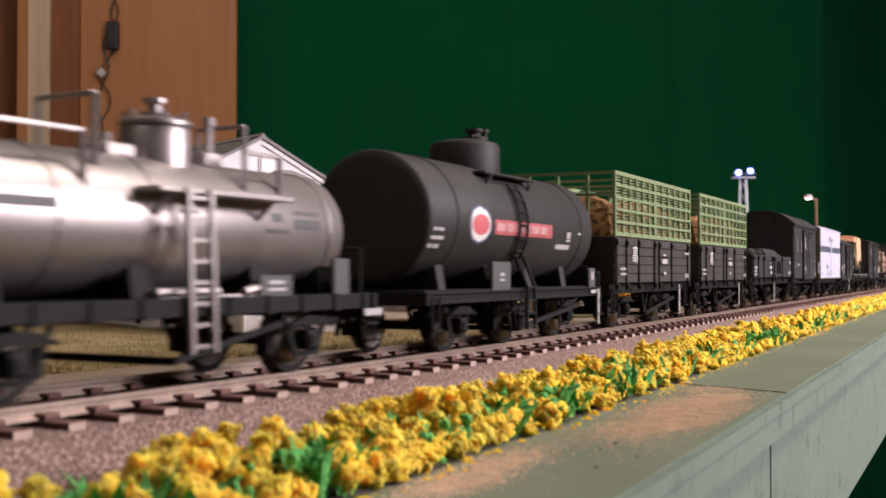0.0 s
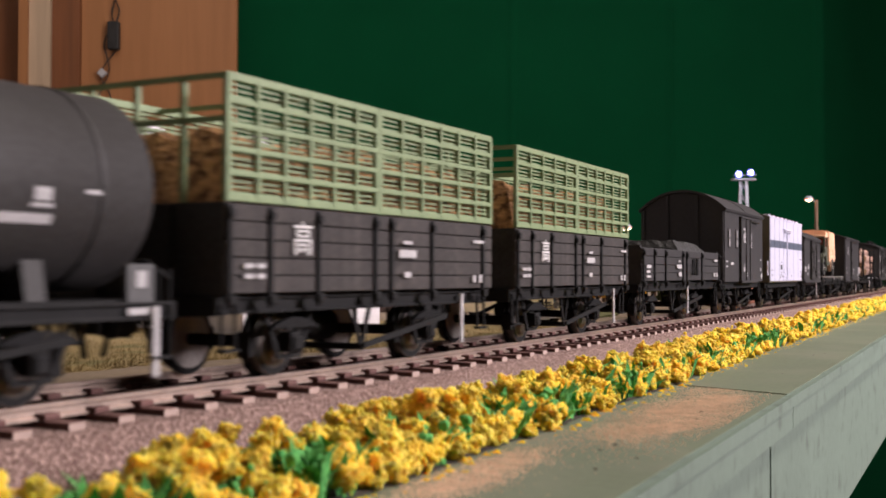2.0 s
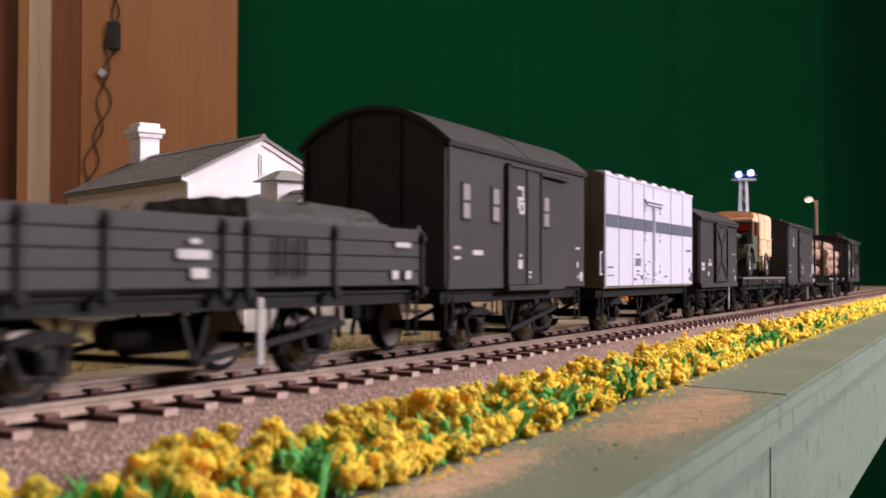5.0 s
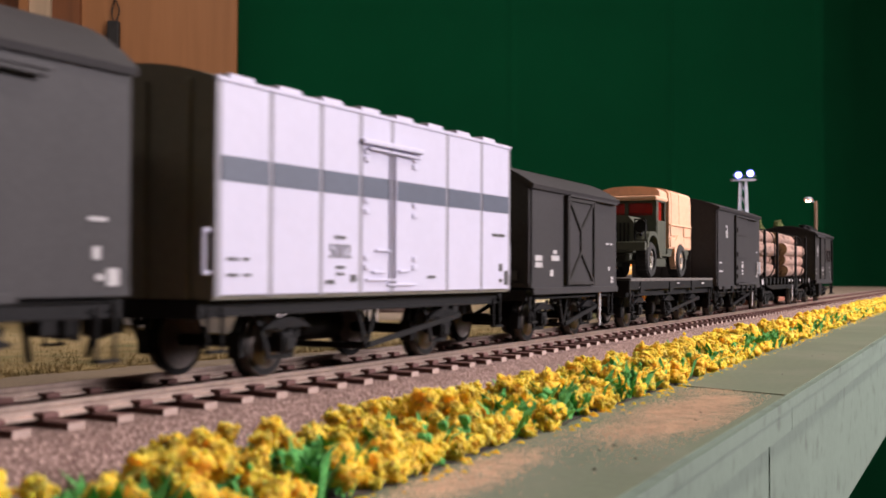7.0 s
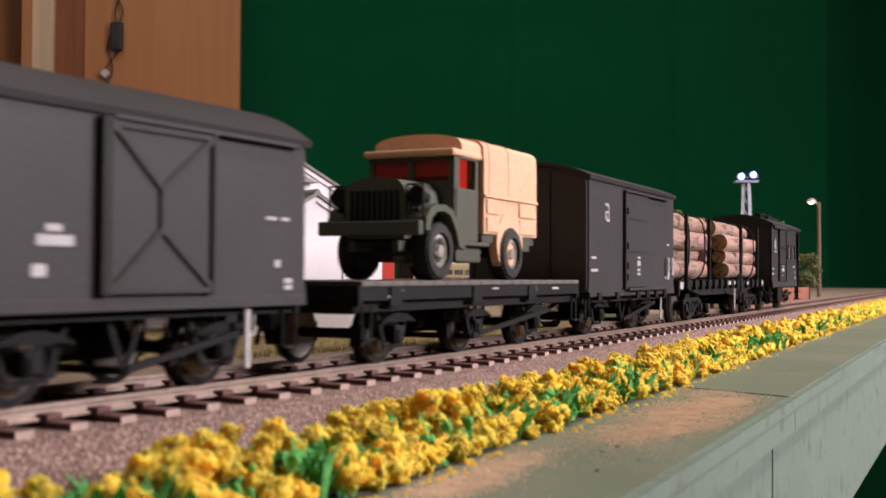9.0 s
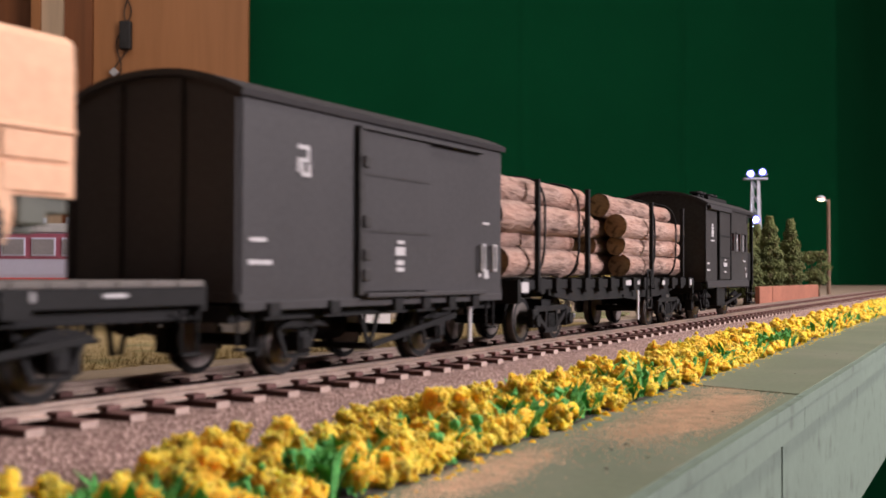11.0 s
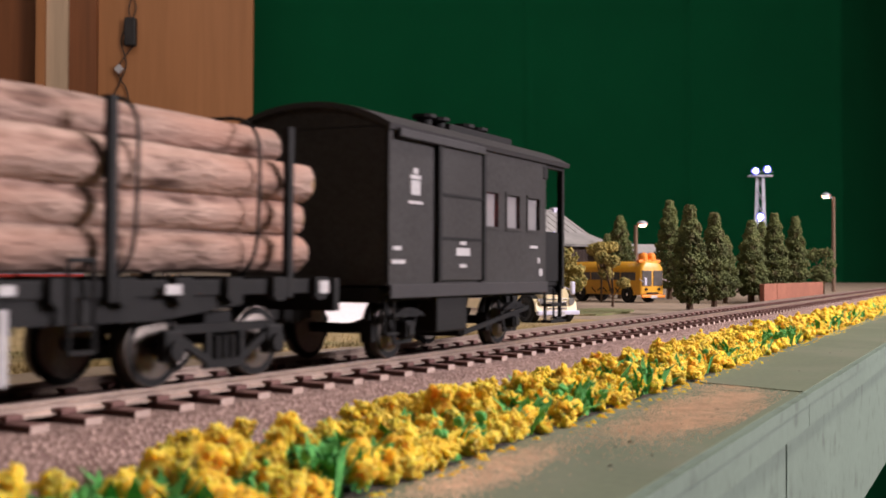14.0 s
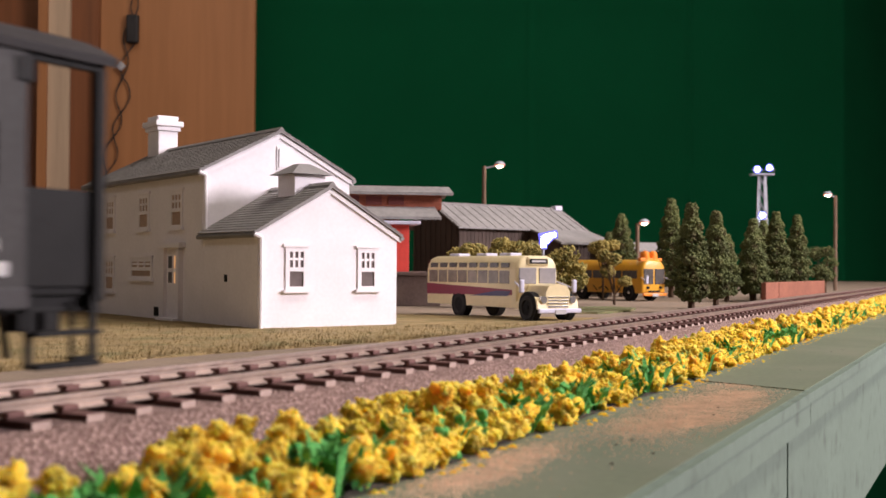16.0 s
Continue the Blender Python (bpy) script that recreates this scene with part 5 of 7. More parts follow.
def logs_wagon():
    ob, l = vehicle("flat_wagon", "black bogie flat wagon with side stakes holding logs", 1123, 1279, 112)
    bm = NB()
    for y in (-13.4, 13.4):
        box(bm, -l, y - 0.9, 12.6, l, y + 0.9, 14.9, 0.15)
        pts = [(-l * 0.72, 11.2), (-l * 0.5, 9.4), (l * 0.5, 9.4), (l * 0.72, 11.2), (l * 0.72, 13), (-l * 0.72, 13)]
        prism(bm, pts, y - 0.5, y + 0.5, "y")
    for x in (-l, l):
        box(bm, x - 0.8, -15.4, 9.6, x + 0.8, 15.4, 15, 0.15)
    box(bm, -l, -12.6, 13.2, l, 12.6, 14.2)
    part("underframe", bm, FRAME, ob)
    for k in range(15):
        x = -l + 4 + k * (2 * l - 8) / 14
        bm = NB()
        for y in (-14.6, 14.6):
            s = -1 if y < 0 else 1
            prism(bm, [(x - 1.7, 15.2), (x + 1.7, 15.2), (x + 1.7, 12.4), (x + 0.9, 11.6), (x - 0.9, 11.6), (x - 1.7, 12.4)], y - 0.7, y + 0.7, "y")
        box(bm, x - 1.7, -14, 14.4, x + 1.7, 14, 15.2, 0.1)
        part("stake_pocket", bm, FRAME, ob)
    for x in (-65.2, -30, 29.4, 66):
        for y in (-14.6, 14.6):
            bm = NB()
            box(bm, x - 0.7, y - 0.6, 12, x + 0.7, y + 0.6, 38.4, 0.15)
            part("stake", bm, FRAME, ob, "upright black side stake")
    bm = NB()
    bars(bm, [(-l + 3, 13.2, 4.2, 2.4), (3, 13.8, 5, 1.4), (13, 13.8, 2.4, 1.2), (l - 3.6, 13.6, 2.4, 2)], -15.4)
    bars(bm, [(40, 13.6, 3, 1.4)], -15.4)
    part("lettering", bm, LETTER, ob)
    bm = NB()
    box(bm, 11.9, -15.6, 2.8, 13.1, -15.1, 11.6, 0.12)
    part("brake_lever", bm, LETTER, ob, "white-painted brake lever")
    bm = NB()
    for x in (22, 26):
        rod(bm, (x, -15.4, 6), (x, -15.4, 17.4), 0.35, 6)
    for z in (6, 9, 17.4):
        rod(bm, (22, -15.4, z), (26, -15.4, z), 0.35, 6)
    bar(bm, (2, -14, 10), (14, -15, 9), 0.8, 0.5)
    part("brake_rigging", bm, FRAME, ob)
    coupler(ob, -l, -1)
    coupler(ob, l, 1)
    for x in (-53, 53):
        bogie(ob, x, 11)
    # the logs
    rnd = random.Random(5)
    # the logs seen along the near side: start, end, depth, height, radius
    front = {-80: ((-79, -23.5, -9.6, 19.0, 3.6), (-83, -30, -7.8, 24.4, 3.0), (-84, -21.5, -10.0, 29.5, 3.9), (-86, -25, -9.0, 35.8, 3.4)),
             4: ((12, 74, -9.8, 18.9, 3.5), (10, 73.5, -9.4, 24.7, 3.0), (8, 75, -10.0, 30.4, 3.6), (3, 71, -6.5, 36.2, 3.4))}
    for a0, a1 in ((-80, -23), (4, 74)):
        for x0, x1, y, z, r in front[a0]:
            cargo(log_thing(x1 - x0, r, rnd), ob, mm(x0, y, z, 0, 0, rnd.uniform(-0.5, 0.5)))
        for j, zc in enumerate((19.0, 24.4, 29.9, 35.3)):
            for y in ((-2.6, 4.2, 10.6) if j != 3 else (-1.4, 5.6) if a0 < 0 else (0.6, 7.2)):
                r = rnd.uniform(2.7, 3.5)
                x0, x1 = a0 + (rnd.uniform(-14, -4) if a0 < 0 else rnd.uniform(-5, 2)), a1 + rnd.uniform(-9, -3)
                cargo(log_thing(x1 - x0, r, rnd), ob, mm(x0, y + rnd.uniform(-0.4, 0.4), zc + rnd.uniform(-0.3, 0.3), 0, rnd.uniform(-0.5, 0.5), rnd.uniform(-0.8, 0.8)))
        for x in ((a0 + 22, a0 + 46) if a0 < 0 else (a0 + 32, a0 + 57)):
            bm = NB()
            prev = None
            for k in range(33):
                a = math.tau * k / 32
                p = Vector((x + 2.0 * math.sin(a + 1), 14.3 * abs(math.cos(a)) ** 0.5 * (1 if math.cos(a) > 0 else -1), 27 + 12.9 * abs(math.sin(a)) ** 0.5 * (1 if math.sin(a) > 0 else -1)))
                if prev is not None:
                    rod(bm, prev, p, 0.3, 5)
                prev = p
            wr = tagged(part("binding_wire", bm, FRAME), "thin dark wire bound round the stacked logs", "wire", "wires round the logs")
            cargo(wr, ob, Matrix())


BARK = streaked(mottled(mottled(mat("log_bark", (0.20, 0.115, 0.085), 0.85, scale=1100, vary=0.5, bump=1.0, depth=0.0009, coarse=0.12, spread=0.5, tint=(0.37, 0.25, 0.205)),
                                (0.085, 0.042, 0.03), 330, 0.56, 0.66), (0.36, 0.20, 0.15), 120, 0.54, 0.72), 0, 0.22)
CUT = mottled(mat("cut_wood", (0.30, 0.19, 0.10), 0.9, scale=1500, vary=0.4, bump=0.6, spread=0.3), (0.12, 0.07, 0.035), 700, 0.5, 0.65)


def log_thing(length, r, rnd):
    seg, n = 20, 44
    ph = rnd.uniform(0, 50)
    bend, knots = rnd.uniform(-0.5, 0.5), [(rnd.uniform(6, length - 6), rnd.uniform(2.4, 4.4)) for _ in range(3)]
    bm = NB()
    rings = []
    for i in range(n + 1):
        x = length * i / n
        taper = 1 - 0.10 * i / n
        sag = bend * math.sin(math.pi * i / n)
        ring = []
        for k in range(seg):
            a = k * math.tau / seg
            c, d = math.cos(a), math.sin(a)
            q = 1 + 0.12 * noise.noise(Vector((x * 0.06 + ph, c * 1.3, d * 1.3))) + 0.05 * noise.noise(Vector((x * 0.12 + ph, c * 5, d * 5))) - 0.05 * abs(noise.noise(Vector((x * 0.5 + ph, c * 3, d * 3))))
            for kx, ka in knots:
                q += 0.16 * math.exp(-((x - kx) / 1.6) ** 2 - ((a - ka) / 0.4) ** 2)
            ring.append(bm.verts.new((x + (0.5 * noise.noise(Vector((c * 2, d * 2, ph))) if i in (0, n) else 0), r * taper * q * c + sag, r * taper * q * d + 0.5 * sag)))
        rings.append(ring)
    for p, q in zip(rings, rings[1:]):
        for k in range(seg):
            bm.faces.new((p[k], p[(k + 1) % seg], q[(k + 1) % seg], q[k]))
    bmesh.ops.recalc_face_normals(bm, faces=bm.faces[:])
    ob = empty("log", "rough brown bark-covered log stacked on the flat wagon", "log", "logs on the flat wagon")
    part("bark", bm, BARK, ob, smooth=True)
    for x, tp in ((0, 1.0), (length, 0.9)):
        bm = NB()
        s = -1 if x == 0 else 1
        lathe(bm, [(0, s * 0.25), (r * tp * 0.5, s * rnd.uniform(0.1, 0.3)), (r * tp * 0.97, 0), (r * tp * 0.9, -s * 1.0)], Matrix.Translation((x, 0, 0)) @ Matrix.Rotation(radians(90), 4, "Y"), 14)
        part("cut_end", bm, CUT, ob, "sawn log end")
    return ob


def guard_van():
    ob, l = vehicle("brake_van", "black guard's van with open end platform and windows", 1291.2, 1375.2, 48)
    w = 17.0
    cb = l - 12.0  # cabin ends here, the platform follows
    n = 12
    z0, ze, zc = 13.6, 41.8, 46.4
    bm = NB()
    box(bm, -l, -w, z0, -l + 1, w, ze, 0.1)
    box(bm, cb - 1, -w, z0, cb, w, ze, 0.1)
    sec = [(-w, ze - 0.5)] + [(w, ze - 0.5)] + [(w * (1 - 2 * k / n), ze + (zc - 1 - ze) * (1 - abs(1 - 2 * k / n) ** 2.2)) for k in range(n + 1)]
    prism(bm, sec, -l, -l + 1)
    prism(bm, sec, cb - 1, cb)
    body = part("end_wall", bm, BLACK, ob)
    wins = (-0.1, 11.2, 22.5)
    for side in (-1, 1):
        y = side * w
        bm = NB()
        yi = y - side * 1.0
        box(bm, -l, y, z0, wins[0] - 3.8, yi, ze)
        sw = part("side_wall", bm, BLACK, ob)
        part("wall_panel", box(NB(), wins[-1] + 3.8, y, z0, cb, yi, ze), BLACK, sw)
        part("wall_panel", box(NB(), wins[0] - 3.8, y, z0, wins[-1] + 3.8, yi, 25.0), BLACK, sw)
        part("wall_panel", box(NB(), wins[0] - 3.8, y, 32.8, wins[-1] + 3.8, yi, ze), BLACK, sw)
        for a, b in zip(wins, wins[1:]):
            part("wall_panel", box(NB(), a + 3.8, y, 25.0, b - 3.8, yi, 32.8), BLACK, sw)
        for x in wins:
            bm = NB()
            for e in (-3.6, 3.6):
                box(bm, x + e - 0.3, y + side * 0.2, 24.8, x + e + 0.3, yi, 33.0)
            for z in (25.1, 32.7):
                box(bm, x - 3.8, y + side * 0.2, z - 0.3, x + 3.8, yi, z + 0.3)
            wd = part("window", bm, BLACK, sw)
            g = part("pane", box(NB(), x - 3.5, y - side * 0.55, 25.2, x + 3.5, y - side * 0.65, 32.6), GLASS, wd)
            g.visible_shadow = False
        d = part("sliding_door", box(NB(), -23.4, y, 14.4, -5.2, y + side * 0.6, 39.8, 0.12), BLACK, sw)
        bm = NB()
        for x in (-24.2, -4.8):
            box(bm, x - 0.7, y, 14.2, x + 0.7, y + side * 1.0, 40.2, 0.12)
        for z in (22.4, 30.6):
            box(bm, -23.4, y + side * 0.5, z - 0.25, -5.2, y + side * 0.8, z + 0.25)
        part("door_post", bm, FRAME, d)
        bm = NB()
        box(bm, -l + 2, y, 39.6, -5, y + side * 1.3, 41.2, 0.2)
        box(bm, -l, y, 11.4, cb, y + side * 0.6, 13.8, 0.12)
        part("door_rail", bm, GREYBLACK, sw)
    bm = prism(NB(), arch(w, ze, zc), -l - 0.8, l + 1.2)
    roof = part("roof", bm, GREYBLACK, ob, "dark curved roof", smooth=True)
    bm = NB()
    for x in (-6, 0, 12, 19):
        lathe(bm, [(1.6, 44.8), (1.6, 46.6), (2.6, 46.8), (2.6, 47.5), (0, 47.8)], Matrix.Translation((x, -4.5, 0.9)), 12)
    box(bm, -2, -8.4, 45.2, 30, -7.2, 46.9, 0.2)
    part("roof_ventilator", bm, FRAME, roof)
    # end platform
    bm = NB()
    box(bm, cb, -15.6, 12.8, l, 15.6, 13.8, 0.12)
    part("platform", bm, FRAME, ob)
    bm = NB()
    for y in (-16.2, 16.2):
        box(bm, l - 1.4, y - 0.7, 12, l, y + 0.7, 41.4, 0.12)
        box(bm, cb, y - 0.6, 40, l, y + 0.6, 41.8, 0.12)
    part("platform_post", bm, FRAME, ob)
    bm = NB()
    box(bm, l - 0.9, -16, 13.8, l - 0.3, -5, 25.4, 0.1)
    box(bm, l - 0.9, 5, 13.8, l - 0.3, 16, 25.4, 0.1)
    for y in (-16, 15.2):
        box(bm, cb + 0.2, y, 13.8, l, y + 0.8, 25.4, 0.1)
    part("platform_screen", bm, FRAME, ob)
    bm = NB()
    for y in (-16.4, 16.4):
        for x in (cb + 1, l - 1.4):
            bar(bm, (x, y, 12.8), (x, y, 4.4), 0.9, 0.5)
        for z in (4.6, 8.4):
            box(bm, cb + 1, y - 1.6, z - 0.3, l - 1.4, y + 1, z + 0.3, 0.1)
    part("footstep", bm, FRAME, ob)
    for y in (-16.0, 16.0):
        bm = NB()
        box(bm, cb - 1.8, y - 1.2 if y < 0 else y - 0.4, 37.2, cb + 1.0, y + 0.4 if y < 0 else y + 1.2, 40.2, 0.3)
        lm = part("tail_lamp", bm, FRAME, ob)
    cl = part("cabin_lamp", rod(NB(), (0, -13.6, 33.6), (0, -13.6, 40.5), 0.5, 8), FRAME, ob)
    part("lamp_lens", rod(NB(), (0, -13.6, 30.9), (0, -13.6, 33.6), 1.5, 12), REDLAMP, cl, "glowing red lens")
    bm = NB()
    box(bm, -23, -16.6, 4.6, -10, -9, 11.6, 0.4)
    part("equipment_box", bm, FRAME, ob)
    bm = NB()
    bars(bm, [(-32.6, 31.2, 3.4, 2.6), (-32.6, 33.1, 4.0, 0.7), (-32.6, 34.2, 1.6, 1.0), (-32.5, 28.5, 5.4, 0.5), (-39.3, 20.2, 3, 0.7), (-38.8, 17.8, 4.6, 0.7), (22.6, 21.6, 4.4, 0.6), (25.4, 18.6, 1.2, 1.2), (26.6, 15.9, 1.8, 1.6)], -17.06)
    bars(bm, [(-14.4, 21.6, 2.6, 0.6), (-14.4, 19.9, 6, 1.5), (-14.4, 17.2, 3, 0.7)], -17.66)
    part("lettering", bm, LETTER, ob)
    bm = NB()
    box(bm, -24, -8, 14, 2, 8, 26, 0.5)
    part("cabin_bench", bm, FRAME, ob)
    underframe(ob, l, [-29.5, 19], 13.2, None)


GLASS = bpy.data.materials.new("glass")
GLASS.use_nodes = True
_g = GLASS.node_tree.nodes["Principled BSDF"]
_g.inputs["Transmission Weight"].default_value, _g.inputs["Roughness"].default_value, _g.inputs["IOR"].default_value = 0.62, 0.15, 1.1
_g.inputs["Base Color"].default_value = (0.42, 0.4, 0.41, 1)
REDLAMP = mat("red_lamp", (1.0, 0.06, 0.04), 0.3, emit=14, vary=0.02, bump=0)

silver_tank()
black_tank()
stock_wagon(293, 381, 3)
stock_wagon(395, 481, 4)
low_wagon()
brake_box_van()
white_van()
cross_van()
flat_wagon()
army_truck(TRAIN[-1][0])
plain_van()
logs_wagon()
guard_van()

# ---- scenery beyond the track ----
D_ = Vector((math.cos(radians(YAW)), math.sin(radians(YAW)), 0))
R_ = Vector((D_.y, -D_.x, 0))


def spot(right, ahead, z=0.0):
    """A place given by mm to the right of and ahead of the camera's first line of sight."""
    return Vector((0, -122, 0)) + R_ * right + D_ * ahead + Vector((0, 0, z))


ROOFSLATE = mat("roof_slate", (0.25, 0.235, 0.23), 0.75, scale=700, vary=0.25, bump=0.3, spread=0.3)
HOUSEWHITE = mat("white_render", (0.84, 0.80, 0.84), 0.75, scale=700, vary=0.06, bump=0.1)
CREAM = mat("cream_enamel", (0.74, 0.62, 0.37), 0.3, scale=500, vary=0.08, bump=0.03)
MAROON = mat("maroon_band", (0.22, 0.02, 0.05), 0.35, scale=500, vary=0.15, bump=0)
NAVY = mat("navy_band", (0.05, 0.05, 0.15), 0.35, scale=500, vary=0.15, bump=0)
ORANGE = mat("orange_yellow_enamel", (0.68, 0.34, 0.03), 0.3, scale=500, vary=0.1, bump=0.02)
ORANGE2 = mat("orange_plastic", (0.85, 0.25, 0.02), 0.35, scale=500, vary=0.1, bump=0.02)
PURPLE = mat("purple_decal", (0.10, 0.05, 0.22), 0.4, scale=900, vary=0.3, bump=0)
CHROME = mat("chrome", (0.75, 0.73, 0.7), 0.2, 0.9, scale=500, vary=0.1, bump=0)
DARKGLASS = mat("vehicle_glass", (0.10, 0.09, 0.085), 0.1, scale=400, vary=0.3, bump=0)
BUSPANE = mat("bus_side_glass", (0.22, 0.19, 0.16), 0.12, scale=300, vary=0.45, bump=0)
BROWNPLANK = streaked(mat("dark_planking", (0.075, 0.05, 0.04), 0.85, scale=700, vary=0.35, spread=0.4), 2, 0.15)
BRICKRED = mat("brick_red", (0.30, 0.085, 0.045), 0.85, scale=900, vary=0.3, bump=0.4, spread=0.3)
DOORRED = mat("bright_red_door", (0.62, 0.06, 0.045), 0.5, scale=700, vary=0.12, bump=0.1)
STONEGREY = mat("platform_stone", (0.17, 0.12, 0.11), 0.9, scale=700, vary=0.3, bump=0.4)
TRUNK = mat("trunk_bark", (0.10, 0.06, 0.035), 0.95, scale=900, vary=0.4, bump=0.7)
CONIFER = mottled(mat("conifer_foliage", (0.05, 0.075, 0.025), 0.95, scale=700, vary=0.5, bump=0.6, depth=0.0005, tint=(0.125, 0.14, 0.045)), (0.085, 0.065, 0.028), 160, 0.52, 0.7)
BUSH = mottled(mat("yellow_green_foliage", (0.26, 0.20, 0.05), 0.95, scale=800, vary=0.5, bump=0.6, depth=0.0005, tint=(0.34, 0.27, 0.08)), (0.10, 0.11, 0.03), 220, 0.5, 0.68)
POLE = mat("wooden_pole", (0.16, 0.10, 0.065), 0.85, scale=600, vary=0.3)
GALV = mat("grey_mast", (0.36, 0.37, 0.42), 0.6, scale=600, vary=0.2)
GLOWWARM = mat("warm_bulb", (1.0, 0.74, 0.48), 0.3, emit=16, vary=0.02, bump=0)
GLOWCOOL = mat("cool_bulb", (0.62, 0.70, 1.0), 0.3, emit=18, vary=0.02, bump=0)
# coloured bloom round the bright lamps, built as faintly glowing rings
HALOBLUE = mat("blue_halo", (0.16, 0.16, 1.0), 0.3, emit=0.9, vary=0.02, bump=0)
HALORED = mat("rosy_halo", (1.0, 0.25, 0.16), 0.3, emit=0.8, vary=0.02, bump=0)
GLOWWIN = mat("lit_window", (1.0, 0.5, 0.22), 0.4, emit=0.5, vary=0.05, bump=0)
SAND = mat("tan_sand", (0.70, 0.50, 0.36), 0.95, scale=2500, vary=0.35, bump=0.5)
SOIL = mat("dark_soil", (0.05, 0.04, 0.03), 0.95, scale=1800, vary=0.4, bump=1.0, depth=0.0005)


def build_grass():
    # a straw-coloured mat with a ragged front edge
    bm = NB()
    rnd = random.Random(2)
    n = 260
    front, back = [], []
    for i in range(n + 1):
        x = -320 + 760 * i / n
        yf = 62 - 0.0 * x if x < 190 else 62 - (x - 190) * 0.16
        yf += rnd.uniform(-1.2, 1.2) + 1.5 * noise.noise(Vector((x * 0.03, 3, 0)))
        yb = 520 if x < 300 else max(yf + 3, 520 - (x - 300) * 3.2)
        front.append((x, yf))
        back.append((x, yb))
    rows = []
    for (x, yf), (_, yb) in zip(front, back):
        rows.append([bm.verts.new((x, yf, GROUNDZ - 2.6)), bm.verts.new((x, yf + 0.4, GROUNDZ - 0.4 + rnd.uniform(-0.3, 0.4)))]
                    + [bm.verts.new((x, yf + (yb - yf) * k ** 2 / 36, GROUNDZ + 0.25 * noise.noise(Vector((x * 0.2, k * 3.1, 1))))) for k in range(1, 7)])
    for a, b in zip(rows, rows[1:]):
        for k in range(7):
            bm.faces.new((a[k], b[k], b[k + 1], a[k + 1]))
    bmesh.ops.recalc_face_normals(bm, faces=bm.faces[:])
    setting("lawn", bm, GRASS, "straw-coloured grass mat with a ragged edge beside the ballast")
    verts, faces = [], []
    for _ in range(9000):
        x = rnd.uniform(60, 420)
        yf = 62 if x < 190 else 62 - (x - 190) * 0.16
        y = yf + rnd.random() ** 2.2 * 120
        if x > 300 and y > yf + 60 - (x - 300) * 0.4:
            continue
        a = rnd.uniform(0, math.tau)
        h = rnd.uniform(0.8, 1.9)
        k = len(verts)
        z = GROUNDZ - 0.5
        verts += [(x * MM, y * MM, z * MM), ((x + 0.35 * math.cos(a)) * MM, (y + 0.35 * math.sin(a)) * MM, z * MM), ((x + rnd.uniform(-0.6, 0.6)) * MM, (y + rnd.uniform(-0.9, 0.6)) * MM, (z + h) * MM)]
        faces.append((k, k + 1, k + 2))
    me = bpy.data.meshes.new("grass")
    me.from_pydata(verts, [], faces)
    me.materials.append(GRASS)
    tagged(new("grass", me), "short straw-coloured grass fibres", "grass", "", "stuff")
    # green patch by the road
    bm = NB()
    pts = []
    for k in range(28):
        a = k * math.tau / 28
        q = 1 + 0.2 * noise.noise(Vector((math.cos(a) * 2, math.sin(a) * 2, 5)))
        p = Vector((525, 92, 0)) + Vector((0.87, 0.1, 0)) * (52 * q * math.cos(a)) + Vector((-0.2, 0.9, 0)) * (20 * q * math.sin(a))
        pts.append((p.x, p.y))
    prism(bm, pts, GROUNDZ - 0.7, GROUNDZ + 0.4, "z")
    setting("verge", bm, mottled(mat("mossy_grass", (0.14, 0.15, 0.06), 0.95, scale=2000, vary=0.4, bump=1.0, depth=0.0007), (0.22, 0.17, 0.09), 120, 0.5, 0.7), "mossy green verge beside the earth road")


SASHPANE = mat("dim_pane", (0.16, 0.13, 0.13), 0.15, scale=400, vary=0.2, bump=0)
# tan panes for the windows of the long side
WARMPANE = mat("warm_tan_pane", (0.4, 0.27, 0.2), 0.4, scale=500, vary=0.2, bump=0)


def window_part(ob, x, z0, z1, y, w, at=None):
    """Small sash window on the house, proud of a wall that faces -y, turned by at."""
    win = part("window", box(NB(), x - w / 2 + 0.6, y - 0.12, z0 + 0.6, x + w / 2 - 0.6, y - 0.02, z1 - 0.6), WARMPANE if at else SASHPANE, ob, "sash window with white glazing bars", at)
    zm = z0 + (z1 - z0) * 0.48
    zz = (zm + z1) / 2 - 0.3

    def piece(name, xa, ya, za, xb, zb):
        part(name, box(NB(), xa, ya, za, xb, y + 0.2, zb), HOUSEWHITE, win)
    for xa in (x - w / 2, x + w / 2 - 1.5):
        piece("stile", xa, y - 0.5, z0, xa + 1.5, z1)
    piece("top_rail", x - w / 2 + 1.5, y - 0.5, z1 - 1.6, x + w / 2 - 1.5, z1)
    piece("bottom_rail", x - w / 2 + 1.5, y - 0.5, z0, x + w / 2 - 1.5, z0 + 1.2)
    piece("meeting_rail", x - w / 2 + 1.5, y - 0.6, zm - 0.7, x + w / 2 - 1.5, zm + 0.7)
    for k in (1, 2):
        q = x - w / 2 + 1.2 + (w - 2.4) * k / 3
        piece("glazing_bar", q - 0.42, y - 0.45, zm + 0.7, q + 0.42, z1 - 1.6)
    piece("glazing_bar", x - w / 2 + 1.5, y - 0.4, zz - 0.42, x + w / 2 - 1.5, zz + 0.42)
    piece("sill", x - w / 2 - 1.0, y - 1.3, z0 - 0.9, x + w / 2 + 1.0, z0)
    piece("lintel", x - w / 2 - 0.9, y - 0.8, z1, x + w / 2 + 0.9, z1 + 0.9)


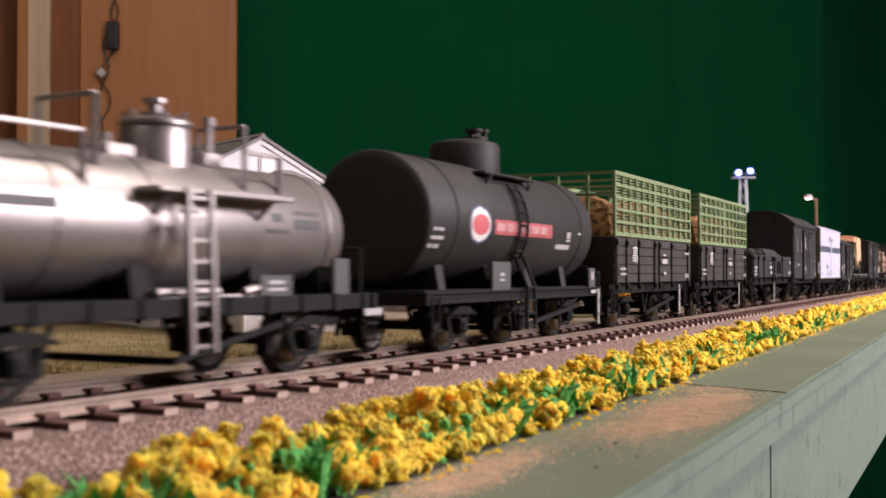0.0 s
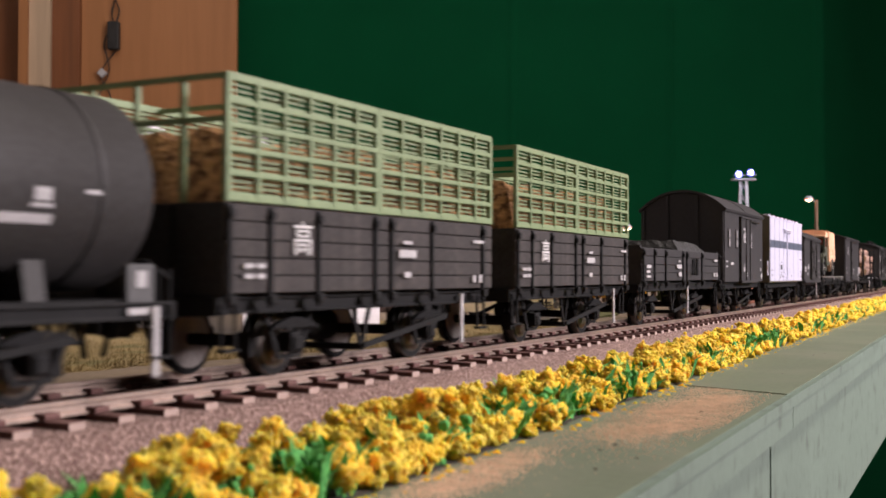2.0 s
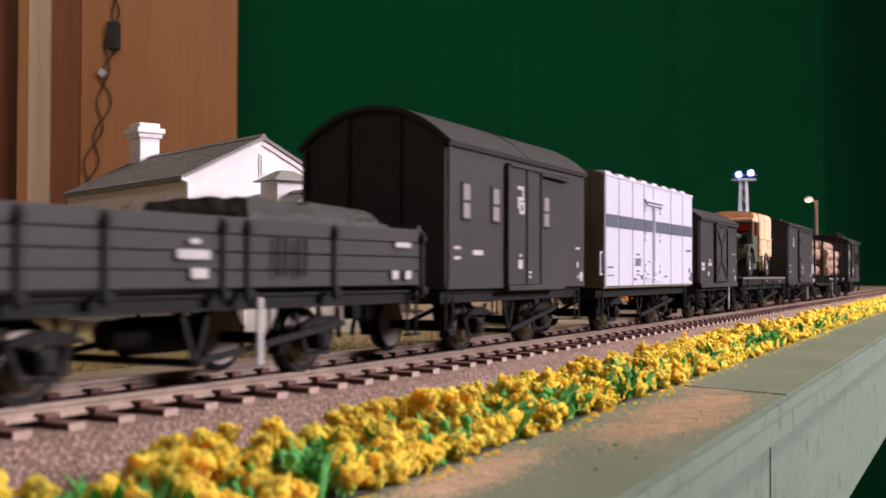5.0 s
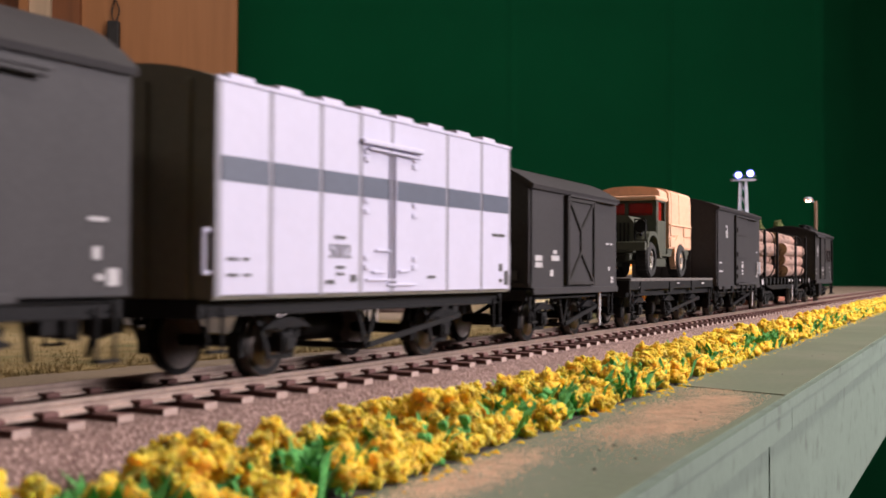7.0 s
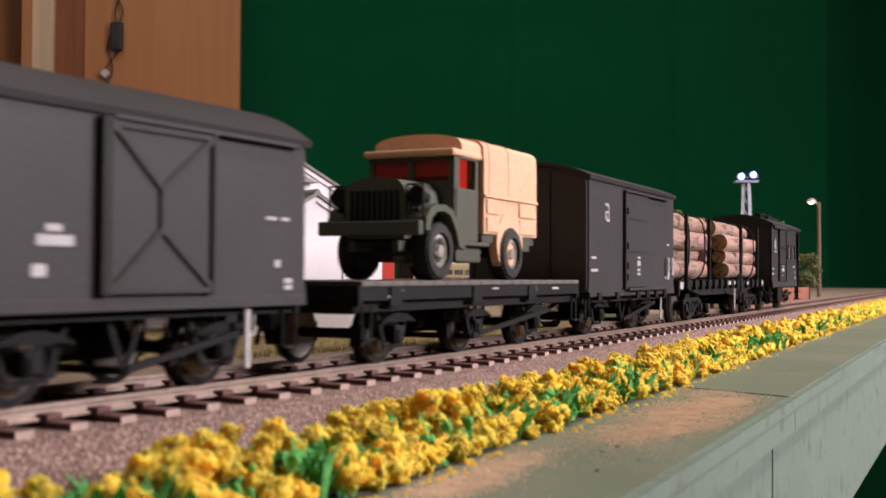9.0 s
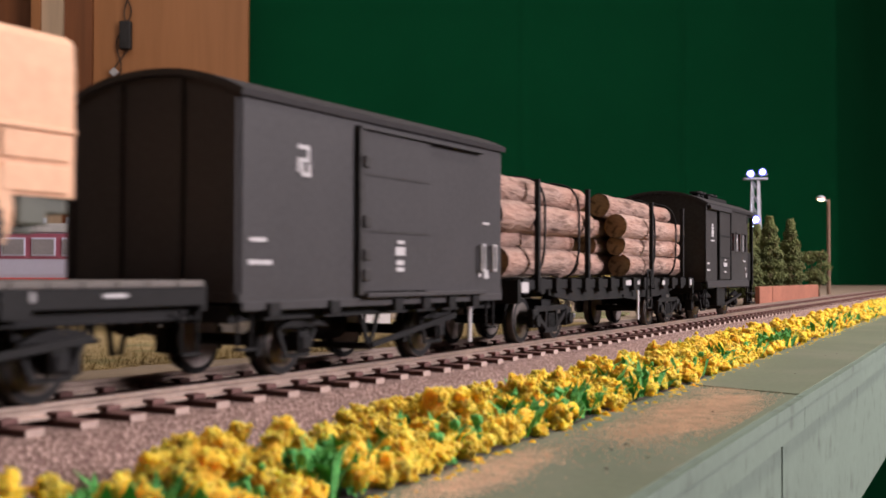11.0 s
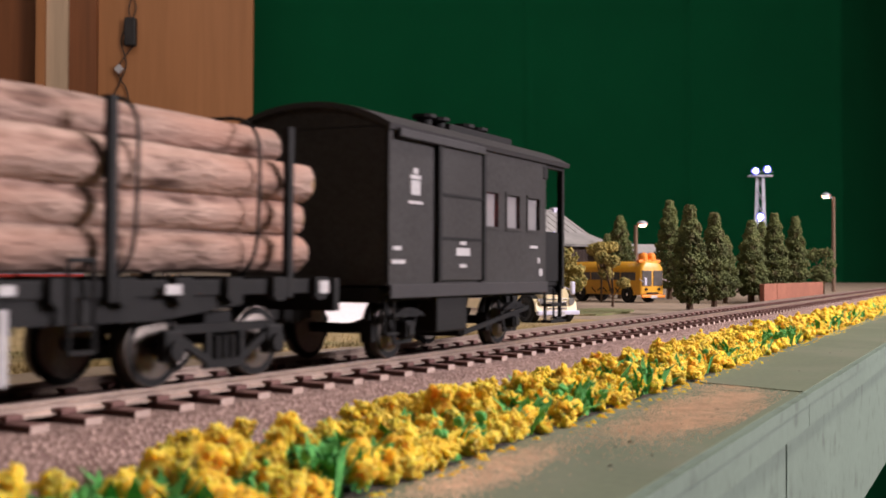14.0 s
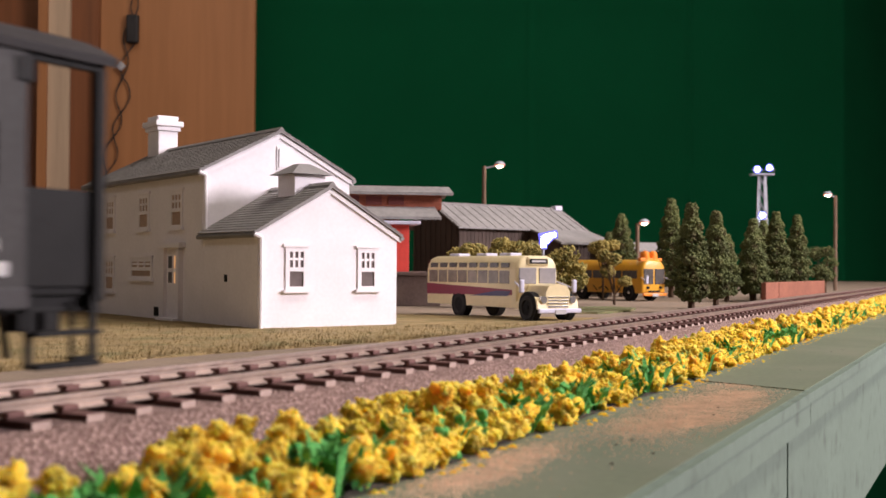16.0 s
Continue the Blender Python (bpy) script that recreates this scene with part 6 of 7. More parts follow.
def slates(parent, p0, p1, p2, rows, cols, t=0.25):
    """A pitched roof of slate courses: p0-p1 the eave, p2 above p0 at the ridge."""
    p0, p1, p2 = Vector(p0), Vector(p1), Vector(p2)
    e, u = p1 - p0, p2 - p0
    nrm = e.cross(u).normalized()
    if nrm.z < 0:
        nrm = -nrm
    for j in range(rows):
        bm = NB()
        a = p0 + u * (j / rows) + nrm * 0.55
        b = p0 + u * min(1.0, (j + 1.25) / rows) + nrm * 0.25
        for i in range(cols):
            o = (i + (0.5 if j % 2 else 0)) / cols
            q0, q1 = max(0, o + 0.0015), min(1, o + 1 / cols - 0.0015)
            if j % 2 and i == 0:
                q0 = 0.0
            if q1 <= q0:
                continue
            vs = [a + e * q0, a + e * q1, b + e * q1, b + e * q0]
            lo = [bm.verts.new(v - nrm * t) for v in vs]
            hi = [bm.verts.new(v + nrm * 0.012 * ((i * 7 + j * 3) % 5)) for v in vs]
            bm.faces.new(hi)
            for k in range(4):
                bm.faces.new((lo[k], lo[(k + 1) % 4], hi[(k + 1) % 4], hi[k]))
        bmesh.ops.recalc_face_normals(bm, faces=bm.faces[:])
        part("slate_course", bm, ROOFSLATE, parent)


def gable_block(ob, x0, x1, y0, y1, ze, zp, material, name="wall"):
    """A block whose gable faces -y; ridge runs along y."""
    xm = (x0 + x1) / 2
    return part(name, prism(NB(), [(x0, 0), (x1, 0), (x1, ze), (xm, zp), (x0, ze)], y0, y1, "y"), material, ob)


def build_house():
    ob = empty("house", "white rendered model house with grey slate roofs", "house", at=mm(292, 115, GROUNDZ, 0, 0, -23))
    W, L1, L2, W2 = 55.5, 42, 160, 62
    ext = gable_block(ob, 0, W, 0, L1, 32, 47.5, HOUSEWHITE)
    main = gable_block(ob, 0, W2, L1, L2, 55, 70.5, HOUSEWHITE)
    for blk, x0, x1, y0, y1, ze, zp in ((ext, 0, W, 0, L1, 32, 47.5), (main, 0, W2, L1, L2, 55, 70.5)):
        xm = (x0 + x1) / 2
        sl = (zp - ze) / (xm - x0)
        roof = part("roof", prism(NB(), [(x0 - 1.7, ze - 1.7 * sl), (xm, zp), (x1 + 1.7, ze - 1.7 * sl), (x1 + 1.7, ze - 1.7 * sl + 1), (xm, zp + 1.2), (x0 - 1.7, ze - 1.7 * sl + 1)], y0 - 1.2, y1 + (2.2 if y1 > 100 else 0), "y"), ROOFSLATE, ob, "grey slate roof")
        rows = 17
        slates(roof, (x0 - 1.9, y0 - 1.4, ze - 1.9 * sl + 0.6), (x0 - 1.9, y1, ze - 1.9 * sl + 0.6), (xm, y0 - 1.4, zp + 0.8), rows, int((y1 - y0) / 3.2))
        slates(roof, (x1 + 1.9, y0 - 1.4, ze - 1.9 * sl + 0.6), (x1 + 1.9, y1, ze - 1.9 * sl + 0.6), (xm, y0 - 1.4, zp + 0.8), rows, int((y1 - y0) / 3.2))
        part("ridge", prism(NB(), [(xm - 1.4, zp + 0.9), (xm, zp + 2.2), (xm + 1.4, zp + 0.9)], y0 - 1.4, y1, "y"), ROOFSLATE, roof)
        for s, xe in ((-1, x0 - 1.7), (1, x1 + 1.7)):
            bm = NB()
            bar(bm, (xe, y0 - 0.35, ze - 1.7 * sl - 1.2), (xm, y0 - 0.35, zp - 1.2), 1.6, 0.5)
            part("bargeboard", bm, HOUSEWHITE, roof)
            bm = NB()
            rod(bm, (xe, y0 - 1, ze - 1.7 * sl - 0.3), (xe, y1, ze - 1.7 * sl - 0.3), 0.9, 8)
            part("gutter", bm, mat("grey_gutter", (0.2, 0.19, 0.19), 0.6), roof)
        bm = NB()
        rod(bm, (x0 + 0.6, y0 - 1, 0), (x0 + 0.6, y0 - 1, ze - 2), 0.8, 8)
        rod(bm, (x0 + 0.6, y0 - 1, ze - 2), (x0 - 2, y0 - 1, ze - 1), 0.8, 8)
        part("downpipe", bm, HOUSEWHITE, ob)
    for x in (14.4, 43.0):
        window_part(ob, x, 12.5, 27, 0, 8.4)
    bm = NB()
    box(bm, 29.6, L1 - 0.35, 56.6, 36.4, L1 + 0.2, 65.4, 0.1)
    box(bm, 30.4, L1 - 0.7, 57.4, 35.6, L1 - 0.3, 64.6, 0.15)
    part("shutter", bm, HOUSEWHITE, main)
    # the long side, facing -x: built facing -y and turned
    turn = Matrix.Rotation(radians(-90), 4, "Z")
    for d, z0, z1, w in ((64, 34.5, 48.5, 11), (95, 34.5, 48.5, 11), (131, 34.5, 48.5, 11), (131, 9.5, 23.5, 11), (97, 15, 23.5, 22)):
        window_part(ob, -d, z0, z1, 0, w, turn)
    bm = NB()
    d = 66
    box(bm, -d - 8, -1.9, 0, -d - 5.4, 0.2, 27)
    box(bm, -d + 5.4, -1.9, 0, -d + 8, 0.2, 27)
    box(bm, -d - 10, -2.8, 27, -d + 10, 0.2, 29, 0.2)
    dr = part("door_frame", bm, HOUSEWHITE, ob, at=turn)
    part("door", box(NB(), -d - 5.4, -0.5, 0.5, -d + 5.4, 0.1, 27), HOUSEWHITE, dr)
    part("step", box(NB(), -d - 8, -4, -1.2, -d + 8, 0.2, 0.9, 0.2), HOUSEWHITE, dr)
    for x, z0, z1 in ((-d + 1.2, 14, 18), (-d + 1.2, 19.5, 24)):
        part("pane", box(NB(), x, -0.62, z0, x + 3.2, -0.52, z1), GLOWWIN, dr)
        part("pane", box(NB(), x - 5.2, -0.62, z0, x - 2.0, -0.52, z1), DARKGLASS, dr)
    part("air_brick", box(NB(), -84, -0.3, 1, -80, 0.1, 4.5), FRAME, ob, at=turn)
    part("air_brick", box(NB(), -24, -0.3, 15, -22, 0.1, 17.5), FRAME, ob, at=turn)
    # chimneys
    bm = NB()
    box(bm, 26.4, 144, 64, 35.6, 156, 80.6, 0.3)
    box(bm, 25.4, 143, 80.6, 36.6, 157, 82.6, 0.3)
    box(bm, 24.4, 142, 82.6, 37.6, 158, 85, 0.4)
    box(bm, 26, 144, 85, 36, 156, 87.4, 0.6)
    part("chimney", bm, HOUSEWHITE, ob, "white chimney stack")
    bm = NB()
    box(bm, 21.5, 14, 38, 34, 26, 53, 0.2)
    c = part("chimney", bm, HOUSEWHITE, ob)
    bm = NB()
    base = [(19.2, 11.6), (36.4, 11.6), (36.4, 28.4), (19.2, 28.4)]
    lo = [bm.verts.new((x, y, 53)) for x, y in base]
    hi = [bm.verts.new((27.8 + (x - 27.8) * 0.25, 20 + (y - 20) * 0.25, 57)) for x, y in base]
    bm.faces.new(lo[::-1])
    bm.faces.new(hi)
    for k in range(4):
        bm.faces.new((lo[k], lo[(k + 1) % 4], hi[(k + 1) % 4], hi[k]))
    part("chimney_cap", bm, ROOFSLATE, c, "slate-grey chimney cap")


def build_bus(px, py, rz, cream):
    """Front bumper at x = 0, body back along +x, near side at -y... standing on z = 0."""
    paint = CREAM if cream else ORANGE
    ob = empty("bus", "cream bonneted toy bus with maroon and navy band" if cream else "orange-yellow toy bus with purple decals and ear-shaped roof ornament", "bus", at=mm(px, py, GROUNDZ, 0, 0, rz))
    L, hw, zr = (86, 10.2, 25.5) if cream else (84, 10.2, 26.5)
    x0 = 15 if cream else 1
    prof = [(-hw, 4.6), (hw, 4.6), (hw, 19), (hw - 0.6, 22), (hw - 2.2, 24.4), (hw - 5, zr), (-hw + 5, zr), (-hw + 2.2, 24.4), (-hw + 0.6, 22), (-hw, 19)]
    bm = prism(NB(), prof, x0, L)
    es = [e for e in bm.edges if abs(e.verts[0].co.x - e.verts[1].co.x) < 1e-6]
    bmesh.ops.bevel(bm, geom=es, offset=1.6, segments=3, affect="EDGES", profile=0.5)
    body = part("body", bm, paint, ob, smooth=True)
    if cream:
        bn = part("bonnet", prism(NB(), [(-5.6, 4), (5.6, 4), (5.8, 11), (4.4, 13.6), (0, 14.4), (-4.4, 13.6), (-5.8, 11)], 1.2, 16), CREAM, ob, smooth=True)
        for s in (-1, 1):
            part("mudguard", prism(NB(), [(1, 4.4), (1.6, 8), (4.4, 9.8), (12, 9.8), (16.4, 6), (16.4, 4), (13.5, 4), (11.4, 8), (5.4, 8), (3.4, 4.4)], s * 4.8, s * 9.8, "y"), CREAM, bn)
            bm = NB()
            rod(bm, (0.8, s * 7.0, 8.2), (2.6, s * 7.0, 8.2), 1.5, 14)
            part("headlight", bm, CHROME, bn)
        bm = NB()
        for z in (5.6, 6.8, 8.0, 9.2):
            box(bm, 0.8, -5, z - 0.3, 1.5, 5, z + 0.3, 0.1)
        part("grille", bm, CHROME, bn)
    bm = NB()
    box(bm, -0.6, -hw, 3.0, 0.8, hw, 4.8, 0.4)
    part("bumper", bm, WHITE if cream else ORANGE2, ob)
    part("number_plate", box(NB(), -0.8, -2.6, 2.6, -0.6, 2.6, 4.4), LETTER, ob)
    for x in ((8, 58) if cream else (14, 62)):
        for y in (-8.6, 8.6):
            road_wheel(ob, x, y * 1.1, 5.0, 2.6, CHROME if not cream else FRAME, 0)
            q = 1 if y > 0 else -1
            # dark disc on the solid side stands in for the shaded wheel well
            part("wheel_arch", rod(NB(), (x, q * 7, 5.4), (x, q * ((hw if x > 10 else 9.8) + 0.08), 5.4), 5.9, 22), FRAME, ob)
    for s in (-1, 1):
        y = s * hw
        bm = NB()
        if cream:
            pts = [(x0 + 3, 9.6), (L - 1, 8.8), (L - 1, 13.6), (x0 + 3, 11.8)]
            prism(bm, pts, y - s * 0.05, y + s * 0.12, "y")
            part("maroon_band", bm, MAROON, body)
            bm = NB()
            prism(bm, [(x0 + 6, 9.2), (x0 + 34, 8.8), (x0 + 14, 11.2), (x0 + 4, 11.2)], y + s * 0.1, y + s * 0.2, "y")
            part("navy_band", bm, NAVY, body)
        else:
            prism(bm, [(58, 8), (82, 6), (82, 17), (66, 20), (60, 14)], y - s * 0.05, y + s * 0.12, "y")
            part("purple_decal", bm, PURPLE, body)
            bm = NB()
            for k in range(5):
                xx = 22 + k * 6
                bar(bm, (xx, y + s * 0.1, 6 + (k % 2) * 3), (xx + 4, y + s * 0.1, 9 - (k % 2) * 2), 0.8, 0.2)
            part("scribble_decal", bm, FRAME, body)
        n = 8 if cream else 5
        for k in range(n):
            a = x0 + 5 + (L - x0 - 7) * k / n
            b = a + (L - x0 - 7) / n - 1.0
            w = part("window", box(NB(), a, y - s * 0.2, 14.2, b, y + s * 0.18, 19.4, 0.1), BUSPANE if cream else DARKGLASS, body)
            if cream:
                part("upper_pane", box(NB(), a + 0.6, y - s * 0.7, 20.6, b - 0.6, y - s * 0.12, 22.6, 0.1), DARKGLASS, w)
    for s in (-1, 1):
        bm = NB()
        box(bm, x0 - 0.35, s * 0.7, 14.2 if cream else 10.5, x0 + 0.4, s * (hw - 1.2), 20.6, 0.3)
        part("windscreen", bm, PANE if cream else DARKGLASS, body)
        bm = NB()
        rod(bm, (x0 + 1, s * hw, 15), (x0 - 7, s * (hw + 2.6), 12.4), 0.35, 6)
        box(bm, x0 - 8, s * (hw + 1.6), 10.8, x0 - 6.6, s * (hw + 3.6), 16, 0.5)
        part("wing_mirror", bm, WHITE, ob)
    if cream:
        bm = NB()
        box(bm, x0 - 0.8, -5.2, 21.4, x0 + 3, 5.2, 25, 0.7)
        sb = part("sign_box", bm, CREAM, body)
        part("sign_face", box(NB(), x0 - 0.95, -4.4, 22.2, x0 - 0.78, 4.4, 24.2), FRAME, sb)
        part("sign_lettering", box(NB(), x0 - 1.05, -3.4, 22.8, x0 - 0.94, 3.4, 23.6), LETTER, sb)
        for x in (34, 52, 74):
            part("roof_ventilator", box(NB(), x - 4, -3, zr - 0.4, x + 4, 3, zr + 1.2, 0.5), WHITE, body)
        bm = NB()
        for k in range(6):
            box(bm, 40 + 5 * k, -6.6, zr - 0.9, 43 + 5 * k, -6.4, zr + 0.1)
        part("roof_lettering", bm, FRAME, body)
    else:
        for y in (-3.4, 3.4):
            bm = NB()
            lathe(bm, [(0, 6), (2.2, 5.4), (3.0, 3.6), (3.2, 0), (0, -0.6)], Matrix.Translation((6, y, zr)), 18)
            part("roof_ear", bm, ORANGE2, body, "orange ear-shaped roof ornament")
        part("roof_bar", box(NB(), 3.5, -9.4, zr - 0.8, 6, 9.4, zr + 1.2, 0.4), ORANGE2, body)
        bm = NB()
        for y in (-5.5, 5.5):
            rod(bm, (0.2, y, 8.4), (1.2, y, 8.4), 1.0, 12)
        box(bm, 0.5, -5, 5.4, 1.2, 5, 6.4, 0.2)
        part("front_marking", bm, FRAME, body)
    return ob


def planks(ob, x0, x1, z0, z1, y, n, material, along_="x"):
    """Upright planks on a wall that faces -y."""
    w = (x1 - x0) / n
    me = None
    for k in range(n):
        if me is None:
            p = part("plank", box(NB(), 0.12, -0.35, 0, w - 0.12, 0.2, z1 - z0, 0.08), material, ob)
            me = p.data
        else:
            p = new("plank", me)
            p.parent = ob
        p.matrix_basis = mm(x0 + k * w, y, z0)


def build_shed():
    # long side faces the camera's right; local x runs along the ridge, -y faces the viewer
    a = spot(-1, 850)
    ob = empty("goods_shed", "dark planked goods shed with weathered grey roof", "shed", at=mm(a.x, a.y, GROUNDZ, 0, 0, -22))
    L, Wd, ze, zp = 127, 57, 53, 69
    wall = part("wall", prism(NB(), [(0, 0), (Wd, 0), (Wd, ze), (Wd / 2, zp), (0, ze)], 0, L), BROWNPLANK, ob)
    planks(wall, 0, L, 0, ze - 1, -0.2, 34, BROWNPLANK)
    roof = part("roof", prism(NB(), [(-6, ze - 3), (Wd / 2, zp), (Wd + 6, ze - 3), (Wd + 6, ze - 1.8), (Wd / 2, zp + 1.4), (-6, ze - 1.8)], -5, L + 6), GREYROOF, ob, "weathered grey roof")
    bm = NB()
    for k in range(16):
        x = -3 + k * (L + 5) / 15
        bar(bm, (x, -6, ze - 1.6), (x, Wd / 2, zp + 1.6), 0.5, 0.7)
    part("roof_batten", bm, GREYROOF, roof)
    bm = NB()
    box(bm, -6, Wd / 2 - 1.2, zp + 0.8, L + 7, Wd / 2 + 1.2, zp + 2.2, 0.3)
    part("ridge", bm, GREYROOF, roof)
    bm = NB()
    box(bm, L - 2, Wd / 2 - 3, zp, L + 6, Wd / 2 + 3, zp + 4, 0.6)
    part("roof_vent", bm, WHITE, roof)
    # lower wing in front of the far half
    wing = part("wing_wall", prism(NB(), [(-34, 0), (0, 0), (0, ze), (-34, 41)], 72, L), BROWNPLANK, ob)
    planks(wing, 72, L, 0, 40, -34.2, 15, BROWNPLANK)
    part("wing_roof", prism(NB(), [(-40, 39), (2, ze - 0.6), (2, ze + 0.8), (-40, 40.5)], 68, L + 5), GREYROOF, ob, "weathered grey lean-to roof")
    # timbers on the gable end
    for k in range(9):
        y = 3 + k * (Wd - 6) / 8
        h = ze + (zp - ze) * (1 - abs(y - Wd / 2) / (Wd / 2))
        part("gable_batten", box(NB(), -0.8, y - 0.5, 0, 0, y + 0.5, h - 0.6), BROWNPLANK, wall)
    for z in (14, 30):
        part("gable_rail", box(NB(), -1.0, 0, z - 0.6, 0, Wd, z + 0.6), BROWNPLANK, wall)
    part("door", box(NB(), -1.2, 20, 0, -0.2, 36, 26, 0.2), DOORDARK, wall)


GREYROOF = streaked(mat("weathered_roof", (0.25, 0.235, 0.23), 0.8, scale=400, vary=0.3, bump=0.3), 1, 0.3)
ROSE = mat("rose_red_band", (0.36, 0.10, 0.15), 0.5, scale=600, vary=0.12, bump=0)
DOORDARK = mat("dark_red_door", (0.16, 0.035, 0.03), 0.7, scale=600, vary=0.2)


def build_station():
    a = spot(-72, 620)
    ob = empty("station_building", "red and brown station building with two-tier pale roof", "station building", at=mm(a.x, a.y, GROUNDZ, 0, 0, -52))
    part("platform", box(NB(), -60, -14, -0.5, 60, 60, 16, 0.4), STONEGREY, ob, "dark stone platform")
    part("platform_coping", box(NB(), -61, -15, 16, 61, 60, 18, 0.3), STONEGREY, ob)
    w = part("wall", box(NB(), -60, 10, 18, 40, 54, 50, 0.2), BRICKRED, ob)
    part("porch_wall", box(NB(), 18, -2, 18, 44, 12, 44, 0.2), DOORRED, ob, "bright red porch wall")
    pw = part("window", box(NB(), 25, -2.5, 27, 33, -1.8, 39, 0.2), WHITE, ob)
    part("pane", box(NB(), 26, -2.7, 28, 32, -2.4, 38), DARKGLASS, pw)
    part("porch_roof", box(NB(), 14, -6, 44, 50, 14, 46, 0.4), WHITE, ob, "pale porch roof edge")
    part("lower_roof", prism(NB(), [(-2, 47), (30, 55), (30, 56.5), (-2, 48.5)], -66, 62), GREYROOF, ob, "pale grey lower roof")
    part("clerestory", box(NB(), -62, 26, 54, 66, 50, 63, 0.2), BRICKRED, ob)
    part("upper_roof", prism(NB(), [(20, 62), (38, 66.5), (56, 62), (56, 63.6), (38, 68.2), (20, 63.6)], -66, 72), GREYROOF, ob, "pale grey upper roof")
    bm = NB()
    for k in range(8):
        box(bm, -56 + 13 * k, 25.4, 56.5, -47 + 13 * k, 26, 61.5)
    part("clerestory_panel", bm, DOORDARK, ob)


def build_coach():
    a = spot(-262, 640)
    ob = empty("railcar", "white and red model railcar standing behind the house", "railcar", at=mm(a.x, a.y, GROUNDZ + 3, 0, 0, -58))
    b = part("body", prism(NB(), [(-14, 8), (14, 8), (15, 16), (15, 36), (14.2, 40), (-14.2, 40), (-15, 36), (-15, 16)], -60, 60), WHITE, ob)
    part("roof", prism(NB(), [(-15.4, 39.6), (15.4, 39.6), (12, 43), (6, 44.8), (-6, 44.8), (-12, 43)], -61, 61), GREYROOF, ob, "grey curved roof", smooth=True)
    part("red_skirt", box(NB(), -60.3, -15.3, 9, 60.3, 15.3, 14, 0.4), DOORRED, b, "red lower band")
    part("window_band", box(NB(), -60.2, -15.25, 24.5, 60.2, 15.25, 38.6, 0.3), ROSE, b, "rose-red band round the windows")
    for k in range(7):
        w = part("window", box(NB(), -57 + 16.6 * k, -15.6, 26, -43.5 + 16.6 * k, -15.0, 36.4, 0.3), WHITE, b)
        part("pane", box(NB(), -56 + 16.6 * k, -15.8, 27, -44.5 + 16.6 * k, -15.5, 35.4), PANE, w)
    for x in (-38, -8, 22, 48):
        part("roof_unit", box(NB(), x - 6, -6, 43.6, x + 6, 6, 48.4, 0.6), GALV, ob)
    lamp = part("roof_lamp", rod(NB(), (22, -2, 48), (22, -2, 51), 1.6, 10), GALV, ob)
    part("lens", lathe(NB(), [(0, 54.2), (1.8, 53.6), (2.6, 52.2), (1.8, 51)], Matrix.Translation((22, -2, 0)), 14), GLOWWARM, lamp, "glowing lens", smooth=True)
    part("lens_halo", lathe(NB(), [(2.6, 51.4), (3.1, 51.8), (3.1, 52.6), (2.6, 53)], Matrix.Translation((22, -2, 0)), 14), HALORED, lamp)
    part("underframe", box(NB(), -56, -12, -3, 56, 12, 8.4, 0.4), FRAME, ob)


def clumps(bm, pts, size, rnd):
    """Many small angular leaf clumps."""
    for p in pts:
        s = size * rnd.uniform(0.6, 1.4)
        q = Euler((rnd.uniform(0, 6), rnd.uniform(0, 6), rnd.uniform(0, 6))).to_matrix()
        vs = [bm.verts.new(Vector(p) + q @ Vector(v) * s * rnd.uniform(0.7, 1.2)) for v in ((1, 0, 0), (-1, 0, 0), (0, 1, 0), (0, -1, 0), (0, 0, 0.8), (0, 0, -0.8))]
        for a, b, c in ((0, 2, 4), (2, 1, 4), (1, 3, 4), (3, 0, 4), (2, 0, 5), (1, 2, 5), (3, 1, 5), (0, 3, 5)):
            bm.faces.new((vs[a], vs[b], vs[c]))
    return bm


def conifer(x, y, h, r, seed):
    rnd = random.Random(seed)
    ob = empty("conifer", "dark green bottle-brush model conifer", "tree", "conifers beside the track", at=mm(x, y, GROUNDZ - 0.6))
    bm = NB()
    rod(bm, (0, 0, 0), (0.4, 0.2, h * 0.92), r * 0.16, 8, 0.3)
    for k in range(22):
        z = h * (0.12 + 0.8 * k / 22)
        a = k * 2.4
        q = r * (1 - z / h) * 0.9
        rod(bm, (0, 0, z), (q * math.cos(a), q * math.sin(a), z + 1.5), 0.4, 5, 0.15)
    part("trunk", bm, TRUNK, ob)
    pts = []
    lean = rnd.uniform(-0.02, 0.02)
    for _ in range(int(2200 + 26 * h)):
        t = rnd.random() ** 1.1
        z = h * (0.13 + 0.87 * t)
        env = r * min(1.0, 0.45 + 2.6 * t) * (1 - 0.86 * t ** 1.7) * (0.9 + 0.13 * math.sin(z * 0.8 + seed))
        a = rnd.uniform(0, math.tau)
        env *= 1 + 0.22 * noise.noise(Vector((math.cos(a) * 1.6, math.sin(a) * 1.6, z * 0.12 + seed)))
        q = env * math.sqrt(rnd.uniform(0.25, 1.0)) + 0.3
        pts.append((q * math.cos(a) + lean * z, q * math.sin(a), z - 0.25 * q))
    part("crown", clumps(NB(), pts, 0.95, rnd), CONIFER, ob)


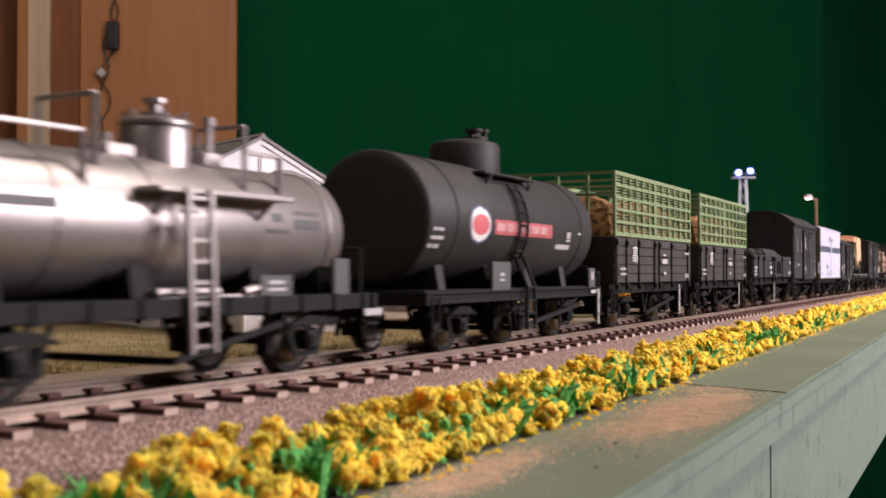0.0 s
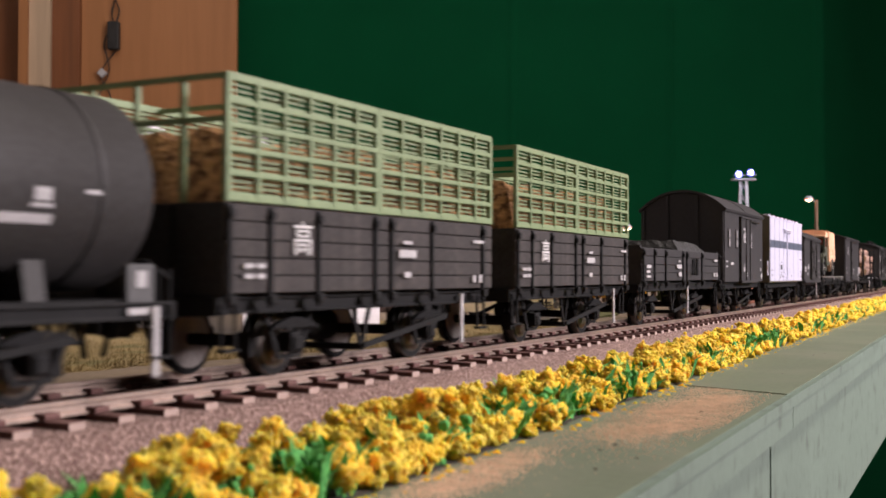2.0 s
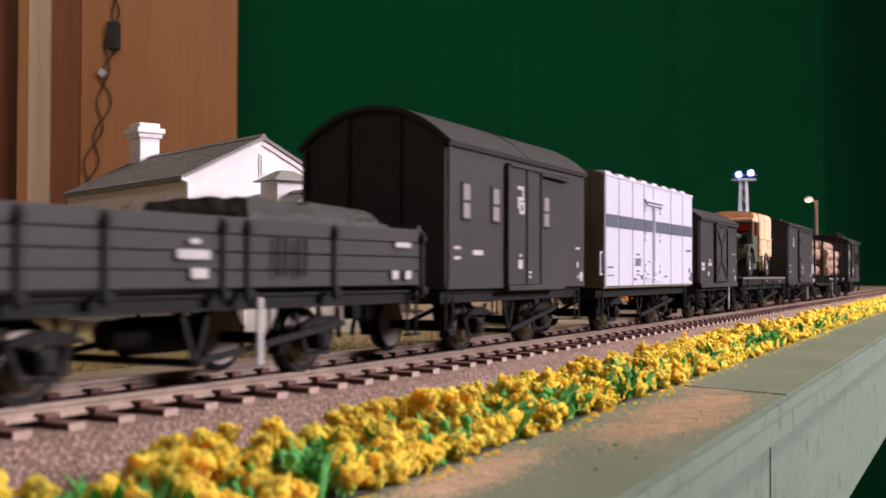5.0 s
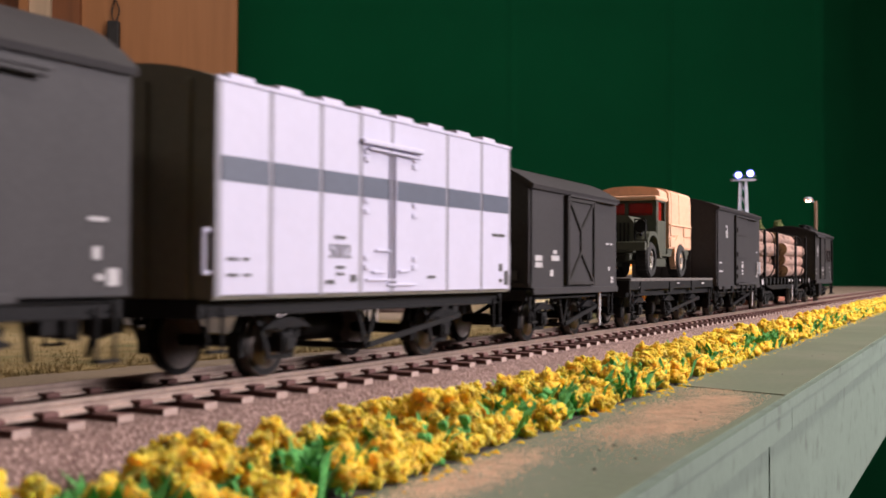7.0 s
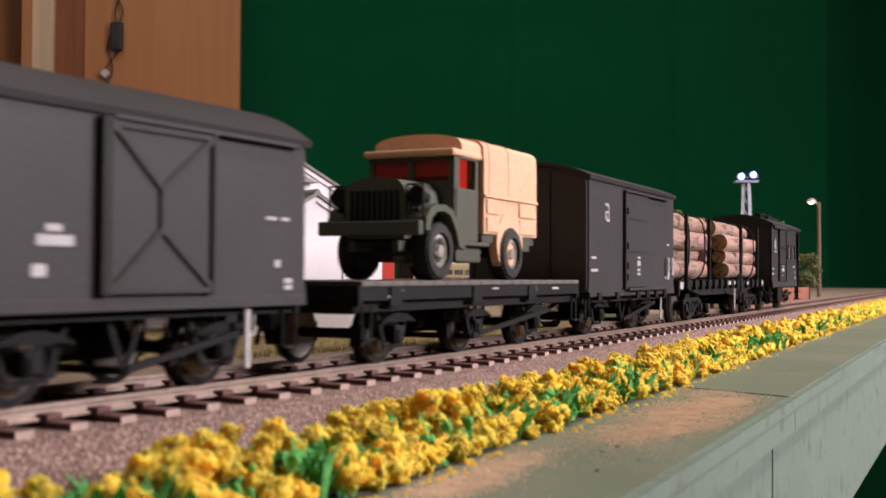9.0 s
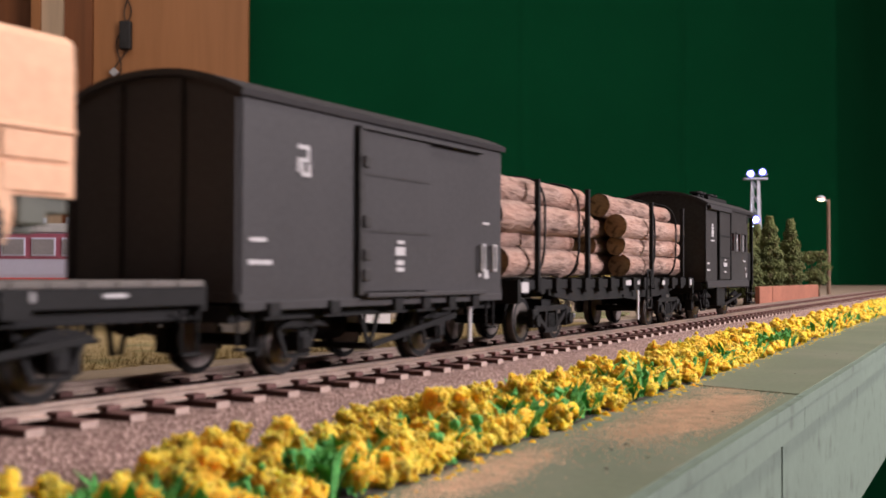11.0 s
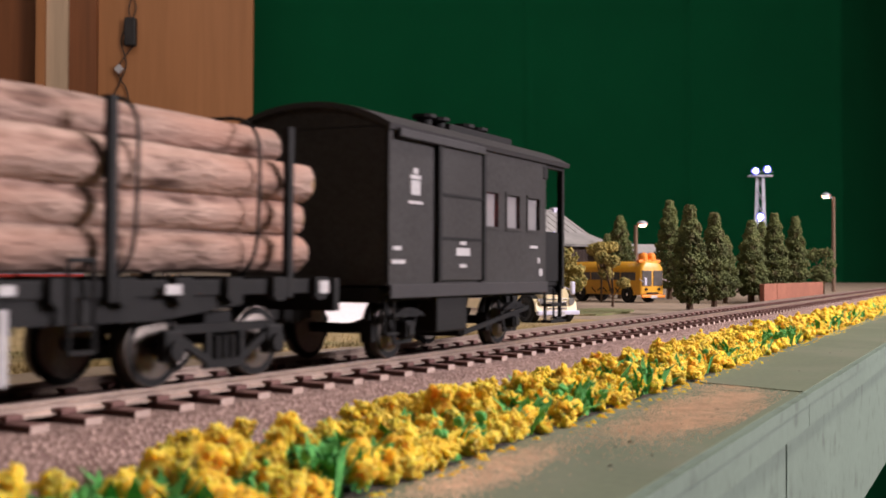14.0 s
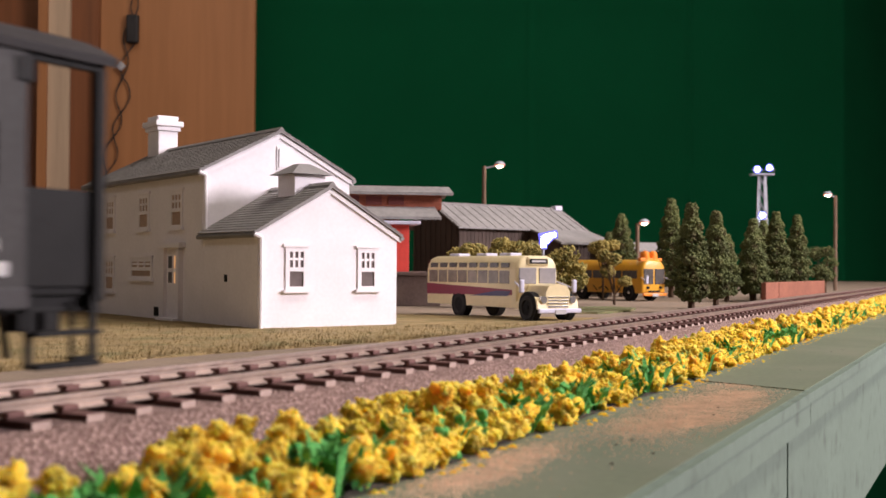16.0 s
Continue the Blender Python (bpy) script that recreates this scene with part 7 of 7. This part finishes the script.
def shrub(x, y, z0, h, r, seed, material, label, trunk=True):
    rnd = random.Random(seed)
    ob = empty("shrub", label, "shrub", "shrubs among the buildings", at=mm(x, y, GROUNDZ - 0.6))
    bm = NB()
    lobes = []
    for k in range(7):
        a = rnd.uniform(0, math.tau)
        q = r * rnd.uniform(0.1, 0.75)
        c = Vector((q * math.cos(a), q * math.sin(a), z0 + (h - z0) * rnd.uniform(0.2, 0.85)))
        lobes.append((c, r * rnd.uniform(0.28, 0.5)))
        rod(bm, (0, 0, z0 * 0.6), c, 0.5, 5, 0.2)
    rod(bm, (0, 0, 0), (0, 0, max(z0, 2) + 2), 0.9, 7, 0.5)
    part("stem", bm, TRUNK, ob)
    pts = []
    for c, q in lobes:
        for _ in range(170):
            v = Vector((rnd.gauss(0, 1), rnd.gauss(0, 1), rnd.gauss(0, 1))).normalized() * q * rnd.uniform(0.5, 1.05)
            v.z *= 0.8
            pts.append(c + v)
    part("crown", clumps(NB(), pts, 1.0, rnd), material, ob)


def street_lamp(p, ztop, reach, head_right):
    """Pole with a short arm and a glowing head."""
    ob = empty("street_lamp", "wooden lamp post with glowing warm lamp head", "street lamp", "street lamps", at=mm(p.x, p.y, GROUNDZ))
    h = ztop - GROUNDZ
    bm = NB()
    rod(bm, (0, 0, -8), (0, 0, h), 2.2, 10, 1.7)
    part("pole", bm, POLE, ob)
    e = R_ * (reach if head_right else -reach)
    bm = NB()
    rod(bm, (0, 0, h - 2), (e.x, e.y, h + 1), 0.8, 8)
    part("arm", bm, GALV, ob)
    bm = NB()
    lathe(bm, [(0, 2.6), (2.4, 2.2), (4.2, 0.8), (4.6, -0.4)], Matrix.Translation((e.x, e.y, h + 1.6)), 16)
    part("shade", bm, GALV, ob)
    bm = NB()
    lathe(bm, [(0, 0.9), (2.7, 0.5), (3.4, -0.5), (2.4, -2.0), (0, -2.6)], Matrix.Translation((e.x, e.y, h + 1.0)), 16)
    b = part("bulb", bm, GLOWWARM, ob, "glowing warm-white bulb", smooth=True)
    part("halo", lathe(NB(), [(3.3, -0.9), (4.3, -0.7), (4.5, 0.2), (3.3, 0.3)], Matrix.Translation((e.x, e.y, h + 1.0)), 16), HALORED, b, "rosy bloom drawn as a glowing ring", smooth=True)


def light_tower():
    p = spot(343, 1290)
    ob = empty("floodlight_tower", "pale grey floodlight tower with cool white lamps", "floodlight", at=mm(p.x, p.y, GROUNDZ))
    h = 128
    bm = NB()
    for sx in (-1, 1):
        for sy in (-1, 1):
            bar(bm, (sx * 6.5, sy * 6.5, -4), (sx * 3.2, sy * 3.2, h), 1.6, 1.6)
    for k in range(9):
        z0, z1 = h * k / 9, h * (k + 1) / 9
        w0, w1 = 6.5 - 3.3 * k / 9, 6.5 - 3.3 * (k + 1) / 9
        for s in (-1, 1):
            bar(bm, (-w0, s * w0, z0), (w1, s * w1, z1), 1.0, 1.0)
            bar(bm, (s * w0, -w0, z0), (s * w1, w1, z1), 1.0, 1.0)
    part("lattice_mast", bm, GALV, ob)
    bm = NB()
    q = math.degrees(math.atan2(R_.y, R_.x))
    box(bm, -13, -6, h, 13, 6, h + 2, 0.2, Matrix.Rotation(radians(q), 4, "Z"))
    box(bm, -13, -6, h + 5, 13, -5.4, h + 5.8, 0, Matrix.Rotation(radians(q), 4, "Z"))
    part("platform", bm, GALV, ob)
    for u in (-7.5, 6.0):
        c = R_ * u - D_ * 8
        bm = NB()
        lathe(bm, [(0, 1.0), (2.3, 0.7), (2.9, -0.3), (2.3, -1.4), (0, -1.8)], Matrix.Translation((c.x, c.y, h + 6 + (2 if u > 0 else 0))) @ D_.to_track_quat("Z", "Y").to_matrix().to_4x4(), 16)
        f = part("floodlight", bm, GLOWCOOL, ob, "glowing cool-white floodlight", smooth=True)
        part("halo", lathe(NB(), [(2.7, 0.6), (4.3, 0.4), (4.3, -0.4), (2.7, -0.6)], Matrix.Translation((c.x, c.y, h + 6 + (2 if u > 0 else 0))) @ D_.to_track_quat("Z", "Y").to_matrix().to_4x4(), 18), HALOBLUE, f, "blue bloom drawn as a glowing ring", smooth=True)
    c = spot(330, 1240) - p
    bm = NB()
    lathe(bm, [(0, 1.0), (2.4, 0.7), (3.0, -0.3), (2.4, -1.4), (0, -1.8)], Matrix.Translation((c.x, c.y, 80)) @ D_.to_track_quat("Z", "Y").to_matrix().to_4x4(), 16)
    rod(bm, (c.x, c.y, 78), (-6, 0, 74), 0.8)
    f = part("floodlight", bm, GLOWCOOL, ob, smooth=True)
    part("halo", lathe(NB(), [(2.8, 0.6), (4.6, 0.4), (4.6, -0.4), (2.8, -0.6)], Matrix.Translation((c.x, c.y, 80)) @ D_.to_track_quat("Z", "Y").to_matrix().to_4x4(), 18), HALOBLUE, f, "blue bloom drawn as a glowing ring", smooth=True)


def far_hut():
    p = spot(180, 1120)
    ob = empty("hut", "small brown hut with a grey roof beyond the buses", "hut", at=mm(p.x, p.y, GROUNDZ, 0, 0, -35))
    part("wall", box(NB(), -13, -9, -1, 13, 9, 38, 0.3), BRICKRED, ob)
    part("roof", prism(NB(), [(-13, 37), (0, 45), (13, 37), (13, 38.6), (0, 46.8), (-13, 38.6)], -16, 16), GREYROOF, ob, "grey pitched roof")
    part("door", box(NB(), -4, -9.6, 0, 4, -8.8, 22, 0.2), DOORDARK, ob)


def low_wall():
    a, b = Vector((714, 55, 0)), Vector((900, 56, 0))
    ob = empty("garden_wall", "reddish brown low panelled wall under the conifers", "wall", at=mm(a.x, a.y, GROUNDZ, 0, 0, math.degrees(math.atan2(b.y - a.y, b.x - a.x))))
    L = (b - a).length
    for x0, x1 in ((0, 34), (35.5, L)):
        part("wall_panel", box(NB(), x0, -1.5, -1, x1, 1.5, 12.5, 0.3), TERRA, ob)


TERRA = mat("terracotta_board", (0.27, 0.10, 0.06), 0.8, scale=500, vary=0.25, bump=0.2)

build_grass()
build_house()
bx_, by_ = 405, 57
build_bus(bx_, by_, math.degrees(math.atan2(0.882, 0.492)), True)
build_bus(709, 124, 62, False)
build_shed()
build_station()
build_coach()
for i, (x, y, h, r) in enumerate(((534, 45, 53, 11.5), (596, 51, 52, 10.5), (752, 72, 50, 12.5), (779, 78, 56, 13), (808, 70, 62, 13), (866, 68, 62, 12), (820, 150, 74, 15), (802, 182, 62, 15), (905, 90, 50, 12), (835, 205, 50, 14), (735, 84, 44, 11), (845, 88, 58, 13))):
    conifer(x, y, h, r * 0.98, 11 + i)
for i, (u, d, z0, h, r) in enumerate(((22, 600, 14, 38, 13), (48, 585, 6, 32, 15), (58, 600, 3, 26, 13), (96, 760, 24, 40, 11), (6, 600, 18, 36, 11), (90, 660, 9, 33, 9), (34, 640, 20, 38, 14))):
    p = spot(u, d)
    shrub(p.x, p.y, z0, h, r, 31 + i, BUSH, "yellow-green foam shrub beside the buses")
for i, (u, d, z0, h, r) in enumerate(((325, 1010, 10, 42, 17), (316, 1000, 4, 24, 12))):
    p = spot(u, d)
    shrub(p.x, p.y, z0, h, r, 51 + i, CONIFER, "dark straggly shrub below the lamp post")
street_lamp(spot(393, 1190), 95, 8, False)
street_lamp(spot(20, 960), 103, 13, True)
street_lamp(spot(158, 1010), 57, 6, True)
light_tower()
far_hut()
low_wall()


def blue_beacon():
    p = spot(47, 640)
    ob = empty("yard_lamp", "small post lamp with dazzling bluish white light", "lamp", at=mm(p.x, p.y, GROUNDZ))
    part("post", rod(NB(), (0, 0, -1), (0, 0, 34), 0.8), GALV, ob)
    bm = NB()
    rod(bm, (0, 0, 34), tuple(R_ * 5 + Vector((0, 0, 39))), 1.3, 10)
    rod(bm, (0, 0, 38), tuple(R_ * 7 + Vector((0, 0, 39.6))), 1.5, 10)
    rod(bm, (0, 0, 32.5), (0, 0, 38.5), 1.5, 10)
    head = part("lamp_head", bm, GLOWCOOL, ob, "dazzling bluish white lamp")
    bm = NB()
    # blue fringe of the glare, built as wider glowing rods behind
    back = D_ * 1.2
    rod(bm, tuple(back + Vector((0, 0, 34))), tuple(back + R_ * 5 + Vector((0, 0, 39))), 2.2, 10)
    rod(bm, tuple(back - R_ * 2.4 + Vector((0, 0, 37.8))), tuple(back + R_ * 8 + Vector((0, 0, 39.8))), 2.3, 10)
    rod(bm, tuple(back + Vector((0, 0, 31.4))), tuple(back + Vector((0, 0, 39))), 2.3, 10)
    part("halo_rods", bm, HALOBLUE, head, "blue bloom drawn as glowing rods behind the lamp")


blue_beacon()


ICO = {}
for _n in (1, 2, 3):
    _b = NB()
    bmesh.ops.create_icosphere(_b, subdivisions=_n, radius=1)
    _b.verts.index_update()
    ICO[_n] = ([v.co.copy() for v in _b.verts], [[v.index for v in f.verts] for f in _b.faces])
    _b.free()


def flowers():
    # soil strip, then clump after clump of yellow foam flowers with green leaves
    bm = NB()
    top, bot = [], []
    n = 200
    for i in range(n + 1):
        x = -200 + 2400 * i / n
        yf = -43.5 + LINE * (x - 117) + 1.0 * noise.noise(Vector((x * 0.05, 0, 2)))
        a, b = bm.verts.new((x, yf, BOARDZ + 0.3)), bm.verts.new((x, yf + 14, BOARDZ + 1.4))
        top.append(b)
        bot.append(a)
    for i in range(n):
        bm.faces.new((bot[i], bot[i + 1], top[i + 1], top[i]))
    setting("flower_bed", bm, SOIL, "thin dark soil strip under the flower border")
    rnd = random.Random(77)
    greens = ((72, 5), (86, 2), (114, 5), (180, 8), (205, 4), (229, 7), (252, 9), (330, 5), (412, 16), (448, 10), (560, 14), (640, 18), (780, 20))
    x = 52.0
    while x < 1500:
        length = rnd.uniform(11, 17) * (1 if x < 500 else 2.0)
        yc = -42.5 + LINE * (x + length / 2 - 117)
        ob = empty("flower_clump", "bright yellow foam flowers with green leaves along the track", "flowers", "flower border", at=mm(x, yc, BOARDZ))
        tall = (1.22 if x < 140 else 1.1) + 0.22 * noise.noise(Vector((x * 0.045, 7, 0)))
        mid = x + length / 2
        green = sum(max(0.0, 1 - abs(mid - g) / (w + length / 2)) for g, w in greens) if x < 850 else 0.6 * noise.noise(Vector((x * 0.03, 2.0, 9.0)))
        near = x < 420
        bl = NB()
        heads = int((40 if near else 26) * length / 14 * (1.0 - 0.72 * min(1.0, max(0.0, green))))
        ico = ICO[1]
        verts, faces = [], []
        for _ in range(heads):
            u, v = rnd.uniform(-1, length + 1), rnd.uniform(-0.8, 13)
            if 87.6 < x + u < 90.4:
                continue
            h = rnd.uniform(1.8, 7.0) * tall * (0.28 + 0.72 * math.sin(min(1, (v + 0.8) / 7) * math.pi / 2))
            rad = rnd.uniform(0.9, 2.3)
            squash = rnd.uniform(0.75, 1.1)
            core, k0 = ICO[3 if x < 320 else 2], len(verts)
            for d in core[0]:
                e = d * rad * (0.9 + 0.75 * noise.noise(d * 1.5 + Vector((u, v, h)) * 1.7) + 0.3 * noise.noise(d * 3.5 + Vector((v, u, h))))
                verts.append(Vector((u + e.x, v + e.y, max(0.4, h + e.z * squash))) * MM)
            faces += [tuple(k0 + n for n in f) for f in core[1]]
            for _ in range(60 if x < 320 else 26 if near else 9):
                w = Vector((rnd.gauss(0, 1), rnd.gauss(0, 1), rnd.gauss(0, 1))).normalized() * rad * rnd.uniform(0.88, 1.04)
                w *= 1 + 0.75 * noise.noise(w.normalized() * 1.5 + Vector((u, v, h)) * 1.7)
                s = rnd.uniform(0.18, 0.42) * (1 if x < 320 else 1.5 if near else 2.4)
                c = Vector((u, v, max(0.5, h + w.z * squash))) + Vector((w.x, w.y, 0))
                k0 = len(verts)
                for d in ico[0]:
                    verts.append((c + d * s * rnd.uniform(0.6, 1.35)) * MM)
                faces += [tuple(k0 + n for n in f) for f in ico[1]]
        me = bpy.data.meshes.new("blossom")
        me.from_pydata(verts, [], faces)
        me.materials.append(YELLOW)
        me.polygons.foreach_set("use_smooth", [True] * len(faces))
        fl = tagged(new("blossom", me), "yellow foam blossom")
        fl.parent = ob
        nl = int((12 + 95 * max(0, min(1.2, green))) * (1 if near else 0.7))
        for _ in range(nl):
            u, v = rnd.uniform(0, length), rnd.uniform(-0.5, 11)
            if 87.6 < x + u < 90.4:
                continue
            a = rnd.uniform(0, math.tau)
            hh, ww, ln_ = rnd.uniform(2.5, 8.0) * min(1.1, tall), rnd.uniform(0.4, 1.2), rnd.uniform(2, 6.5)
            dx, dy = math.cos(a) * ln_, math.sin(a) * ln_
            nx, ny = -math.sin(a) * ww, math.cos(a) * ww
            p = [bl.verts.new(c) for c in ((u - nx * 0.4, v - ny * 0.4, 0.3), (u + nx * 0.4, v + ny * 0.4, 0.3), (u + dx * 0.4 + nx, v + dy * 0.4 + ny, hh * 0.7), (u + dx * 0.4 - nx, v + dy * 0.4 - ny, hh * 0.7), (u + dx, v + dy, hh * rnd.uniform(0.8, 1.05)))]
            bl.faces.new((p[0], p[1], p[2], p[3]))
            bl.faces.new((p[3], p[2], p[4]))
        for _ in range(int(22 if near else 10)):
            u, v = rnd.uniform(-1, length + 1), rnd.uniform(0, 11.5)
            s = rnd.uniform(0.5, 1.1)
            r = bmesh.ops.create_icosphere(bl, subdivisions=1, radius=s, matrix=Matrix.Translation((u, v, rnd.uniform(0.4, 5.5) * tall)))
            for q in r["verts"]:
                q.co += Vector((rnd.uniform(-0.3, 0.3), rnd.uniform(-0.3, 0.3), rnd.uniform(-0.3, 0.3)))
        part("leaf", bl, LEAFGREEN, ob, "green leaves")
        x += length


flowers()


def crumbs():
    rnd = random.Random(8)

    def scatter(name, n, spots, size, material, label):
        verts, faces = [], []
        for _ in range(n):
            cx, cy, rx, ry, ang = rnd.choice(spots)
            g, h = rnd.gauss(0, 0.55), rnd.gauss(0, 0.5)
            ca, sa = math.cos(ang), math.sin(ang)
            x, y = cx + rx * g * ca - ry * h * sa, cy + rx * g * sa + ry * h * ca
            if noise.noise(Vector((x * 0.05, y * 0.1, 0))) * 0.7 + noise.noise(Vector((x * 0.5, y * 0.6, 4))) * 0.4 < rnd.uniform(-0.7, 0.5) or y < EDGE0 + LINE * x + 1.5:
                continue
            s = size * rnd.uniform(0.5, 1.4)
            k = len(verts)
            z = BOARDZ
            verts += [((x + dx * s) * MM, (y + dy * s) * MM, (z + dz * s * 0.6) * MM) for dx, dy, dz in ((1, 0, 0), (-0.5, 0.87, 0), (-0.5, -0.87, 0), (rnd.uniform(-0.2, 0.2), 0, 0.8))]
            faces += [(k, k + 1, k + 3), (k + 1, k + 2, k + 3), (k + 2, k, k + 3)]
        me = bpy.data.meshes.new(name)
        me.from_pydata(verts, [], faces)
        me.materials.append(material)
        tagged(new(name, me), label, name.split("_")[-1], "", "stuff")
    scatter("sand_grains", 62000, [(205, -55, 26, 9, 0.05), (228, -55, 32, 10, 0.1), (255, -53, 28, 8, 0.2), (235, -53, 46, 12, 0.1), (232, -48, 60, 8, 0.06), (143, -49, 26, 5.5, 0.06), (400, -29, 60, 3, 0.06)], 0.2, SAND, "tan sand grains spilled on the green board")
    strip = [(x, -46 + LINE * (x - 117), 26, 2.6, 0.058) for x in range(110, 900, 40)]
    scatter("flower_crumbs", 420, strip, 0.75, YELLOW, "yellow foam crumbs fallen on the board")
    scatter("flower_lumps", 150, [(x, -44.2 + LINE * (x - 117), 24, 1.4, 0.058) for x in range(110, 900, 40)], 1.35, YELLOW, "larger yellow foam lumps fallen along the border")
    scatter("specks", 18, [(190, -58, 60, 8, 0.06), (330, -50, 90, 8, 0.06)], 0.5, SOIL, "dark specks on the board")


crumbs()


def riding(u, base, t):
    """Pose on the track of a vehicle whose centre is u mm along the train."""
    s = u + rolled(t)
    x0, y0, _ = track(s - base / 2)
    x1, y1, _ = track(s + base / 2)
    return mm((x0 + x1) / 2, (y0 + y1) / 2, 0, 0, 0, math.degrees(math.atan2(y1 - y0, x1 - x0)))


def motions():
    steps = [k * 0.5 for k in range(33)]
    for ob, u, base in TRAIN:
        walk(ob, [(t, riding(u, base, t)) for t in steps])
    for ob, u, base, m in CARGO:
        walk(ob, [(t, riding(u, base, t) @ m) for t in steps])
    fast = [k / 12 for k in range(193)]
    for ob, place, radius in WHEELS:
        walk(ob, [(t, mm(*place) @ pose(0, 0, 0, 0, math.degrees(rolled(t) / radius) % 360)) for t in fast])


motions()
